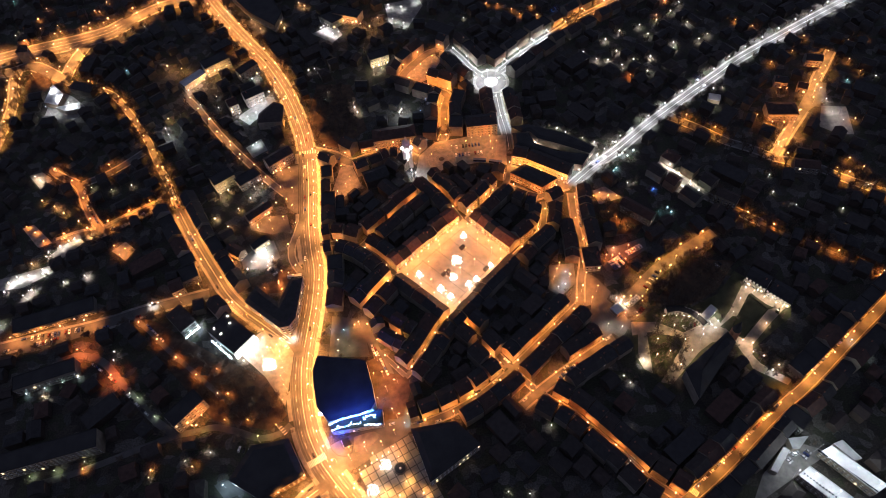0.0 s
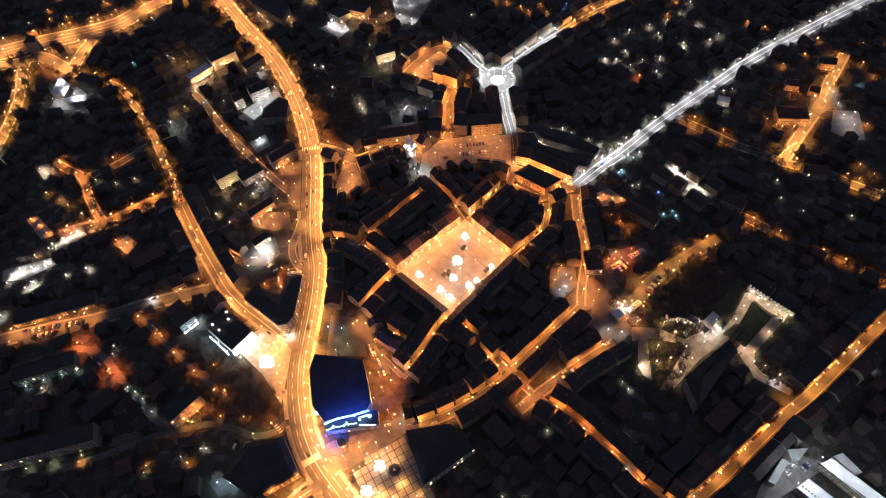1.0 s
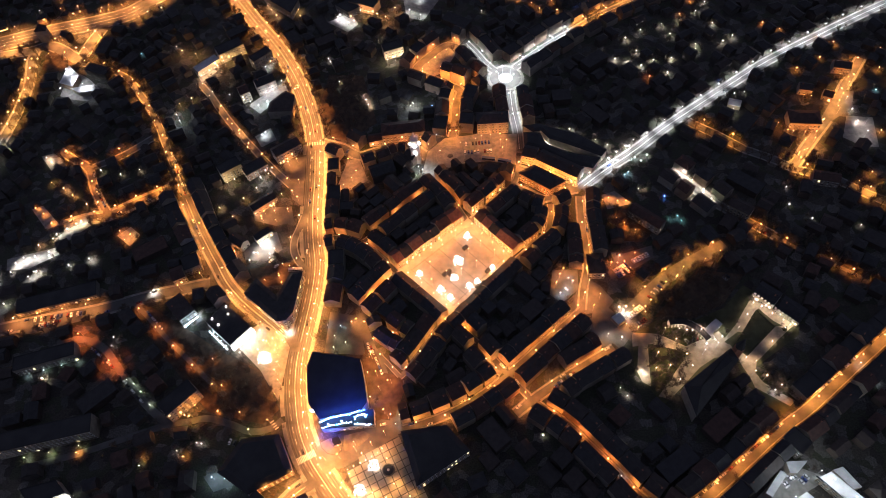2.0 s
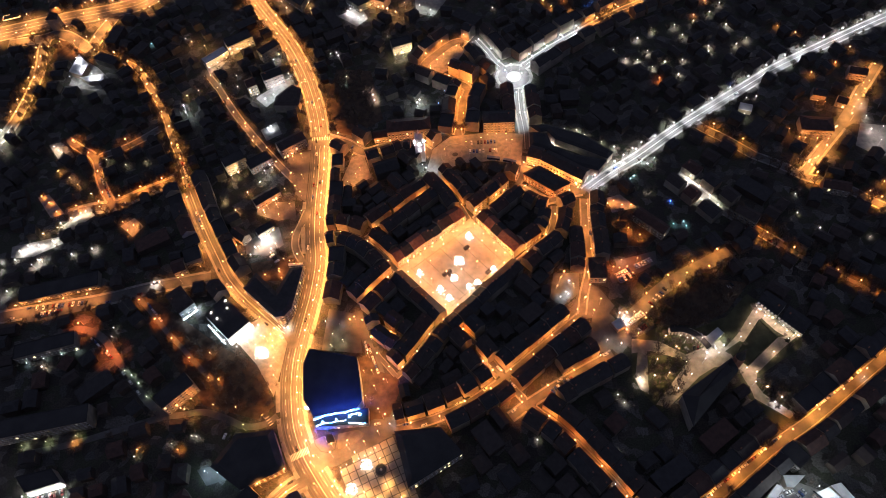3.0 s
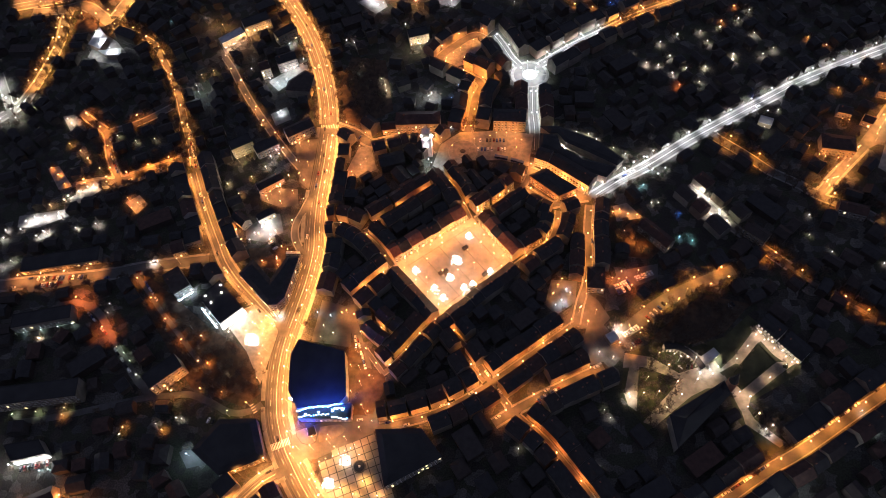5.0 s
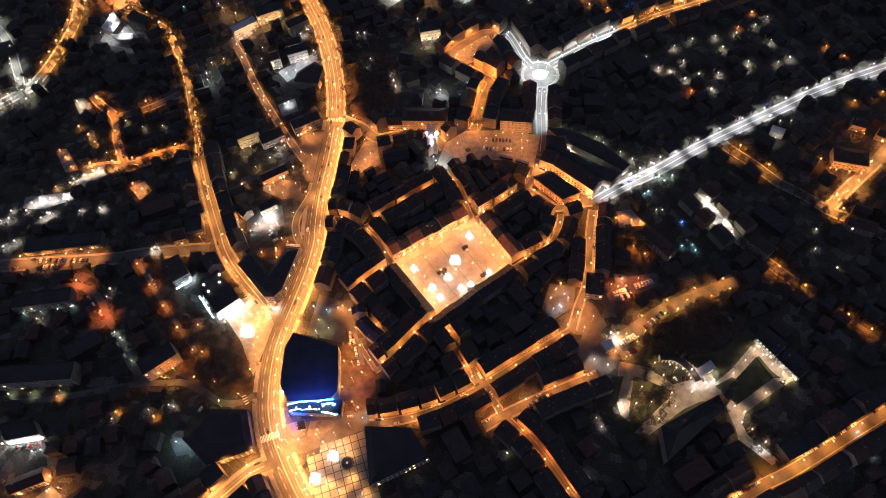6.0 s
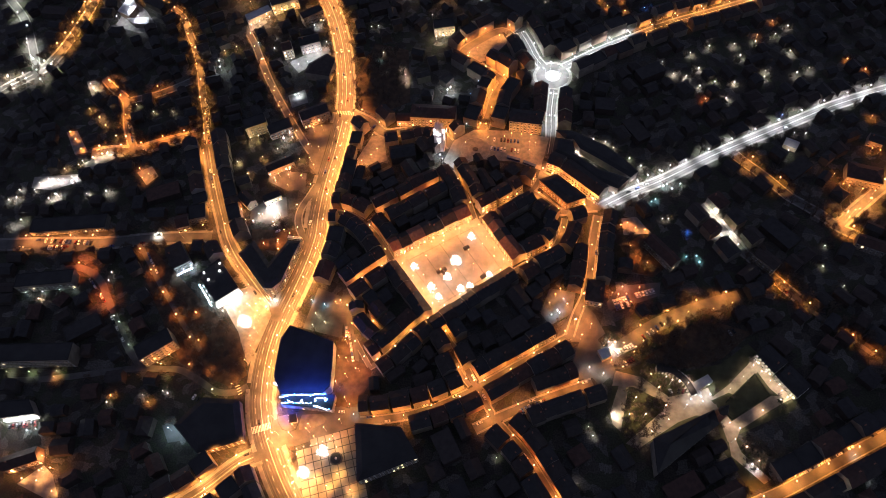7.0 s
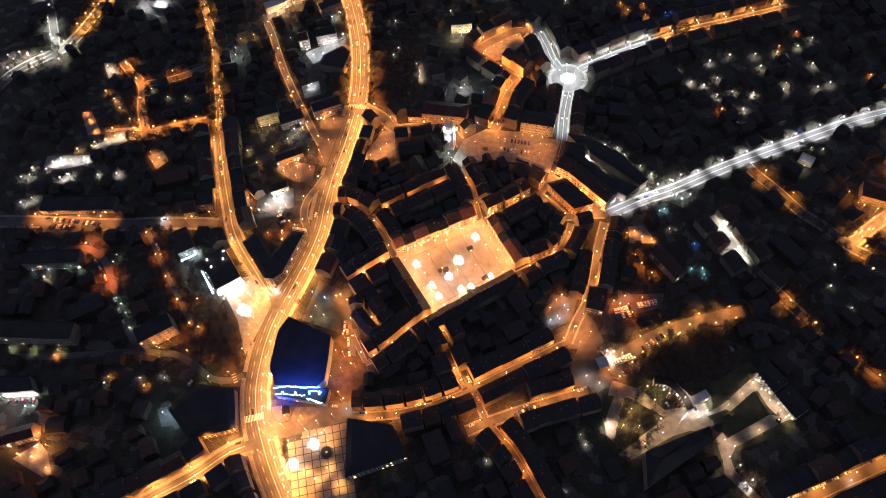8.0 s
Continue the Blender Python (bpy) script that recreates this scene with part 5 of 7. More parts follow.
def house(c, u, w, d, h, roof="gable", windows=True, name="tenement_house", label="", rise=None, group="town houses", roof_mat=None):
    """House with its front on local -y; c is the middle of the footprint, u runs along the front."""
    root = new(name)
    root.matrix_basis = pose(c[0], c[1], 0, 0, 0, math.degrees(math.atan2(u[1], u[0])))
    hw, hd = w / 2, d / 2
    e = 0.35
    body = Build().box(-hw, -hd, -0.3, hw, hd, h)
    rise = rise or d * 0.32
    if roof == "gable":
        body.add([(-hw, -hd, h), (-hw, hd, h), (-hw, 0, h + rise), (hw, -hd, h), (hw, hd, h), (hw, 0, h + rise)], [(0, 2, 1), (3, 4, 5)])
    body.box(-hw - 0.02, -hd - 0.18, h - 0.45, hw + 0.02, -hd, h - 0.1)
    part("wall", body.mesh("wall", M_WALL), root)
    rb = Build()
    t = 0.22
    if roof == "gable":
        zlo = h - rise * e / hd
        for s in (-1, 1):
            q = [(-hw, s * (hd + e), zlo + 0.05), (hw, s * (hd + e), zlo + 0.05), (hw, 0, h + rise + 0.05), (-hw, 0, h + rise + 0.05)]
            if s > 0:
                q = [q[1], q[0], q[3], q[2]]
            rb.add(q + [(x, y, z + t) for x, y, z in q], [(3, 2, 1, 0), (4, 5, 6, 7), (0, 1, 5, 4), (1, 2, 6, 5), (2, 3, 7, 6), (3, 0, 4, 7)])
        mat = M_ROOF
    elif roof == "hip":
        k = min(hw, hd) * 0.85
        rx = max(hw - k, 0.6)
        lo = [(-hw - e, -hd - e, h), (hw + e, -hd - e, h), (hw + e, hd + e, h), (-hw - e, hd + e, h)]
        hi = [(x, y, z + t) for x, y, z in lo]
        rb.add(lo + hi + [(-rx, 0, h + rise), (rx, 0, h + rise)],
               [(3, 2, 1, 0), (0, 1, 5, 4), (1, 2, 6, 5), (2, 3, 7, 6), (3, 0, 4, 7), (4, 5, 9, 8), (5, 6, 9), (6, 7, 8, 9), (7, 4, 8)])
        mat = M_ROOF
    else:
        rb.box(-hw + 0.3, -hd + 0.3, h - 0.02, hw - 0.3, hd - 0.3, h + 0.12)
        for x0, y0, x1, y1 in ((-hw, -hd, hw, -hd + 0.3), (-hw, hd - 0.3, hw, hd), (-hw, -hd + 0.3, -hw + 0.3, hd - 0.3), (hw - 0.3, -hd + 0.3, hw, hd - 0.3)):
            rb.box(x0, y0, h + 0.003, x1, y1, h + 0.6)
        mat = M_FLAT
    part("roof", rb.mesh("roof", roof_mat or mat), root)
    if roof != "flat":
        for s in (rng.choice((-1, 1)),) if name == "tenement_house" or rng.random() < 0.5 else ():
            part("chimney", CHIMNEY, root, pose(s * hw * 0.6, rng.uniform(-0.2, 0.2) * hd, h + rise * 0.9))
    # windows on the fronts that are ever seen
    if windows:
        v = np.array((u[1], -u[0]))
        cols, rows = max(2, int(w / 3.1)), max(1, int((h - 0.8) / 3.3))
        sides = []
        if v[1] < 0.35:
            sides.append((0, cols, w, hd))
        if u[1] < -0.5 and windows == "all":
            sides.append((90, max(1, int(d / 3.4)), d, hw))
        if -u[1] < -0.5 and windows == "all":
            sides.append((-90, max(1, int(d / 3.4)), d, hw))
        if v[1] > 0.1 and windows == "all":
            sides.append((180, cols, w, hd))
        for turn, n, span, off in sides:
            for i in range(n):
                for j in range(rows):
                    if COUNT["window"] > 1270:
                        break
                    COUNT["window"] += 1
                    m = pose(0, 0, 0, 0, 0, turn) @ pose((i + 0.5) * span / n - span / 2, -off - 0.03, 1.1 + j * 3.3)
                    part("window", WINDOW[rng.random() < 0.05], root, m)
    kinds = {"gable": "plastered town house with a pitched tile roof", "hip": "plastered detached house with a hipped roof", "flat": "flat-roofed plastered apartment block beside the street"}
    tagged(root, label or kinds[roof], "house", group)
    return root


YARD = Build()


def yard_house(c, u, w, d, h, roof="gable", name="", **_):
    """Plain back building, joined with the others of its kind."""
    if name:
        root = new(name)
        root.matrix_basis = pose(c[0], c[1], 0, 0, 0, math.degrees(math.atan2(u[1], u[0])))
        tagged(root, "dark back house with a low pitched roof in a yard", "house", "back houses")
        c, u = (0.0, 0.0), np.array((1.0, 0.0))
    body, top = (Build(), Build()) if name else (YARD, YARD)
    v = np.array((-u[1], u[0]))

    def at(x, y, z):
        return (c[0] + u[0] * x + v[0] * y, c[1] + u[1] * x + v[1] * y, z)
    hw, hd = w / 2, d / 2
    q = [(-hw, -hd), (hw, -hd), (hw, hd), (-hw, hd)]
    body.add([at(x, y, -0.3) for x, y in q] + [at(x, y, h) for x, y in q], [(0, 1, 5, 4), (1, 2, 6, 5), (2, 3, 7, 6), (3, 0, 4, 7), (4, 5, 6, 7)], 0)
    e, rise = 0.4, d * 0.3
    o = [(-hw - e, -hd - e), (hw + e, -hd - e), (hw + e, hd + e), (-hw - e, hd + e)]
    m = 0 if name else 1
    if roof == "flat":
        top.add([at(x, y, h + 0.01) for x, y in o] + [at(x, y, h + 0.4) for x, y in o], [(0, 1, 5, 4), (1, 2, 6, 5), (2, 3, 7, 6), (3, 0, 4, 7), (4, 5, 6, 7), (3, 2, 1, 0)], m)
    else:
        k = hw + e if roof == "gable" else max(hw - hd * 0.8, 0.5)
        top.add([at(x, y, h + 0.01) for x, y in o] + [at(-k, 0, h + rise), at(k, 0, h + rise)], [(0, 1, 5, 4), (1, 2, 5), (2, 3, 4, 5), (3, 0, 4), (3, 2, 1, 0)], m)
    if name:
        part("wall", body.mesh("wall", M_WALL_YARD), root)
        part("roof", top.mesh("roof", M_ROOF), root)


def front(a, b, d, h, **more):
    """House from the two ends of its front, seen from outside from left to right."""
    a, b = np.array(a, float), np.array(b, float)
    w = float(np.linalg.norm(b - a))
    u = (b - a) / w
    c = (a + b) / 2 + np.array((-u[1], u[0])) * d / 2
    take(c, u, w / 2, d / 2)
    return house(c, u, w, d, h, **more)


def inset(pts, k):
    """Outline moved inwards by k metres."""
    out = []
    n = len(pts)
    for i in range(n):
        p, q, r = (np.array(pts[j % n], float) for j in (i - 1, i, i + 1))
        a, b = (q - p) / np.linalg.norm(q - p), (r - q) / np.linalg.norm(r - q)
        na, nb = np.array((-a[1], a[0])), np.array((-b[1], b[0]))
        m = na + nb
        out.append(tuple(q + m * (k / max(0.35, 1 + na @ nb))))
    return out


def block(pts, h, name="corner_building", label="", rise=3.0, slope=4.0, roof_mat=None, windows=True, wall_mat=None, category="building", floor=3.3, lit=0.05, rows=None):
    """Building over any outline with a mansard or flat roof and windows on the fronts that are seen."""
    pts = ccw(pts)
    cx, cy = (sum(p[k] for p in pts) / len(pts) for k in (0, 1))
    loc = [(x - cx, y - cy) for x, y in pts]
    root = new(name)
    root.location = (cx, cy, 0)
    part("wall", Build().prism(loc, -0.3, h).mesh("wall", wall_mat or M_WALL), root)
    n = len(loc)
    rb = Build()
    if rise > 0:
        lo, hi = inset(loc, -0.4), inset(loc, slope)
        v = [(x, y, h + 0.004) for x, y in lo] + [(x, y, h + 0.25) for x, y in lo] + [(x, y, h + rise) for x, y in hi]
        fs = [(i, (i + 1) % n, n + (i + 1) % n, n + i) for i in range(n)] + [(n + i, n + (i + 1) % n, 2 * n + (i + 1) % n, 2 * n + i) for i in range(n)]
        rb.add(v, fs + [tuple(range(2 * n, 3 * n)), tuple(range(n - 1, -1, -1))])
    else:
        rb.prism(inset(loc, 0.35), h - 0.02, h + 0.12)
        lo, hi = loc, inset(loc, 0.345)
        v = [(x, y, h + 0.004) for x, y in lo] + [(x, y, h + 0.7) for x, y in lo] + [(x, y, h + 0.7) for x, y in hi] + [(x, y, h) for x, y in hi]
        for r0 in range(3):
            rb.add(v[r0 * n:(r0 + 2) * n], [(i, (i + 1) % n, n + (i + 1) % n, n + i) for i in range(n)])
    part("roof", rb.mesh("roof", roof_mat or (M_ROOF if rise > 0 else M_FLAT)), root)
    for i in range(n):
        a, b = np.array(loc[i]), np.array(loc[(i + 1) % n])
        L = float(np.linalg.norm(b - a))
        u = (b - a) / L
        if not windows or u[0] < -0.2 or L < 4:
            continue
        cols = max(1, int(L / 3.2))
        for k in range(cols):
            q = a + u * (k + 0.5) * L / cols
            for j in range(rows or max(1, int((h - 0.8) / floor))):
                COUNT["window"] += 1
                part("window", WINDOW[rng.random() < lit], root,
                     pose(q[0] + u[1] * 0.03, q[1] - u[0] * 0.03, 1.2 + j * floor, 0, 0, math.degrees(math.atan2(u[1], u[0]))))
    c = np.array((cx, cy))
    e = np.array(max(zip(loc, loc[1:] + loc[:1]), key=lambda s: math.dist(*s)))
    u = (e[1] - e[0]) / np.linalg.norm(e[1] - e[0])
    v = np.array((-u[1], u[0]))
    A = np.array(loc)
    x0, x1, y0, y1 = (A @ u).min(), (A @ u).max(), (A @ v).min(), (A @ v).max()
    take(c + u * (x0 + x1) / 2 + v * (y0 + y1) / 2, u, (x1 - x0) / 2, (y1 - y0) / 2)
    return tagged(root, label, category)


BOXES = []


def try_house(c, u, w, d, h, pad=0.0, yard=False, **more):
    """Builds a house if its place is free."""
    c, u = np.array(c, float), np.array(u, float)
    if clash(c, u, w / 2 + pad, d / 2 + pad):
        return False
    pts = rect_points(c, u, w / 2 - 0.3, d / 2 - 0.3)
    if near_road(pts, None, -0.7, "half").any():
        return False
    if len(BOXES) != len(OPEN):
        BOXES[:] = [(min(p[0] for p in o), max(p[0] for p in o), min(p[1] for p in o), max(p[1] for p in o), o) for o, _ in OPEN]
        SEGS["discs"] = np.array(DISCS)
    for x0, x1, y0, y1, o in BOXES:
        if x0 - 40 < c[0] < x1 + 40 and y0 - 40 < c[1] < y1 + 40 and any(inside(p, o) for p in pts):
            return False
    q = SEGS["discs"][:, :2] - c
    a, b = np.abs(q @ u), np.abs(q @ np.array((-u[1], u[0])))
    if ((a < w / 2 + SEGS["discs"][:, 2]) & (b < d / 2 + SEGS["discs"][:, 2])).any() and not more.pop("over_lamps", False):
        return False
    more.pop("over_lamps", None)
    take(c, u, w / 2, d / 2)
    (yard_house if yard else house)(c, u, w, d, h, **more)
    return True


def row(line, off, heights=(9, 12), widths=(10, 16), depth=(10, 13), gap=0.0, roofs=("gable",), windows=True, skip=0.0, pad=0.0, name=None, tiles=0.0):
    """Houses along the left (off > 0) or right (off < 0) of a line, fronts towards it."""
    seg = np.linalg.norm(np.diff(line, axis=0), axis=1)
    s = np.r_[0, np.cumsum(seg)]
    t = 0.0
    while t < s[-1] - 5:
        w, d, h = rng.uniform(*widths), rng.uniform(*depth), rng.uniform(*heights)
        placed = False
        for w in (w, w * 0.7, 6.5):
            mid = t + w / 2
            if mid > s[-1] or placed:
                continue
            i = max(0, min(np.searchsorted(s, mid) - 1, len(seg) - 1))
            dr = (line[i + 1] - line[i]) / (seg[i] + 1e-9)
            p = line[i] + dr * (mid - s[i])
            n = np.array((-dr[1], dr[0])) * (1 if off > 0 else -1)
            c = p + n * (abs(off) + d / 2)
            u = np.array((dr[0], dr[1])) if off > 0 else -dr
            if rng.random() < skip:
                break
            kind = rng.choice(roofs)
            title = name or {"gable": "town_house", "hip": "detached_house", "flat": "apartment_block"}[kind]
            placed = try_house(c, u, w, d, h, pad=pad, roof=kind, windows=windows, name=title, roof_mat=M_TILE if rng.random() < tiles else None, over_lamps=True)
            if placed:
                t += w + gap
        if not placed:
            t += 2.5

# ------------------------------------------------------------------ landmark buildings
# north side
front((-54.7, 442.6), (-14.8, 445.2), 15, 13, roof="hip", windows="all", name="town_palace", label="long plastered palace with rows of windows")
front((33.5, 448.9), (62.2, 448.7), 14, 14, roof="hip", windows="all", name="court_house", label="ochre four-storey corner house lit by street lamps")
front((82.8, 406.3), (116.4, 382.4), 13, 10.5, windows="all", name="arcade_house", label="long tenement with a lit ochre front")
front((70.9, 410.6), (82.8, 406.3), 13, 11, windows="all", name="arcade_house", label="ochre corner tenement beside the street")
block([(75.5, 447.9), (90.6, 448.8), (122.6, 434.4), (146.5, 413.2), (141.0, 406.5), (115.5, 421.5), (97.5, 431.0), (91.0, 441.0), (84.0, 440.0)], 9, "ring_building", "curved dark-roofed building round a courtyard", 2.0, 2.5, windows=False, roof_mat=M_FLAT)
block([(75.3, 439.5), (83.5, 439.0), (90.0, 437.5), (93.5, 424.5), (112.5, 412.0), (139.5, 404.5), (131.5, 393.5), (112.5, 400.0), (84.0, 421.5), (75.0, 424.5)], 9, "ring_building", "dark-roofed inner wing along the courtyard", 2.0, 2.5, windows=False, roof_mat=M_FLAT)
block([(66.8, 392.1), (91.7, 371.9), (106.3, 380.4), (80.8, 399.7)], 10, "wedge_house", "wedge-shaped tenement between two lit streets", 2.5, 4)
front((-67.6, 441.5), (-40.6, 445.1), 9, 7, name="guard_house", label="low plastered house beside the moat street")
# wedge at the fork
block([(-116.4, 300.9), (-120.8, 264.4), (-125.5, 257.9), (-132.7, 257.2), (-161.8, 283.5), (-153.4, 296.5), (-134.6, 278.4), (-125.4, 300.9)], 13, "fork_tenement", "dark-roofed tenement with a rounded corner at the fork", 2.0, 3)
block([(-178.5, 279.1), (-153.8, 256.0), (-168.2, 240.9), (-190.9, 262.1)], 8, "pavilion", "flat-roofed shop pavilion with lit fronts", 0, wall_mat=M_CONCRETE, rows=1)
front((-213.0, 264.5), (-202.3, 274.0), 22, 8, roof="gable", name="workshop", label="dark workshop with a white-lit gable")
# west of the main road
front((-199.5, 408.2), (-182.7, 418.9), 12, 13, roof="flat", windows="all", name="office_block", label="office block with pale lit windows")
front((-177.6, 408.8), (-159.7, 421.3), 12, 8, roof="flat", windows="all", name="office_wing", label="low office wing with a white-lit front")
front((-151.5, 425.8), (-129.8, 440.4), 12, 12, windows="all", name="corner_tenement", label="corner tenement beside the main road junction")
front((-180.9, 517.5), (-163.1, 526.3), 12, 12, windows="all", name="brick_house", label="reddish town house in a white-lit yard")
front((-196.1, 508.5), (-187.3, 512.8), 12, 12, windows="all", name="brick_house", label="reddish town house in a white-lit yard")
front((-188.5, 555.0), (-171.8, 569.8), 10, 12, roof="flat", windows="all", name="office_block", label="dark office block with bluish lit windows")
front((-226.6, 569.0), (-202.8, 583.1), 14, 12, roof="flat", windows="all", name="apartment_house", label="ochre apartment house under bright lamps")
front((-217.1, 310.4), (-204.4, 315.6), 14, 9, roof="flat", windows="all", name="corner_shop", label="plastered corner building at the street end")
front((-225.4, 301.5), (-215.6, 305.8), 12, 8, windows="all", name="corner_shop", label="plastered corner building at the street end")
front((-205.0, 184.1), (-185.4, 202.9), 13, 14, roof="flat", windows="all", name="hotel_block", label="ochre apartment block under an orange lamp")
block([(-166.9, 485.8), (-166.0, 497.5), (-152.5, 512.0), (-142.6, 506.0), (-143.0, 484.5)], 10, "roadside_tenement", "dark-roofed tenement beside the main road", 1.5, 3, windows=False)
front((-185.4, 340.5), (-173.0, 331.5), 9, 7, windows="all", name="yard_house", label="gabled plaster house in a lit yard")
front((-160.5, 338.5), (-148.2, 347.5), 7, 5.5, roof="flat", windows="all", name="lot_pavilion", label="small flat-roofed house blazing under white floodlights")
front((-247.3, 550.7), (-227.5, 568.2), 10, 7, roof="flat", windows="all", name="pale_annex", label="low pale annex beside the ochre apartment house", roof_mat=M_PALE)
front((-166.9, 369.1), (-147.6, 383.5), 9, 7, windows="all", name="lot_tenement", label="plastered house with an orange-lit front beside a car park")
# east side
front((113.2, 287.3), (126.2, 286.9), 18, 9, roof="hip", windows="all", name="ochre_house", label="ochre town house at the street end")
front((154.5, 346.3), (175.9, 325.5), 10, 9, windows="all", name="ochre_terrace", label="ochre terrace along the lit yard")
front((312.7, 431.4), (339.5, 427.7), 16, 9, roof="hip", windows="all", name="villa", label="large villa with tall lit windows")
front((236.4, 346.6), (251.1, 334.3), 10, 9, windows="all", name="ochre_terrace", label="ochre terrace along the lit yard")
front((313.5, 368.8), (334.3, 362.8), 10, 8, windows="all", name="town_villa", label="house beside the east street")
front((334.4, 474.7), (345.8, 471.1), 9, 7, windows="all", name="garden_house", label="plastered house with an orange-lit garden front")
front((353.2, 465.6), (361.2, 461.3), 9, 6, windows="all", name="garden_house", label="plastered house with an orange-lit garden front")
front((373.5, 499.2), (388.8, 494.7), 10, 8, windows="all", name="garden_house", label="ochre house with a lamp-lit front")
front((266.5, 462.5), (276.9, 458.6), 8, 5, windows=False, name="sheet_shed", label="low pale shed lit by a white lamp", roof_mat=M_PALE)
# castle
CASTLE = [front(a, b, 14, 6.5, roof="gable", windows="all", name="castle_wing", label="white-lit castle wing with rows of windows")
          for a, b in (((235.4, 263.4), (247.6, 251.4)), ((248.9, 249.6), (262.4, 236.4)))]
# department store
STORE = [(-106.3, 218.4), (-102.8, 230.6), (-66.3, 222.9), (-62.4, 204.7), (-59.9, 189.1), (-63.8, 183.1), (-93.5, 177.7), (-102.7, 190.1)]
store = block(STORE, 11, "department_store", "dark flat-roofed department store with a blue-lit front", 0, windows=False, wall_mat=M_CONCRETE, category="department store")
block([(-94.7, 178.0), (-63.5, 183.7), (-55.6, 185.0), (-54.8, 173.9), (-92.2, 171.5)], 7, "store_terrace", "lower terrace of the department store under blue light", 0, wall_mat=M_CONCRETE, rows=1)
block([(-86.3, 166.7), (-81.1, 168.0), (-78.3, 162.4), (-83.8, 160.7)], 3, "store_entrance", "low dark entrance hall before the store", 0, wall_mat=M_CONCRETE, rows=1)
# church in front of the castle
block([(165.7, 188.8), (204.3, 215.1), (207.4, 206.4), (169.1, 167.0)], 14, "church", "large dark church with a steep roof", 7, 8, category="church", windows=False, roof_mat=M_FLAT)
spire = tagged(new("church_spire"), "dark pointed church spire beside the nave", "spire")
spire.location = (*(208.9, 213.7), 0)
part("shaft", Build().box(-2.5, -2.5, -0.3, 2.5, 2.5, 20).mesh("shaft", M_BRICK), spire)
part("cap", Build().tube((0, 0, 20), (0, 0, 33), 3.4, 0.05, 8).mesh("cap", M_FLAT), spire)
# school
SCHOOL = [block(pts, 9, "school_wing", "white-lit school wing with a pale roof", 0, roof_mat=M_PALE)
          for pts in ([(240.1, 123.8), (248.4, 126.9), (273.7, 97.9), (264.4, 93.7)], [(219.4, 109.8), (229.0, 114.9), (248.8, 92.3), (238.5, 87.2)])]
block([(250.5, 128.3), (257.4, 130.0), (265.1, 116.7), (259.3, 115.8)], 8, "sports_hall", "pale-roofed hall beside the school", 0, roof_mat=M_PALE, windows=False)
block([(222.5, 135.1), (236.7, 135.2), (227.5, 127.4), (223.0, 127.9)], 7, "school_annex", "pale-roofed annex beside the school yard", 0, roof_mat=M_PALE, windows=False)
block([(203.9, 115.9), (217.5, 130.0), (221.2, 127.3), (207.6, 113.2)], 6, "garage_row", "row of garages with a pale sheet roof", 0, roof_mat=M_PALE, windows=False)
front((223.1, 150.0), (232.3, 138.1), 12, 12, roof="flat", windows="all", name="office_block", label="apartment block with a windowed grey front")
# far left
block([(-391.5, 548.6), (-388.6, 573.4), (-374.3, 557.8), (-376.6, 542.4)], 7, "market_hall", "white-lit hall with a pale roof", 1.5, 3, roof_mat=M_PALE, windows=False)
block([(-377.8, 540.1), (-355.2, 543.5), (-351.6, 534.8), (-367.6, 533.8)], 6, "market_hall", "white-lit hall with a pale roof", 1.0, 2, roof_mat=M_PALE, windows=False)
block([(-302.6, 138.3), (-278.1, 143.9), (-268.5, 134.5), (-292.2, 127.3)], 8, "showroom", "low showroom with a white glowing front", 0, windows=False)
block([(-162.9, 144.0), (-148.9, 166.3), (-122.9, 169.0), (-110.7, 142.7), (-123.4, 136.3), (-139.5, 128.5)], 9, "corner_tenement", "dark-roofed corner building beside the plaza", 2.5, 4, roof_mat=M_FLAT)
block([(-34.8, 166.0), (-23.9, 128.5), (12.3, 150.7), (-3.3, 168.5)], 12, "plaza_tenement", "dark-roofed tenement along the plaza edge", 2.5, 4, roof_mat=M_FLAT)
block([(-436.7, 622.5), (-424.1, 622.5), (-427.0, 632.0), (-434.0, 632.0)], 15, "junction_house", "dark narrow house on the junction island", 5, 4, windows=False)
canopy = tagged(new("petrol_canopy"), "flat petrol station canopy with a glowing orange rim", "canopy")
canopy.matrix_basis = pose(-488.5, 643.0, 0, 0, 0, 17)
part("roof", Build().box(-9, -3.6, 5.2, 9, 3.6, 5.8).mesh("roof", M_FLAT), canopy)
RIM = glow("canopy_rim_light", (1.0, 0.5, 0.18), 3.0)
for x0, y0, x1, y1 in ((-9.3, -3.9, 9.3, -3.6), (-9.3, 3.6, 9.3, 3.9), (-9.3, -3.6, -9.0, 3.6), (9.0, -3.6, 9.3, 3.6)):
    part("rim_light", Build().box(x0, y0, 5.1, x1, y1, 5.95).mesh("rim_light", RIM), canopy)
for x, y in ((-6, 0), (6, 0)):
    part("post", Build().tube((x, y, 0), (x, y, 5.2), 0.25, 0.25, 8).mesh("post", M_METAL), canopy)
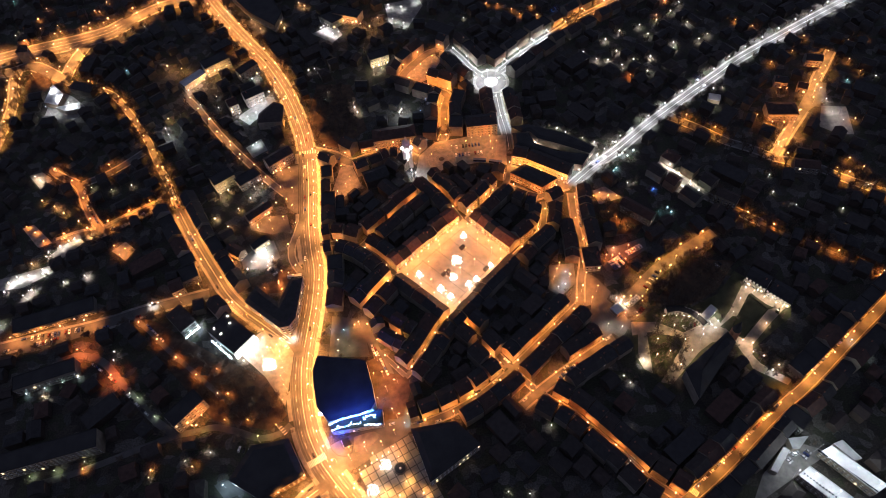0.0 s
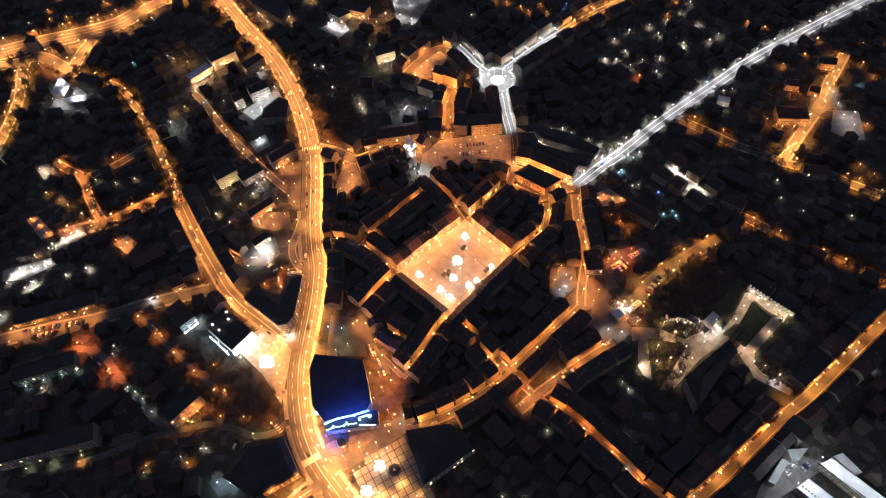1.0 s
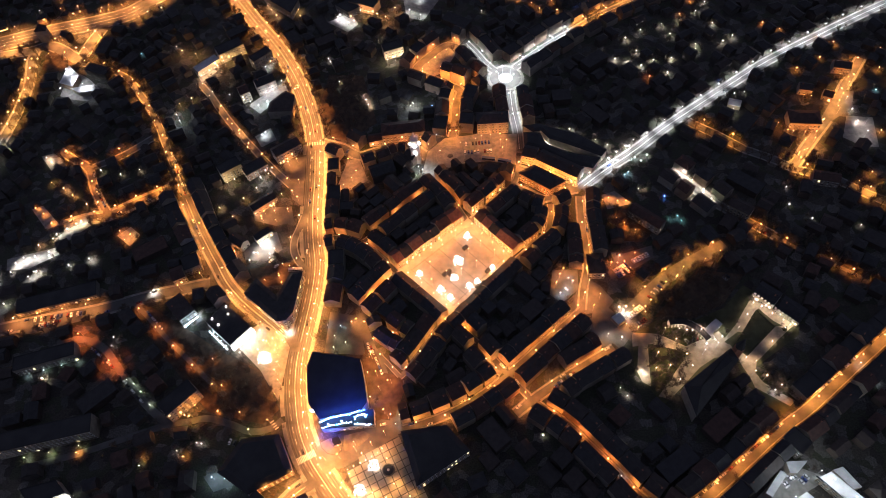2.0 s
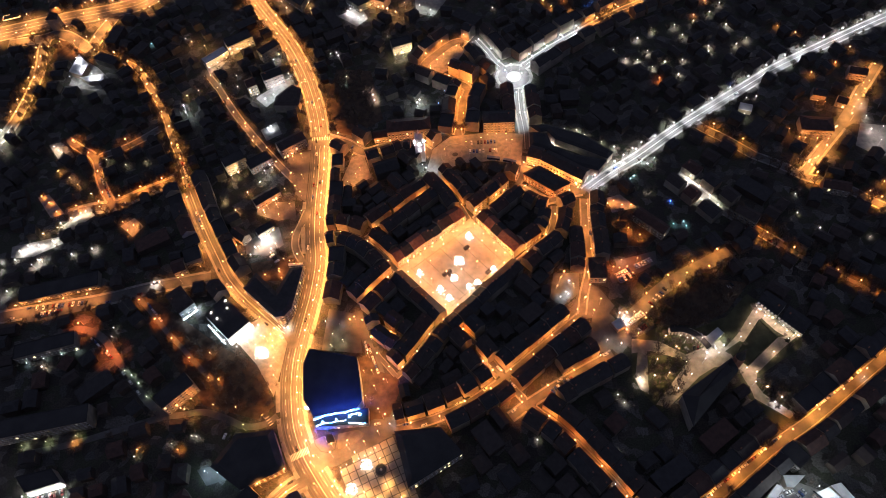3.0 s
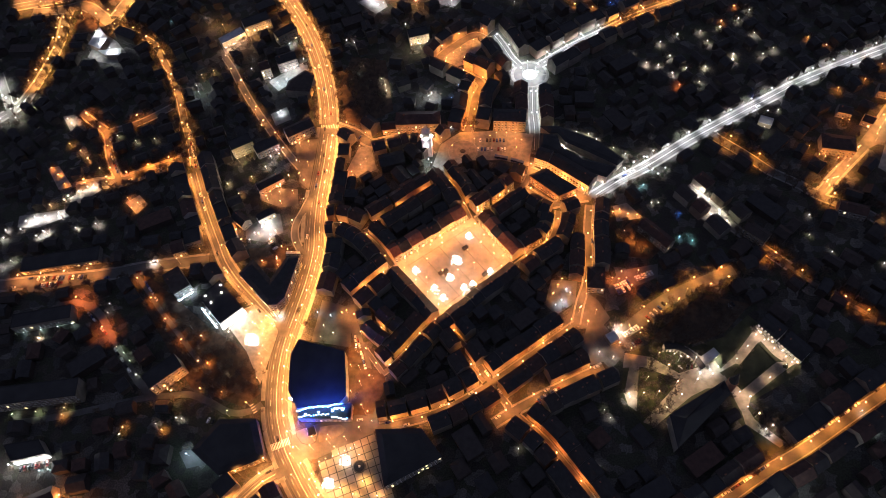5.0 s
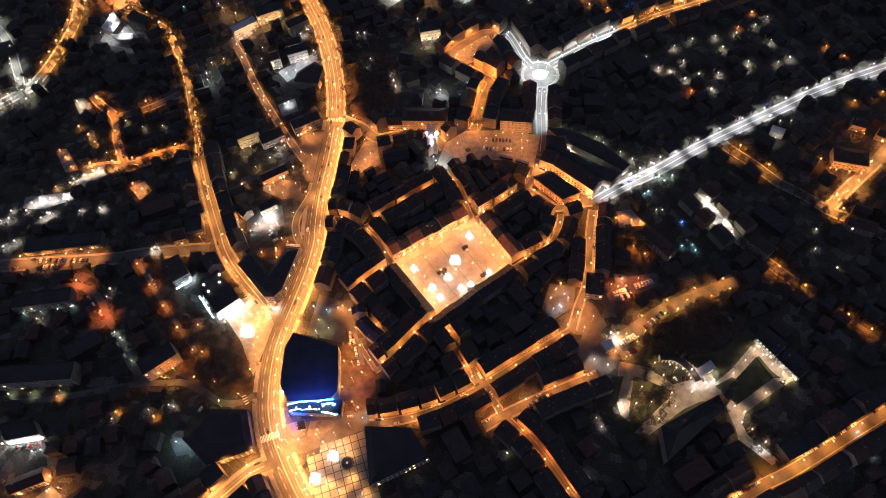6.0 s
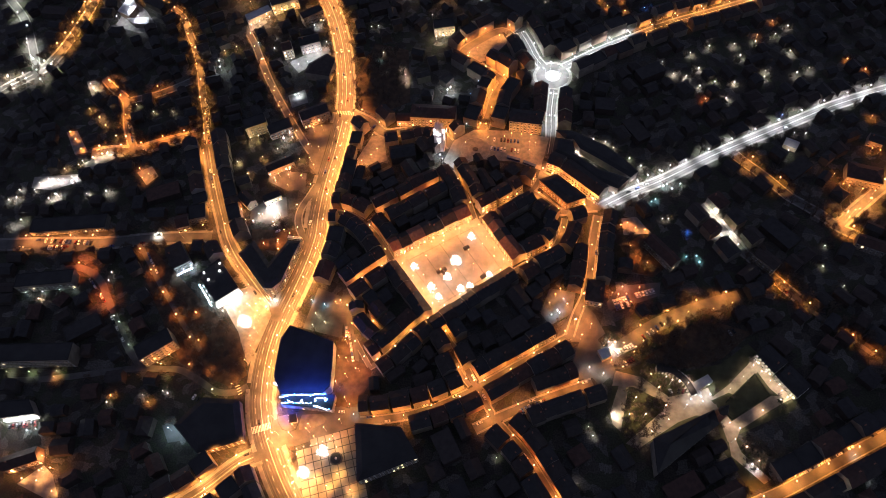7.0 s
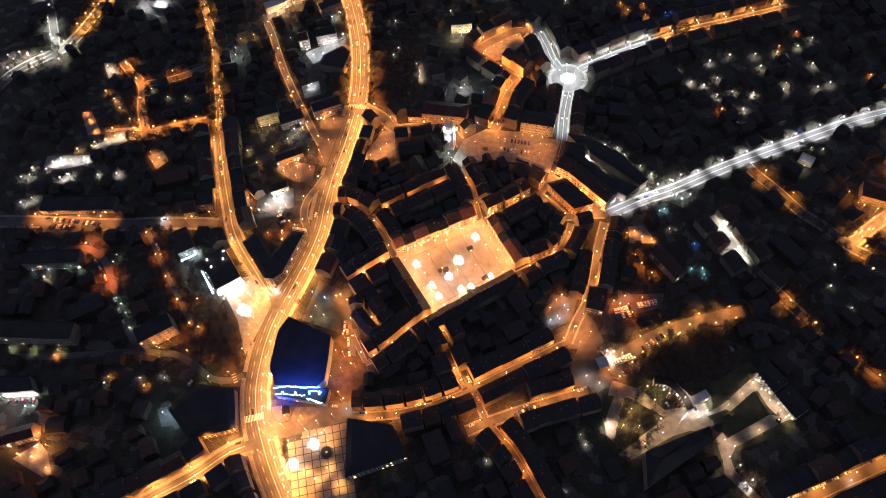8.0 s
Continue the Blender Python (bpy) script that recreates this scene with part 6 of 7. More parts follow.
# far north
front((-96.0, 643.7), (-68.4, 629.7), 14, 10, roof="flat", windows="all", name="factory_block", label="brick factory block with lit windows")
block([(-212.9, 694.6), (-175.8, 707.7), (-152.1, 654.4), (-158.5, 631.9), (-188.7, 660.1)], 9, "long_hall", "long dark hall beside the main road", 0, rows=1)
block([(-111.1, 642.1), (-96.1, 649.7), (-83.4, 635.9), (-95.9, 628.1)], 8, "factory_hall", "dark factory hall with a white-lit yard", 0, rows=1)
front((-55.2, 558.0), (-36.0, 563.9), 12, 11, roof="flat", windows="all", name="apartment_house", label="pale apartment house under warm lamps")
front((194.8, 230.1), (206.7, 239.4), 6, 4.5, roof="flat", windows="all", name="gate_house", label="pale stone gate house of the castle park", roof_mat=M_PALE)
block([(125.5, 250.0), (132.7, 254.3), (136.5, 247.2), (129.8, 243.4)], 4, "park_kiosk", "low kiosk with a pale roof in the forecourt", 0, roof_mat=M_PALE, windows=False)
front((-328.1, 162.4), (-258.9, 175.5), 14, 14, roof="flat", windows=True, name="long_apartment_block", label="long apartment block with dim window rows")
front((-351.9, 279.2), (-288.8, 294.0), 14, 6, roof="flat", windows=True, name="depot_hall", label="long dark depot hall along the street")
front((-335.2, 227.0), (-290.1, 238.8), 12, 10, roof="flat", windows=True, name="depot_block", label="long depot building with bluish lit windows")
front((-271.6, 92.5), (-249.7, 104.4), 10, 9, windows="all", name="brick_house", label="brick house in an orange-lit yard")

OLD = ("castle_gate dyers potters long_side wedge_north wedge_south curved rampart long cross barracks friars west_gate weavers lower tower_alley back_alley moat").split()
# market frontages first
for a, b in zip(MARKET, MARKET[1:] + MARKET[:1]):
    a, b = np.array(a), np.array(b)
    # Red tiles on the rows that look lit; other roofs stay night-dark.
    row(np.linspace(a, b, 30), -0.2, (8.5, 10.5), (8, 13), (11, 13), name="tenement_house", tiles=0.6 if a[1] + b[1] > 620 else 0.0)
for r in ROADS:
    if r["name"] in OLD:
        for s in (1, -1):
            row(r["line"], s * (r["half"] + r["setback"]), (9.0, 11.5), (9, 15), (10, 12), windows=True, name="tenement_house")
for r in ROADS:
    if r["urban"] and r["name"] not in OLD:
        far = r["name"].startswith(("east", "far", "white", "mill", "garden", "linden", "tanners"))
        for s in (1, -1):
            row(r["line"], s * (r["half"] + r["setback"]), (7, 10) if far else (8, 13), (11, 18), (10, 13), gap=4.0 if far else 0.5,
                roofs=("gable", "hip") if far else ("gable", "gable", "flat"), skip=0.25 if far else 0.1)

# yards and outer quarters filled with houses behind the fronts, coloured dark as if unlit
ALL_LINES = np.concatenate([r["line"][:-1] for r in ROADS])
ALL_DIRS = np.concatenate([np.diff(r["line"], axis=0) for r in ROADS])
OLD_TOWN = ccw([(-107.4, 448.2), (-67.6, 439.3), (-11.3, 441.1), (72.6, 445.8), (120.2, 383.9), (111.9, 267.1), (126.4, 230.0), (60.8, 190.5), (-34.6, 174.3), (-70.3, 267.0), (-105.4, 343.1)])
for k in range(8000):
    x, y = rng.uniform(-560, 560), rng.uniform(20, 900)
    if abs(x) > 230 + 0.55 * y:
        continue
    town = inside((x, y), OLD_TOWN)
    i = int(((ALL_LINES - (x, y)) ** 2).sum(1).argmin())
    u = ALL_DIRS[i] / np.linalg.norm(ALL_DIRS[i])
    if rng.random() < 0.5:
        u = np.array((-u[1], u[0]))
    big = k < 3000 if town else rng.random() < 0.15
    w, d = (rng.uniform(16, 30), rng.uniform(10, 14)) if big else (rng.uniform(8, 14), rng.uniform(7, 11))
    single = y < 340 and abs(x) < 330 and COUNT["back"] < 170
    got = try_house((x, y), u, w, d, rng.uniform(7.5, 10.5) if town else rng.uniform(5.5, 9), pad=0.1 if town else 1.5,
              roof="flat" if big and not town else rng.choice(("gable", "gable", "flat")) if town else rng.choice(("gable", "hip")), windows=False, yard=True, name="back_house" if single else "")
    COUNT["back"] += bool(got and single)
for k in range(4000):
    x, y = rng.uniform(-140, 220), rng.uniform(170, 470)
    if not inside((x, y), OLD_TOWN):
        continue
    i = int(((ALL_LINES - (x, y)) ** 2).sum(1).argmin())
    u = ALL_DIRS[i] / np.linalg.norm(ALL_DIRS[i])
    try_house((x, y), u, rng.uniform(7, 14), rng.uniform(6, 10), rng.uniform(6.5, 10), pad=0.05, roof=rng.choice(("gable", "flat")), windows=False, yard=True)
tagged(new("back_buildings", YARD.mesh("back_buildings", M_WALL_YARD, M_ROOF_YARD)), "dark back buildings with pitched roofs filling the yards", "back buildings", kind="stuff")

# ------------------------------------------------------------------ bare winter trees
def bare_tree(seed, height):
    r = random.Random(seed)
    wood, twigs = Build(), Build()

    def grow(p, d, length, rad, level):
        q = p + d * length
        (wood if level < 2 else twigs).tube(p, q, rad, max(rad * 0.62, 0.045), 5 if level < 2 else 3, caps=False)
        if level == 5:
            return
        for k in range(r.choice((3, 4)) if level < 3 else (2, 3)[level == 3]):
            side = Vector((r.uniform(-1, 1), r.uniform(-1, 1), r.uniform(-0.15, 0.75))).normalized()
            nd = (d * 0.55 + side * 0.8).normalized()
            start = p + d * length * r.uniform(0.55, 1.0)
            grow(start, nd, length * r.uniform(0.55, 0.8), max(rad * 0.58, 0.06), level + 1)
    grow(Vector((0, 0, -0.2)), Vector((r.uniform(-0.06, 0.06), r.uniform(-0.06, 0.06), 1)).normalized(), height * 0.36, height * 0.03, 0)
    root = new("tree")
    part("trunk", wood.mesh("trunk", M_BARK), root)
    part("crown", twigs.mesh("crown", M_BARK), root, None, "bare winter twigs")
    return tagged(root, "leafless winter tree with spreading bare branches", "tree", "bare trees")


TREES = [bare_tree(3, 9), bare_tree(5, 12), bare_tree(8, 14), bare_tree(12, 10)]
trees_used = [0]
far_wood = Build()


def tree(x, y, k=None):
    k = rng.randrange(4) if k is None else k
    m = pose(x, y, 0, 0, 0, rng.uniform(0, 360)) @ Matrix.Scale(rng.uniform(1.0, 1.5), 4)
    if trees_used[0] > 4 and (y > 345 or abs(x) > 300 or trees_used[0] >= 290):
        for o in TREES[k].children:
            M = np.array(m)
            v = np.empty(len(o.data.vertices) * 3)
            o.data.vertices.foreach_get("co", v)
            v = v.reshape(-1, 3) @ M[:3, :3].T + M[:3, 3]
            far_wood.add([tuple(p) for p in v], [tuple(f.vertices) for f in o.data.polygons])
        return
    if trees_used[0] < 4:
        t = TREES[trees_used[0]]
        t.matrix_basis = m
    else:
        t = copy_thing(TREES[k], m)
        t.scale = m.to_scale()
    trees_used[0] += 1


def grove(poly, n, gap=5.0):
    poly = ccw(poly)
    xs, ys = [p[0] for p in poly], [p[1] for p in poly]
    got = []
    for _ in range(n * 30):
        p = (rng.uniform(min(xs), max(xs)), rng.uniform(min(ys), max(ys)))
        if len(got) >= n:
            break
        if inside(p, poly) and all(math.dist(p, q) > gap for q in got) and not near_road([p], None, 0.6)[0] and not clash(np.array(p), np.array((1.0, 0.0)), 1.0, 1.0):
            got.append(p)
            tree(*p)


grove([(147.7, 227.6), (178.4, 244.0), (185.8, 223.4), (173.0, 201.1), (152.7, 180.8), (146.1, 204.0)], 26, 5)
grove([(151.8, 262.5), (191.2, 307.2), (234.4, 316.5), (236.8, 301.7), (195.0, 278.8), (158.1, 251.4)], 22, 5)
grove([(-209.6, 252.2), (-167.4, 230.8), (-131.0, 206.2), (-128.2, 190.4), (-142.4, 183.2), (-172.5, 192.8), (-205.9, 223.2)], 30, 7)
grove([(-453.5, 591.3), (-424.3, 595.9), (-405.4, 534.2), (-401.4, 465.3), (-418.5, 467.5)], 14, 7)
grove([(-301.4, 388.5), (-253.7, 411.8), (-248.8, 403.2), (-292.0, 379.2)], 9, 6)
grove([(255.3, 344.2), (277.1, 329.2), (269.8, 315.2), (244.9, 327.2)], 8, 6)
grove([(292.7, 312.3), (315.5, 297.9), (306.8, 287.6), (283.0, 299.0)], 7, 6)
grove([(323.0, 394.4), (343.6, 381.5), (333.9, 369.4), (313.3, 382.1)], 6, 6)
grove([(229.3, 204.3), (248.6, 193.0), (248.6, 181.7), (231.8, 181.3), (222.2, 195.8)], 14, 4.5)
grove([(143.3, 349.0), (170.4, 348.7), (170.1, 327.4), (155.6, 317.4), (141.2, 328.0)], 8, 6)
grove([(-118.2, 526.5), (-89.4, 539.0), (-67.0, 479.8), (-94.6, 461.1)], 12, 8)
grove([(152.2, 620.6), (178.2, 626.4), (176.7, 588.1), (152.3, 587.2)], 6, 7)
grove([(160.0, 247.0), (200.0, 287.0), (228.0, 280.0), (212.0, 257.0), (190.0, 246.0)], 26, 5)
grove([(162.7, 110.9), (207.1, 145.5), (211.5, 141.0), (169.6, 108.3)], 8, 8)
grove([(-188.5, 615.6), (-157.8, 620.4), (-153.5, 596.5), (-174.7, 595.1)], 6, 6)
grove([(3.5, 458.9), (20.3, 464.1), (19.7, 445.7), (7.7, 443.7)], 4, 5)


def street_trees(name, spacing, sides, first=0.0, last=1.0, off=3.0):
    """Trees along a street, behind its pavement."""
    r = next(q for q in ROADS if q["name"] == name)
    for p, d in along(r["line"], spacing, first, last):
        for s in sides:
            q = p + np.array((-d[1], d[0])) * s * (r["half"] + off + rng.uniform(-1, 1)) + d * rng.uniform(-2, 2)
            if not near_road([q], None, 0.5)[0] and not clash(q, np.array((1.0, 0.0)), 0.6, 0.6):
                tree(*q)


street_trees("main_upper", 13, (1, -1), 0.05, 1.0, 2.0)
street_trees("southeast", 17, (1, -1), 0.05, 0.8, 1.5)
street_trees("white", 22, (1,), 0.1, 0.9, 1.5)
street_trees("west_avenue", 14, (1, -1), 0.1, 0.95, 2.0)
street_trees("west_avenue_upper", 9, (1, -1), 0.0, 1.0, 0.5)
street_trees("east", 8, (1, -1), 0.1, 1.0, 1.0)
street_trees("east_lane", 9, (1, -1), 0.0, 1.0, 1.0)
street_trees("east_upper", 9, (1, -1), 0.1, 1.0, 0.8)
street_trees("east_park", 9, (1, -1), 0.0, 1.0, 0.8)
street_trees("fork_upper", 9, (1, -1), 0.0, 1.0, 1.0)
street_trees("linden", 6, (1, -1), 0.25, 1.0, 1.0)
street_trees("mill", 9, (1, -1), 0.1, 1.0, 1.0)
street_trees("depot", 12, (-1,), 0.3, 1.0, 4.0)

# ------------------------------------------------------------------ cars
def car_model(name, colour, label, tall=0.0):
    root = new("car")
    paint = plain(name, colour, 0.3, 0.2)
    b = Build()
    prof = [(-2.2, 0.35), (-2.2, 0.8), (-2.0, 0.95), (1.1, 0.97), (2.0, 0.85), (2.2, 0.65), (2.2, 0.35)]
    n = len(prof)
    v = [(x, -0.86, z) for x, z in prof] + [(x, 0.86, z) for x, z in prof]
    b.add(v, [(i, (i + 1) % n, n + (i + 1) % n, n + i) for i in range(n)] + [tuple(range(n - 1, -1, -1)), tuple(range(n, 2 * n))])
    b.box(-1.8, -0.8, 0.05, 1.8, 0.8, 0.352, 1)
    b.box(-1.48, -0.62, 1.45 + tall, 0.38, 0.62, 1.51 + tall)
    part("body", b.mesh("body", paint, M_RUBBER), root)
    zt = 1.46 + tall
    lo = [(-1.95, -0.78), (1.05, -0.78), (1.05, 0.78), (-1.95, 0.78)]
    hi = [(-1.45, -0.6), (0.35, -0.6), (0.35, 0.6), (-1.45, 0.6)]
    c = Build().add([(x, y, 0.94) for x, y in lo] + [(x, y, zt) for x, y in hi], [(0, 1, 5, 4), (1, 2, 6, 5), (2, 3, 7, 6), (3, 0, 4, 7)])
    part("cabin_glass", c.mesh("cabin_glass", M_GLASS), root, None, "dark car windows")
    return tagged(root, label, "car", "parked cars")


CARS = [car_model("white_paint", (0.75, 0.75, 0.74), "white hatchback car parked at the kerb"),
        car_model("silver_paint", (0.45, 0.46, 0.48), "silver hatchback car parked at the kerb"),
        car_model("black_paint", (0.02, 0.02, 0.022), "black car parked at the kerb", 0.05),
        car_model("red_paint", (0.12, 0.015, 0.015), "dark red car parked at the kerb"),
        car_model("blue_paint", (0.03, 0.06, 0.2), "dark blue car parked at the kerb", 0.1)]
cars_used = [False] * 5


def car(x, y, turn, k=None, z=0.05):
    k = rng.choice((0, 0, 1, 1, 2, 2, 3, 4)) if k is None else k
    m = pose(x, y, z, 0, 0, turn)
    if not cars_used[k]:
        cars_used[k] = True
        CARS[k].matrix_basis = m
        return
    copy_thing(CARS[k], m)


def car_row(a, b, n, across=False, kinds=None, z=0.07, miss=0.12):
    a, b = np.array(a), np.array(b)
    d = math.degrees(math.atan2(*(b - a)[::-1]))
    for i in range(n):
        if rng.random() < miss:
            continue
        p = a + (b - a) * (i + 0.5) / n
        car(p[0] + rng.uniform(-0.2, 0.2), p[1] + rng.uniform(-0.2, 0.2), d + (90 if across else 0) + (180 if rng.random() < 0.4 else 0) + rng.uniform(-2, 2),
            None if kinds is None else rng.choice(kinds), z)


car_row((154.0, 111.0), (230.2, 163.1), 26, miss=0.15)
car_row((262.2, 184.7), (322.6, 227.7), 15, miss=0.4)
car_row((139.2, 251.0), (151.2, 259.9), 7, True, miss=0, kinds=(0, 0, 1))
car_row((145.7, 244.7), (152.1, 249.0), 4, True, miss=0, kinds=(3, 3, 1))
car_row((157.2, 266.0), (172.6, 281.4), 5, True)
car(187.2, 230.4, 75, 3)
car(184.3, 230.0, 78, 2)
car(179.1, 228.6, 120, 1)
car_row((219.1, 280.0), (224.0, 283.5), 2, True, miss=0, kinds=(1, 2))
car_row((134.8, 292.5), (146.5, 298.4), 6, True, miss=0)
car_row((136.6, 287.9), (149.2, 294.1), 6, True, miss=0)
car_row((150.8, 300.7), (165.2, 307.5), 6, True)
car_row((-339.2, 276.4), (-296.3, 280.4), 16, True, miss=0.2)
car_row((-335.2, 269.9), (-317.7, 273.0), 8, True, miss=0.3)
car_row((-286.5, 250.8), (-258.0, 227.8), 9, miss=0.3)
car_row((-256.0, 223.9), (-231.9, 201.1), 9, miss=0.3)
car_row((-248.1, 281.7), (-229.0, 261.8), 7, miss=0.3)
car_row((-61.8, 240.9), (-49.7, 211.2), 9, miss=0.2)
car_row((-64.0, 243.6), (-61.1, 233.6), 3)
car_row((19.6, 427.1), (46.2, 427.8), 9, True, miss=0.2)
car_row((17.9, 437.2), (44.7, 438.0), 9, True, miss=0.3)
car_row((119.9, 350.7), (117.6, 304.6), 10, miss=0.4)
car_row((76.9, 235.4), (92.4, 247.6), 6, miss=0.3)
car_row((76.6, 196.9), (96.0, 209.5), 8, True, miss=0.2)
car_row((-151.4, 325.2), (-141.2, 313.8), 4, True)
car_row((-321.4, 410.4), (-302.8, 382.4), 9, miss=0.2)
car_row((-260.0, 454.0), (-234.3, 396.2), 11, miss=0.35)
car_row((-225.2, 372.9), (-211.0, 346.9), 7, miss=0.35)
car_row((-93.0, 263.4), (-77.2, 260.1), 4, True, miss=0.4)
car_row((-110.7, 447.2), (-86.4, 436.8), 6, True, miss=0.3)
car_row((-161.9, 168.4), (-151.5, 165.3), 3, True)
car_row((222.9, 125.6), (229.3, 128.1), 3, True, miss=0, kinds=(0, 1))
car_row((219.0, 121.3), (222.8, 123.2), 2, True, miss=0, kinds=(0, 1))
car_row((230.3, 122.5), (236.8, 127.3), 3, True)
car_row((-131.6, 500.3), (-117.6, 407.8), 6, miss=0.5)
car_row((-120.0, 401.5), (-117.5, 321.2), 6, miss=0.5)
car_row((3.7, 186.8), (30.8, 202.6), 8, miss=0.5)
car_row((-289.0, 123.5), (-268.5, 129.8), 8, True, miss=0, kinds=(3, 3, 4, 2, 2))
# bare shrubs in gardens and along the streets
def shrub(seed):
    r = random.Random(seed)
    b = Build()
    for k in range(7):
        a = r.uniform(0, 6.28)
        d = Vector((math.cos(a) * r.uniform(0.2, 0.6), math.sin(a) * r.uniform(0.2, 0.6), 1)).normalized()
        top = d * r.uniform(1.6, 2.6)
        b.tube((0, 0, -0.1), top, 0.07, 0.05, 3, caps=False)
        for j in range(6):
            p = d * r.uniform(0.8, 2.4)
            e = Vector((r.uniform(-1, 1), r.uniform(-1, 1), r.uniform(-0.1, 0.8)))
            b.tube(p, p + e * r.uniform(0.7, 1.5), 0.05, 0.035, 3, caps=False)
    return np.array([tuple(v) for v in b.v]), b.f


SHRUBS = [shrub(k) for k in range(5)]
hedge = Build()


def add_shrub(x, y, size):
    if near_road([(x, y)], None, 0.8)[0] or clash(np.array((x, y)), np.array((1.0, 0.0)), 0.8, 0.8):
        return
    if any(abs(m[0] - x) + abs(m[1] - y) < 110 and inside((x, y), o) for m, o in PAVED):
        return
    v, f = SHRUBS[rng.randrange(5)]
    a = rng.uniform(0, 6.28)
    c, s = math.cos(a) * size, math.sin(a) * size
    w = np.stack([v[:, 0] * c - v[:, 1] * s + x, v[:, 0] * s + v[:, 1] * c + y, v[:, 2] * size], 1)
    hedge.add([tuple(p) for p in w], f)


for name in "linden garden mill east east_lane east_upper east_park east_rise southeast alley_park red green north_court court moat park_side west_avenue northwest northwest_ramp northwest_low top depot fork_upper far_north tanners white main_upper main".split():
    r = next(q for q in ROADS if q["name"] == name)
    for p, d in along(r["line"], 5.0):
        for side in (-1, 1):
            if rng.random() < 0.5:
                q = p + np.array((-d[1], d[0])) * side * (r["half"] + rng.uniform(0.6, 5.0))
                add_shrub(q[0], q[1], rng.uniform(0.9, 2.8))
for x, y, r0 in DISCS:
    for k in range(4):
        a = rng.uniform(0, 6.28)
        q = rng.uniform(2.5, 8.0)
        add_shrub(x + q * math.cos(a), y + q * math.sin(a), rng.uniform(0.6, 2.2))
tagged(new("shrubs", hedge.mesh("shrubs", M_BARK)), "leafless shrubs and saplings in gardens and yards", "shrubs", kind="stuff")


# cars on the move and at the kerbs, keeping to their lanes
def lane_cars(name, spacing, offset, chance):
    r = next(q for q in ROADS if q["name"] == name)
    for p, d in along(r["line"], spacing):
        if rng.random() > chance:
            continue
        side = rng.choice((-1, 1))
        q = p + np.array((-d[1], d[0])) * side * offset
        if near_road([q], r, 0.5)[0] or abs(q[0]) > 420:
            continue
        car(q[0], q[1], math.degrees(math.atan2(d[1], d[0])) + (0 if side < 0 else 180), z=0.08)


for name, spacing, offset, chance in (("main", 34, 2.1, 0.6), ("main_upper", 30, 2.0, 0.7), ("fork", 16, 3.6, 0.4), ("fork_upper", 13, 2.4, 0.5), ("long", 12, 2.0, 0.5), ("linden", 14, 2.6, 0.45), ("depot", 13, 3.6, 0.4), ("barracks", 10, 2.4, 0.6),
                                      ("cross", 16, 1.5, 0.4), ("east", 18, 2.7, 0.4), ("white", 40, 2.5, 0.4), ("mill", 14, 2.2, 0.4), ("southwest", 18, 3.5, 0.4), ("wedge_north", 12, 2.2, 0.5)):
    lane_cars(name, spacing, offset, chance)
car_row((137.7, 395.0), (158.9, 409.3), 3, miss=0.2)
car_row((-51.1, 175.2), (-47.7, 175.7), 1, miss=0, kinds=(0,))


# ------------------------------------------------------------------ light decorations
BULB = glow("white_bulbs", (1.0, 0.9, 0.78), 16.0)
BULB_CYAN = glow("cyan_tubes", (0.3, 0.75, 1.0), 14.0)
LIT_WHITE = glow("lit_white_panel", (0.9, 0.95, 1.0), 6.0)


def light(parent, x, y, z, colour, power, size=0.4, kind="POINT"):
    d = bpy.data.lights.new("bulb_light", kind)
    d.energy, d.color, d.shadow_soft_size = power, colour, size
    return part("bulb_light", d, parent, pose(x, y, z))


def light_tree(x, y, h, power, seed):
    """Mast with boughs strung with white bulbs."""
    r = random.Random(seed)
    root = new("light_tree")
    root.location = (x, y, 0.1)
    mast, bulbs = Build().tube((0, 0, 0), (0, 0, h), 0.12, 0.04, 8), Build()
    for k in range(26):
        z = h * (0.15 + 0.85 * k / 25)
        a = k * 2.4
        R = (h - z) * 0.42 + 0.25
        end = (R * math.cos(a), R * math.sin(a), z - 0.3)
        mast.tube((0, 0, z), end, 0.03, 0.02, 4)
        for j in range(3):
            t = (j + 1) / 3
            bulbs.ball((end[0] * t, end[1] * t, z - 0.3 * t), 0.17 + 0.08 * r.random(), 0, 6, 4)
    part("mast", mast.mesh("mast", M_DARKMETAL), root)
    tagged(part("bulb_string", bulbs.mesh("bulb_string", BULB), root, None, "glowing white bulbs"), kind="stuff")
    light(root, 0, 0, h + 1.0, (1.0, 0.7, 0.4), power, 0.8)
    return tagged(root, "tall tree-shaped decoration strung with white bulbs", "light decoration", "square decorations")


def light_globe(x, y, rad, power, z=0.1):
    root = new("light_globe")
    root.location = (x, y, z)
    ring, bulbs = Build(), Build()
    for j in range(9):
        a = math.pi * j / 9
        for k in range(16):
            q0, q1 = 2 * math.pi * k / 16, 2 * math.pi * (k + 1) / 16
            p = [(rad * math.cos(q) * math.cos(a), rad * math.cos(q) * math.sin(a), rad + rad * math.sin(q)) for q in (q0, q1)]
            ring.tube(p[0], p[1], 0.04, 0.04, 4, caps=False)
            if k % 2 == j % 2:
                jit = 0.75 + 0.75 * ((j * 7 + k * 5) % 11) / 11
                bulbs.ball((p[0][0] * jit, p[0][1] * jit, rad + (p[0][2] - rad) * jit), 0.24, 0, 6, 4)
    part("hoop_frame", ring.mesh("hoop_frame", M_DARKMETAL), root)
    tagged(part("bulb_string", bulbs.mesh("bulb_string", BULB), root, None, "glowing white bulbs"), kind="stuff")
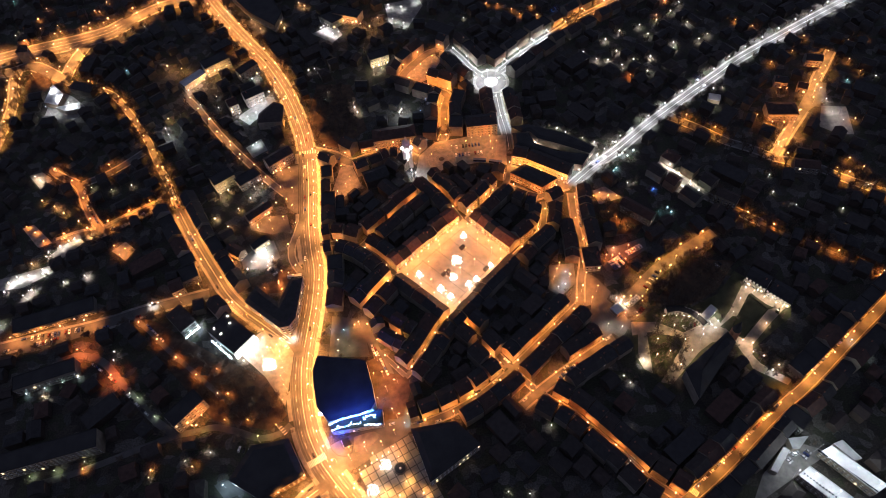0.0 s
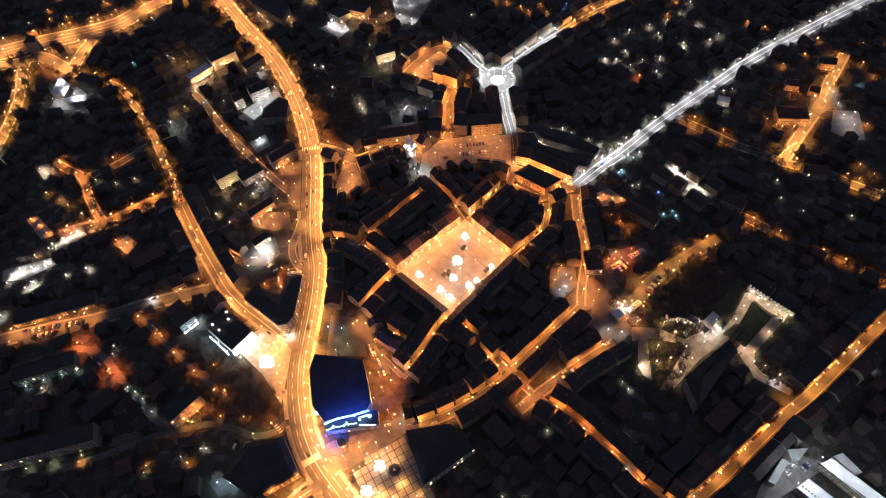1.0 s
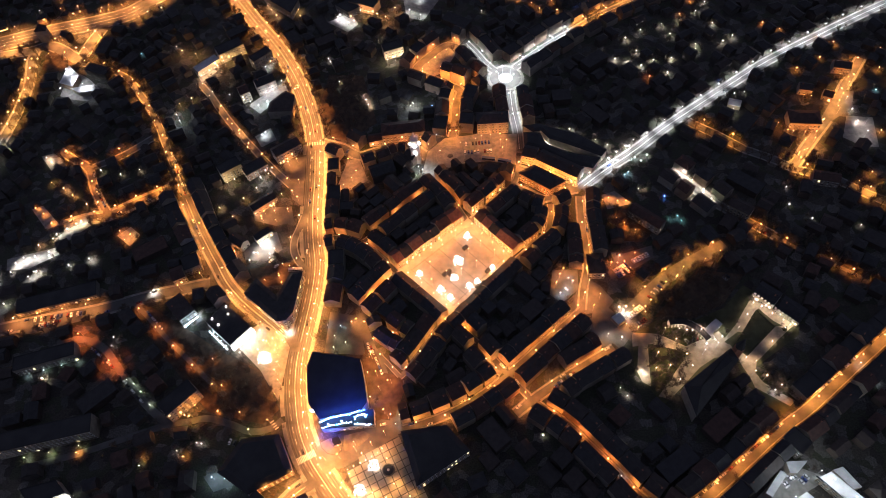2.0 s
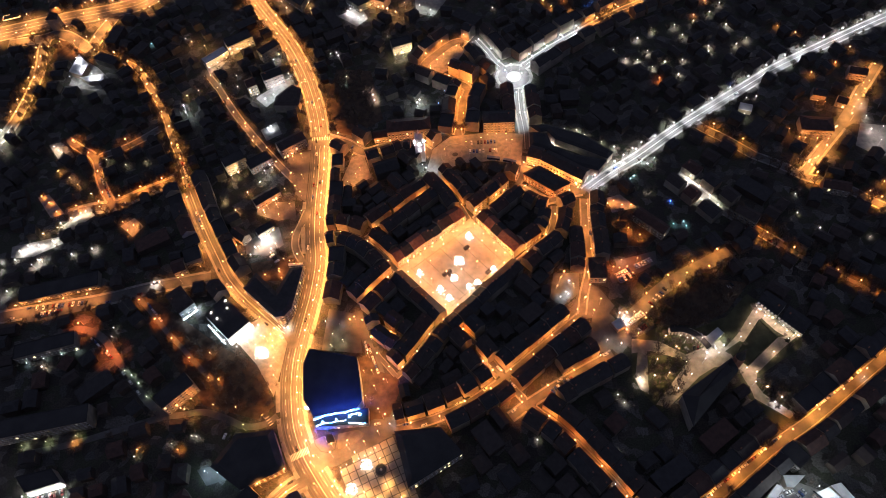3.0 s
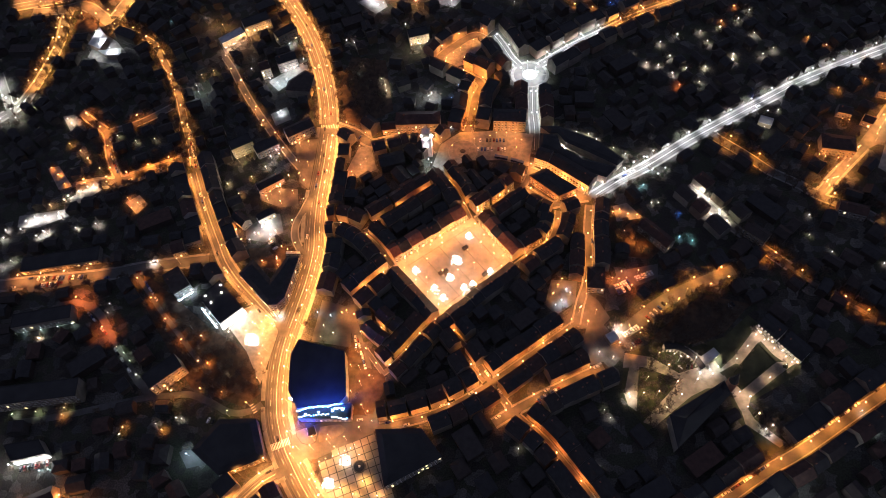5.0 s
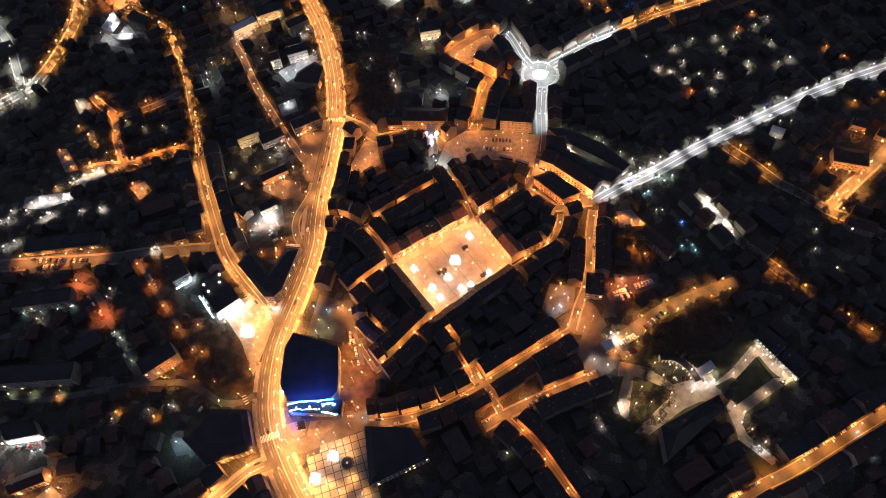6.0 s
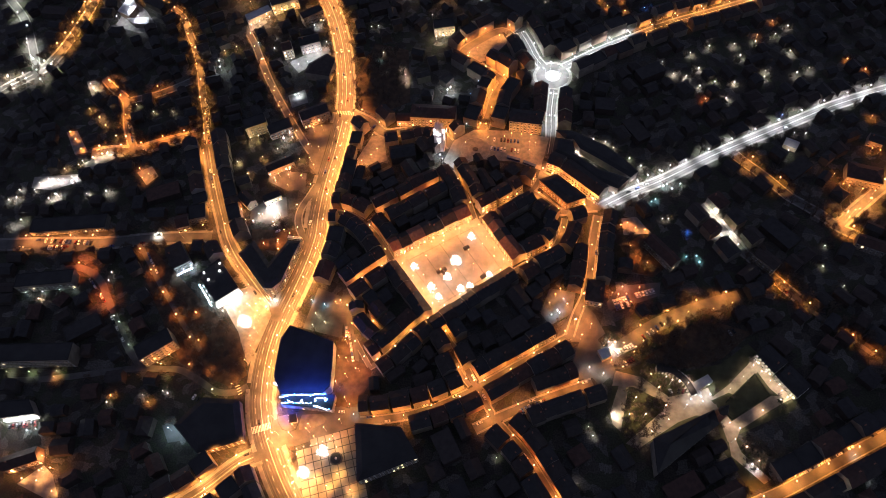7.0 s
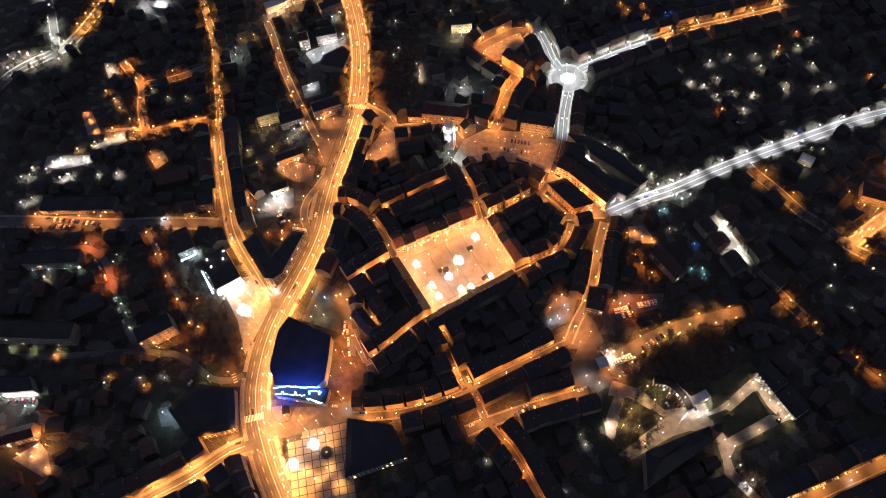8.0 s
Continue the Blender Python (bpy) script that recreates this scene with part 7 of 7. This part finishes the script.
    light(root, 0, 0, 2 * rad + 0.8, (1.0, 0.75, 0.45), power, 0.8)
    return tagged(root, "large globe of hoops covered in white bulbs", "light decoration", "square decorations")


for i, p in enumerate([(18.7, 332.8), (-21.8, 298.7), (-4.8, 282.6), (2.4, 275.4), (18.1, 284.8), (24.6, 288.9), (37.8, 301.7)]):
    light_tree(*p, (9.5, 8.5, 10, 8, 9, 7.5, 6)[i], 250, i)
for p, r0, w in zip([(10.6, 308.9), (6.4, 293.8)], (3.4, 2.4), (900, 400)):
    light_globe(*p, r0, w)
for p in [(-54.5, 145.5), (-63.7, 129.1)]:
    light_globe(*p, 3.2, 900)
light_globe(*(-141.0, 230.3), 4.2, 2500)


for p in [(-108.9, 497.2), (-100.6, 507.9), (-89.2, 498.4), (-78.0, 489.0), (-94.7, 476.0), (-83.7, 467.0), (-103.0, 473.4), (-112.2, 517.5), (-98.0, 527.8), (-86.4, 522.0), (-75.1, 504.3), (-89.1, 456.6), (-71.6, 469.1)]:
    if not near_road([p], None, 1.0)[0]:
        tree(*p)


tagged(new("far_trees", far_wood.mesh("far_trees", M_BARK)), "leafless winter trees of the outer streets and gardens", "trees", kind="stuff")


# ------------------------------------------------------------------ curved colonnade of the park
def colonnade(pts, h):
    line = smooth_line(pts, 2.4)
    root = tagged(new("colonnade"), "curved pale stone colonnade lit from below", "colonnade")
    root.location = (line[0][0], line[0][1], 0)
    loc = line - line[0]
    col = Build().box(-0.45, -0.45, 0, 0.45, 0.45, 0.3).tube((0, 0, 0.3), (0, 0, h - 0.3), 0.34, 0.3, 8).box(-0.42, -0.42, h - 0.3, 0.42, 0.42, h).mesh("column", M_STONE)
    for p in loc[::1]:
        part("column", col, root, pose(p[0], p[1], 0.03))
    part("beam", strip(loc, -0.6, 0.6, h + 0.033, h + 0.9).mesh("beam", M_STONE), root)
    part("back_wall", strip(loc, 3.4, 3.9, -0.2, h + 0.03).mesh("back_wall", M_STONE), root)
    part("roof", strip(loc, -0.8, 4.1, h + 0.904, h + 1.15).mesh("roof", M_FLAT), root, None, "dark felt roof")


colonnade([(167.9, 241.1), (177.6, 241.1), (187.0, 235.0), (192.4, 226.5)], 4.5)


# ------------------------------------------------------------------ buses and stalls
def bus(a, b, colour, label):
    """City bus standing from a to b."""
    a, b = np.array(a), np.array(b)
    d = (b - a) / np.linalg.norm(b - a)
    root = tagged(new("bus"), label, "bus", "standing buses")
    root.matrix_basis = pose(*((a + b) / 2), 0.09, 0, 0, math.degrees(math.atan2(d[1], d[0])))
    body = Build().box(-5.9, -1.25, 0.35, 5.9, 1.25, 1.3)
    part("body", body.mesh("body", plain("bus_paint", colour, 0.35)), root)
    part("window_band", Build().box(-5.85, -1.22, 1.304, 5.85, 1.22, 2.55).mesh("window_band", M_GLASS), root)
    top = Build().box(-5.9, -1.25, 2.554, 5.9, 1.25, 2.95).box(-3.2, -0.8, 2.95, -0.6, 0.8, 3.2).box(1.2, -0.8, 2.95, 3.2, 0.8, 3.15)
    part("roof", top.mesh("roof", plain("bus_roof", tuple(0.9 * c for c in colour), 0.5)), root)
    tyre = Build().tube((0, -0.15, 0), (0, 0.15, 0), 0.48, 0.48, 12).mesh("wheel", M_RUBBER)
    for x in (-3.4, 3.6):
        for y in (-1.1, 1.1):
            part("wheel", tyre, root, pose(x, y, 0.48))


bus((-129.6, 310.2), (-121.5, 310.4), (0.7, 0.68, 0.6), "white city bus at a stop")
bus((36.2, 418.6), (47.5, 416.4), (0.05, 0.09, 0.2), "dark blue bus on the square")
bus((50.6, 415.3), (61.6, 411.8), (0.05, 0.09, 0.2), "dark blue bus on the square")


def stall(x, y, turn, w, d):
    root = tagged(new("market_stall"), "small wooden market stall with a pitched roof", "market stall", "market stalls")
    root.matrix_basis = pose(x, y, 0.1, 0, 0, turn)
    part("counter", Build().box(-w / 2, -d / 2, 0, w / 2, d / 2, 1.1).mesh("counter", M_BARK), root)
    for px in (-1, 1):
        for py in (-1, 1):
            part("post", Build().box(px * (w / 2 - 0.1) - 0.06, py * (d / 2 - 0.1) - 0.06, 1.1, px * (w / 2 - 0.1) + 0.06, py * (d / 2 - 0.1) + 0.06, 2.3).mesh("post", M_BARK), root)
    e = 0.35
    v = [(-w / 2 - e, -d / 2 - e, 2.3), (w / 2 + e, -d / 2 - e, 2.3), (w / 2 + e, d / 2 + e, 2.3), (-w / 2 - e, d / 2 + e, 2.3), (-w / 2 - e, 0, 3.2), (w / 2 + e, 0, 3.2)]
    part("roof", Build().add(v, [(0, 1, 5, 4), (2, 3, 4, 5), (1, 2, 5), (3, 0, 4), (3, 2, 1, 0)]).mesh("roof", M_ROOF), root)


for p, tn in zip([(1.8, 299.8), (-1.2, 298.0), (3.4, 296.9), (25.1, 285.1), (29.1, 287.3), (33.7, 298.9), (16.3, 322.5)], (40, 40, 130, 45, 45, 45, 40)):
    stall(*p, tn, 4.2, 2.6)
# church tower
TOWER_GLASS = glow("tower_floodlight_glass", (0.92, 0.96, 1.0), 60.0)
root = tagged(new("church_tower"), "white-lit baroque church tower with a lantern", "church tower")
tx, ty = (-23.6, 421.6)
root.location = (tx, ty, 0)
part("shaft", Build().box(-4, -4, -0.3, 4, 4, 22).box(-4.4, -4.4, 22, 4.4, 4.4, 22.8).mesh("shaft", M_STONE), root)
part("belfry", Build().box(-3.2, -3.2, 22.8, 3.2, 3.2, 29).box(-3.7, -3.7, 29, 3.7, 3.7, 29.7).mesh("belfry", M_STONE), root)
part("dome", Build().ball((0, 0, 29.7), 3.0, 0, 16, 10, 1.1).mesh("dome", M_PALE), root)
part("lantern", Build().tube((0, 0, 32.6), (0, 0, 35), 1.0, 0.9, 8).tube((0, 0, 35), (0, 0, 38.5), 1.1, 0.05, 8).mesh("lantern", M_STONE), root)
for x, y in ((0, -6.0), (-6.0, 0), (6.0, 0), (0, 6.0)):
    q = light(root, x, y, 11.0, (0.92, 0.96, 1.0), 17000, 0.3, "SPOT")
    q.data.spot_size = radians(50)
    q.matrix_basis = look((x, y, 11.0), (0, 0, 19))
for x, y in ((0, -4.2), (-4.2, 0), (4.2, 0)):
    part("floodlight", Build().box(x - 0.9, y - 0.6, 22.85, x + 0.9, y + 0.6, 23.6).mesh("floodlight", TOWER_GLASS), root)
# store lights
# Added spots over the terrace stand in for the sign lamps' blue spill.
for p, w in zip([(-87.7, 175.0), (-78.2, 176.8), (-68.6, 178.3), (-61.4, 179.7)], (1, 1, 1.2, 1.2)):
    b = tagged(new("blue_floodlight"), "blue floodlight on the store terrace, added for the roof spill", "floodlight", "store lights")
    b.location = (*p, 7.12)
    part("housing", Build().box(-0.6, -0.35, 0, 0.6, 0.35, 1.0).mesh("housing", BULB_CYAN), b)
    q = light(b, 0, 0.0, 8.5, BLUE, 13500 * w, 0.4, "SPOT")
    q.data.spot_size, q.data.spot_blend = radians(128), 0.6
    q.matrix_basis = look((0, 0, 8.5), (-1.0, 10.0, 1.0))
# Blue lamps added on the ground to tint the paving below the front.
for p in [(-93.1, 169.5), (-88.4, 165.5), (-85.0, 170.5)]:
    b = tagged(new("blue_floodlight"), "blue floodlight before the store, added for the ground spill", "floodlight", "store lights")
    b.location = (*p, 0.08)
    part("housing", Build().box(-0.3, -0.2, 0, 0.3, 0.2, 0.5).box(-0.05, -0.05, 0.5, 0.05, 0.05, 3.6).mesh("housing", M_DARKMETAL), b)
    light(b, 0, 0.0, 3.9, BLUE, 3500, 0.3)
ICE = glow("ice_blue_lamp", (0.35, 0.68, 1.0), 18.0)
BULB_DEEP = glow("deep_blue_lamp", (0.06, 0.25, 1.0), 14.0)
rnd = random.Random(61)
for pts, z, n in (([(-93.4, 175.0), (-83.7, 178.5), (-72.1, 180.0), (-61.0, 183.2)], 11.9, 20), ([(-92.3, 171.8), (-84.0, 174.1), (-70.3, 176.0)], 7.7, 13), ([(-69.9, 179.3), (-59.4, 181.2)], 7.7, 6), ([(-68.8, 173.6), (-56.5, 173.5)], 7.7, 8)):
    pts = np.array(pts)
    s = np.concatenate([[0], np.cumsum(np.linalg.norm(np.diff(pts, axis=0), axis=1))])
    for k in range(n):
        q = [np.interp((k + 0.5) / n * s[-1], s, pts[:, c]) for c in (0, 1)]
        i = min(int(np.searchsorted(s, (k + 0.5) / n * s[-1])), len(pts) - 1)
        d = pts[i] - pts[i - 1]
        t = tagged(new("sign_lamp"), "small ice-blue lamp box on the store parapet", "sign lamp", "store lights")
        t.matrix_basis = pose(q[0], q[1] + rnd.uniform(-0.5, 0.5), z, 0, 0, math.degrees(math.atan2(d[1], d[0])))
        big = rnd.uniform(0.25, 0.75)
        part("lamp_box", Build().box(-big, -0.35, 0.25, big, 0.35, 0.8).mesh("lamp_box", (ICE, LIT_WHITE, ICE, BULB_DEEP)[rnd.randrange(4)]), t)
        part("bracket", Build().box(-0.08, -0.08, -0.8, 0.08, 0.08, 0.25).mesh("bracket", M_DARKMETAL), t)
# kerbed bed before the store
bed = ccw(smooth_line([(-77.4, 168.6), (-62.9, 171.3), (-58.3, 168.4), (-65.0, 161.5), (-76.4, 157.7), (-77.4, 168.6)]))
tagged(new("flower_bed", Build().prism(bed, 0.0, 0.28).mesh("flower_bed", M_GRAVEL)), "kerbed bed of brown gravel before the store", "flower bed")
ln = smooth_line([(-95.1, 166.1), (-93.0, 160.5), (-88.7, 156.2), (-82.8, 155.2), (-78.7, 157.7), (-78.3, 163.3)])
tagged(new("kerb_store_front", strip(ln, -0.3, 0.3, 0.0, 0.25).mesh("kerb_store_front", M_JOINT)), "curved dark kerb wall before the store", "kerb", kind="structure")
sign = tagged(new("billboard"), "white glowing billboard on posts by the road", "billboard")
sign.location = (*(-98.5, 185.3), 0)
part("panel", Build().box(-3.2, -0.25, 6, 3.2, 0.25, 10.5).mesh("panel", LIT_WHITE), sign)
part("post", Build().tube((-2.4, 0, 0), (-2.4, 0, 6), 0.2, 0.2).tube((2.4, 0, 0), (2.4, 0, 6), 0.2, 0.2).mesh("post", M_DARKMETAL), sign)

# ------------------------------------------------------------------ plaza paving
o, e, f = np.array((-68.8, 124.8)), np.array((-29.6, 143.3)), np.array((-54.7, 103.5))
ex = (e - o) / np.linalg.norm(e - o)
ey = np.array((ex[1], -ex[0]))
ey = ey if ey @ (f - o) > 0 else -ey
poly = ccw([(-75.4, 144.9), (-38.4, 165.5), (-18.8, 124.7), (-3.4, 92.3), (-42.9, 82.1), (-70.4, 134.3)])
SLAB = Build().box(-2.4, -2.4, -0.05, 2.4, 2.4, 0.03).mesh("slab", M_SLAB)
plaza = bpy.data.objects["pavement_plaza"]
for i in range(-8, 16):
    for j in range(-12, 16):
        c = o + ex * (i * 5.4) + ey * (j * 5.4)
        if inside(tuple(c), poly):
            part("slab", SLAB, plaza, pose(c[0], c[1], 0.075, 0, 0, math.degrees(math.atan2(ex[1], ex[0]))))
fx, fy = (-44.9, 142.9)
fountain = tagged(new("fountain"), "round dark stone fountain on the plaza", "fountain")
fountain.location = (fx, fy, 0.1)
part("basin", Build().tube((0, 0, 0), (0, 0, 0.7), 4.6, 4.4, 28).mesh("basin", M_JOINT), fountain)
part("water", Build().tube((0, 0, 0.7), (0, 0, 0.76), 3.7, 3.7, 28).mesh("water", plain("dark_water", (0.02, 0.025, 0.03), 0.1)), fountain)
part("jet_head", Build().tube((0, 0, 0.76), (0, 0, 1.5), 0.9, 0.4, 12).mesh("jet_head", M_STONE), fountain)


# ------------------------------------------------------------------ zebra crossings and stop lines
def zebra(a, b, width=4.0, n=9):
    """Bars laid across a street from kerb a to kerb b."""
    a, b = np.array(a), np.array(b)
    d = (b - a) / np.linalg.norm(b - a)
    bar = Build().box(-width / 2, -0.3, -0.02, width / 2, 0.3, 0.02).mesh("zebra_bar", M_MARK)
    root = tagged(new("zebra_crossing"), "worn white zebra crossing on asphalt", "zebra crossing", kind="structure")
    root.matrix_basis = pose(a[0], a[1], 0.085)
    for k in range(n):
        q = (b - a) * (k + 0.5) / n
        part("zebra_bar", bar, root, pose(q[0], q[1], 0, 0, 0, math.degrees(math.atan2(d[1], d[0])) + 90))


zebra((-110.2, 151.1), (-97.5, 157.5), 5, 13)
zebra((-128.0, 449.5), (-110.7, 450.1), 4, 11)
zebra((-134.7, 251.9), (-127.0, 260.5), 4, 7)
zebra((149.8, 109.9), (154.0, 105.8), 4, 6)
zebra((-131.9, 182.2), (-126.6, 175.3), 3, 4)

# glazed showroom front
a, b = np.array((-291.9, 126.9)), np.array((-268.3, 134.1))
d = (b - a) / np.linalg.norm(b - a)
for k in range(6):
    q = a + (b - a) * (k + 0.5) / 6
    t = tagged(new("lit_shop_window"), "bright white shop window of the showroom", "shop window", "showroom windows")
    t.matrix_basis = pose(q[0] + d[1] * 0.5, q[1] - d[0] * 0.5, 0.6, 0, 0, math.degrees(math.atan2(d[1], d[0])))
    part("pane", Build().box(-1.7, -0.05, 0, 1.7, 0.05, 5.2).mesh("pane", LIT_WHITE), t)
    part("frame", Build().box(-1.85, -0.1, -0.6, -1.7, 0.1, 5.4).box(1.7, -0.1, -0.6, 1.85, 0.1, 5.4).mesh("frame", M_DARKMETAL), t)

# pavilion shop windows and the row of cold lamps on its wall
LIT_STRONG = glow("strong_white_glass", (1.0, 0.95, 0.88), 10.0)
a, b = np.array((-168.2, 239.9)), np.array((-152.8, 254.9))
d = (b - a) / np.linalg.norm(b - a)
for k in range(7):
    q = a + (b - a) * (k + 0.5) / 7
    t = tagged(new("lit_shop_window"), "blazing white shop window of the pavilion", "shop window", "pavilion windows")
    t.matrix_basis = pose(q[0] + d[1] * 0.6, q[1] - d[0] * 0.6, 0.5, 0, 0, math.degrees(math.atan2(d[1], d[0])))
    part("pane", Build().box(-1.25, -0.05, 0, 1.25, 0.05, 6.0).mesh("pane", LIT_STRONG), t)
    part("frame", Build().box(-1.4, -0.1, -0.5, -1.25, 0.1, 6.2).box(1.25, -0.1, -0.5, 1.4, 0.1, 6.2).mesh("frame", M_DARKMETAL), t)
COLD = glow("cold_wall_lamp", (0.65, 0.85, 1.0), 30.0)
for a, b, n in ((np.array((-187.7, 256.2)), np.array((-170.0, 238.8)), 8), (np.array((-209.8, 260.7)), np.array((-199.7, 269.6)), 6), (np.array((-235.4, 375.6)), np.array((-225.6, 354.7)), 6)):
    d = (b - a) / np.linalg.norm(b - a)
    for k in range(n):
        q = a + (b - a) * (k + 0.5) / n
        t = tagged(new("wall_lamp"), "cold white lamp box on a bracket", "wall lamp", "wall lamps")
        t.matrix_basis = pose(q[0] + d[1] * 0.9, q[1] - d[0] * 0.9, 5.0, 0, 0, math.degrees(math.atan2(d[1], d[0])))
        part("lamp_box", Build().box(-0.55, -0.4, 0, 0.55, 0.4, 0.5).mesh("lamp_box", COLD), t)
        part("bracket", Build().box(-0.06, 0.4, 0.1, 0.06, 1.2, 0.22).mesh("bracket", M_DARKMETAL), t)

# lamps on the pavilion roof and the bays beside the fork street
for p in [(-185.8, 264.0), (-180.0, 258.5), (-173.7, 267.6), (-176.1, 274.2)]:
    t = tagged(new("roof_lamp"), "warm white lamp on the pavilion roof", "roof lamp", "roof lamps")
    t.location = (*p, 8.0)
    part("lamp_head", Build().ball((0, 0, 1.3), 0.75, 0, 10, 6, 0.5).mesh("lamp_head", LIT_STRONG), t)
    part("mast", Build().tube((0, 0, 0), (0, 0, 1.2), 0.1, 0.1, 6).mesh("mast", M_DARKMETAL), t)


def bays(a, b, n, depth):
    """Painted lines between parking bays from a to b."""
    a, b = np.array(a), np.array(b)
    d = (b - a) / np.linalg.norm(b - a)
    root = tagged(new("parking_bays"), "white painted parking bays beside the street", "parking bays", kind="structure")
    root.matrix_basis = pose(a[0], a[1], 0.085)
    line = Build().box(0, -0.12, -0.02, depth, 0.12, 0.02).mesh("bay_line", M_MARK)
    for k in range(n + 1):
        q = (b - a) * k / n
        part("bay_line", line, root, pose(q[0], q[1], 0, 0, 0, math.degrees(math.atan2(d[1], d[0])) - 90))


bays((-178.6, 292.6), (-166.9, 280.1), 6, 4.5)
bays((-159.8, 272.9), (-149.5, 262.9), 6, 4.5)

# clipped hedges round the castle lawns
M_HEDGE = surface("clipped_hedge", (0.02, 0.026, 0.012), (0.05, 0.055, 0.026), 0.8, 9.0, 0.95)
for pts in ([(236.8, 251.7), (246.3, 237.4), (233.8, 226.9)], [(231.0, 224.5), (220.2, 215.4), (213.8, 222.1)], [(216.3, 227.0), (236.8, 251.7)]):
    ln = np.array(pts)
    tagged(new("lawn_hedge", strip(ln, -0.45, 0.45, 0.0, 0.8).mesh("lawn_hedge", M_HEDGE)), "low clipped hedge along the castle lawn", "hedge", "castle hedges")


def conifer(x, y, h):
    """Dark spruce: a trunk and tiers of drooping branches with ragged tips."""
    r = random.Random(4)
    root = tagged(new("spruce_tree"), "small dark spruce beside the castle court", "tree")
    root.location = (x, y, 0)
    part("trunk", Build().tube((0, 0, -0.1), (0, 0, h * 0.95), 0.22, 0.04, 7).mesh("trunk", M_BARK), root)
    crown = Build()
    for k in range(170):
        f = r.random() ** 0.7
        z = 0.8 + (h - 1.0) * f
        a, reach = r.uniform(0, 6.28), (1 - f) * h * 0.3 * r.uniform(0.7, 1.15) + 0.25
        c, q = math.cos(a), math.sin(a)
        tip = (c * reach, q * reach, z - 0.35 * reach)
        w = 0.1 + 0.16 * reach
        crown.add([(0, 0, z + 0.1), (c * reach * 0.6 - q * w, q * reach * 0.6 + c * w, z - 0.15), tip, (c * reach * 0.6 + q * w, q * reach * 0.6 - c * w, z - 0.15), (c * reach * 0.5, q * reach * 0.5, z + 0.12)],
                  [(0, 1, 4), (1, 2, 4), (2, 3, 4), (3, 0, 4), (0, 3, 2, 1)])
    part("crown", crown.mesh("crown", M_HEDGE), root)


conifer(252.5, 234.0, 7.0)
# battlement wall of the castle park
wall_line = smooth_line([(167.6, 243.2), (178.6, 244.5), (186.6, 241.5), (193.8, 235.7), (198.8, 228.8)])
wall = tagged(new("battlement_wall"), "curved pale stone wall with battlements", "wall")
part("wall", strip(wall_line, -0.6, 0.6, -0.2, 3.4).mesh("wall", M_STONE), wall)
merlon = Build().box(-0.75, -0.62, -0.05, 0.75, 0.62, 1.3).mesh("merlon", M_STONE)
buttress = Build().box(-0.5, 0.5, -0.2, 0.5, 1.7, 2.6).mesh("buttress", M_STONE)
for p, d in along(wall_line, 2.7):
    part("merlon", merlon, wall, pose(p[0], p[1], 3.4, 0, 0, math.degrees(math.atan2(d[1], d[0]))))
for p, d in along(wall_line, 5.4):
    part("buttress", buttress, wall, pose(p[0], p[1], 0, 0, 0, math.degrees(math.atan2(d[1], d[0]))))

# dormers on the castle roofs and roof lights on the school roofs
DORMER = Build().box(-0.7, -0.9, -1.5, 0.7, 0.9, 1.0).prism([(-0.9, -1.1), (0.9, -1.1), (0.9, 1.1), (-0.9, 1.1)], 1.004, 1.2, 1).mesh("dormer", M_STONE, M_FLAT)


def on_roof(building, name, data, x, y, z, turn, label):
    """A piece standing on the roof of a building, as a part of that roof."""
    roof = next(c for c in building.children if c.name.startswith("roof"))
    at = pose(*building.location, 0, 0, math.degrees(building.matrix_basis.to_euler().z))
    return part(name, data, roof, at.inverted() @ pose(x, y, z, 0, 0, turn), label)


def roof_light(sx):
    return Build().box(-sx, -0.55, -0.05, sx, 0.55, 0.35).box(-sx + 0.1, -0.42, 0.351, sx - 0.1, 0.42, 0.4, 1).mesh("roof_light", M_DARKMETAL, M_GLASS)


a, b = np.array((235.9, 263.7)), np.array((259.4, 237.4))
for k in range(12):
    q = a + (b - a) * (k + 0.5) / 12
    on_roof(CASTLE[k // 6], "dormer", DORMER, q[0], q[1], 8.4, math.degrees(math.atan2(*(b - a)[::-1])), "small pale dormer")
for wing, a, b, n, sx in ((SCHOOL[1], (219.6, 109.2), (238.6, 87.9), 13, 0.5), (SCHOOL[1], (222.9, 111.1), (241.7, 90.1), 13, 0.5), (SCHOOL[0], (239.4, 123.4), (264.7, 95.7), 4, 6.5)):
    a, b = np.array(a), np.array(b)
    pane = roof_light(sx)
    for k in range(n):
        q = a + (b - a) * (k + 0.5) / n
        on_roof(wing, "roof_light", pane, q[0], q[1], 9.0, math.degrees(math.atan2(*(b - a)[::-1])), "dark roof light")
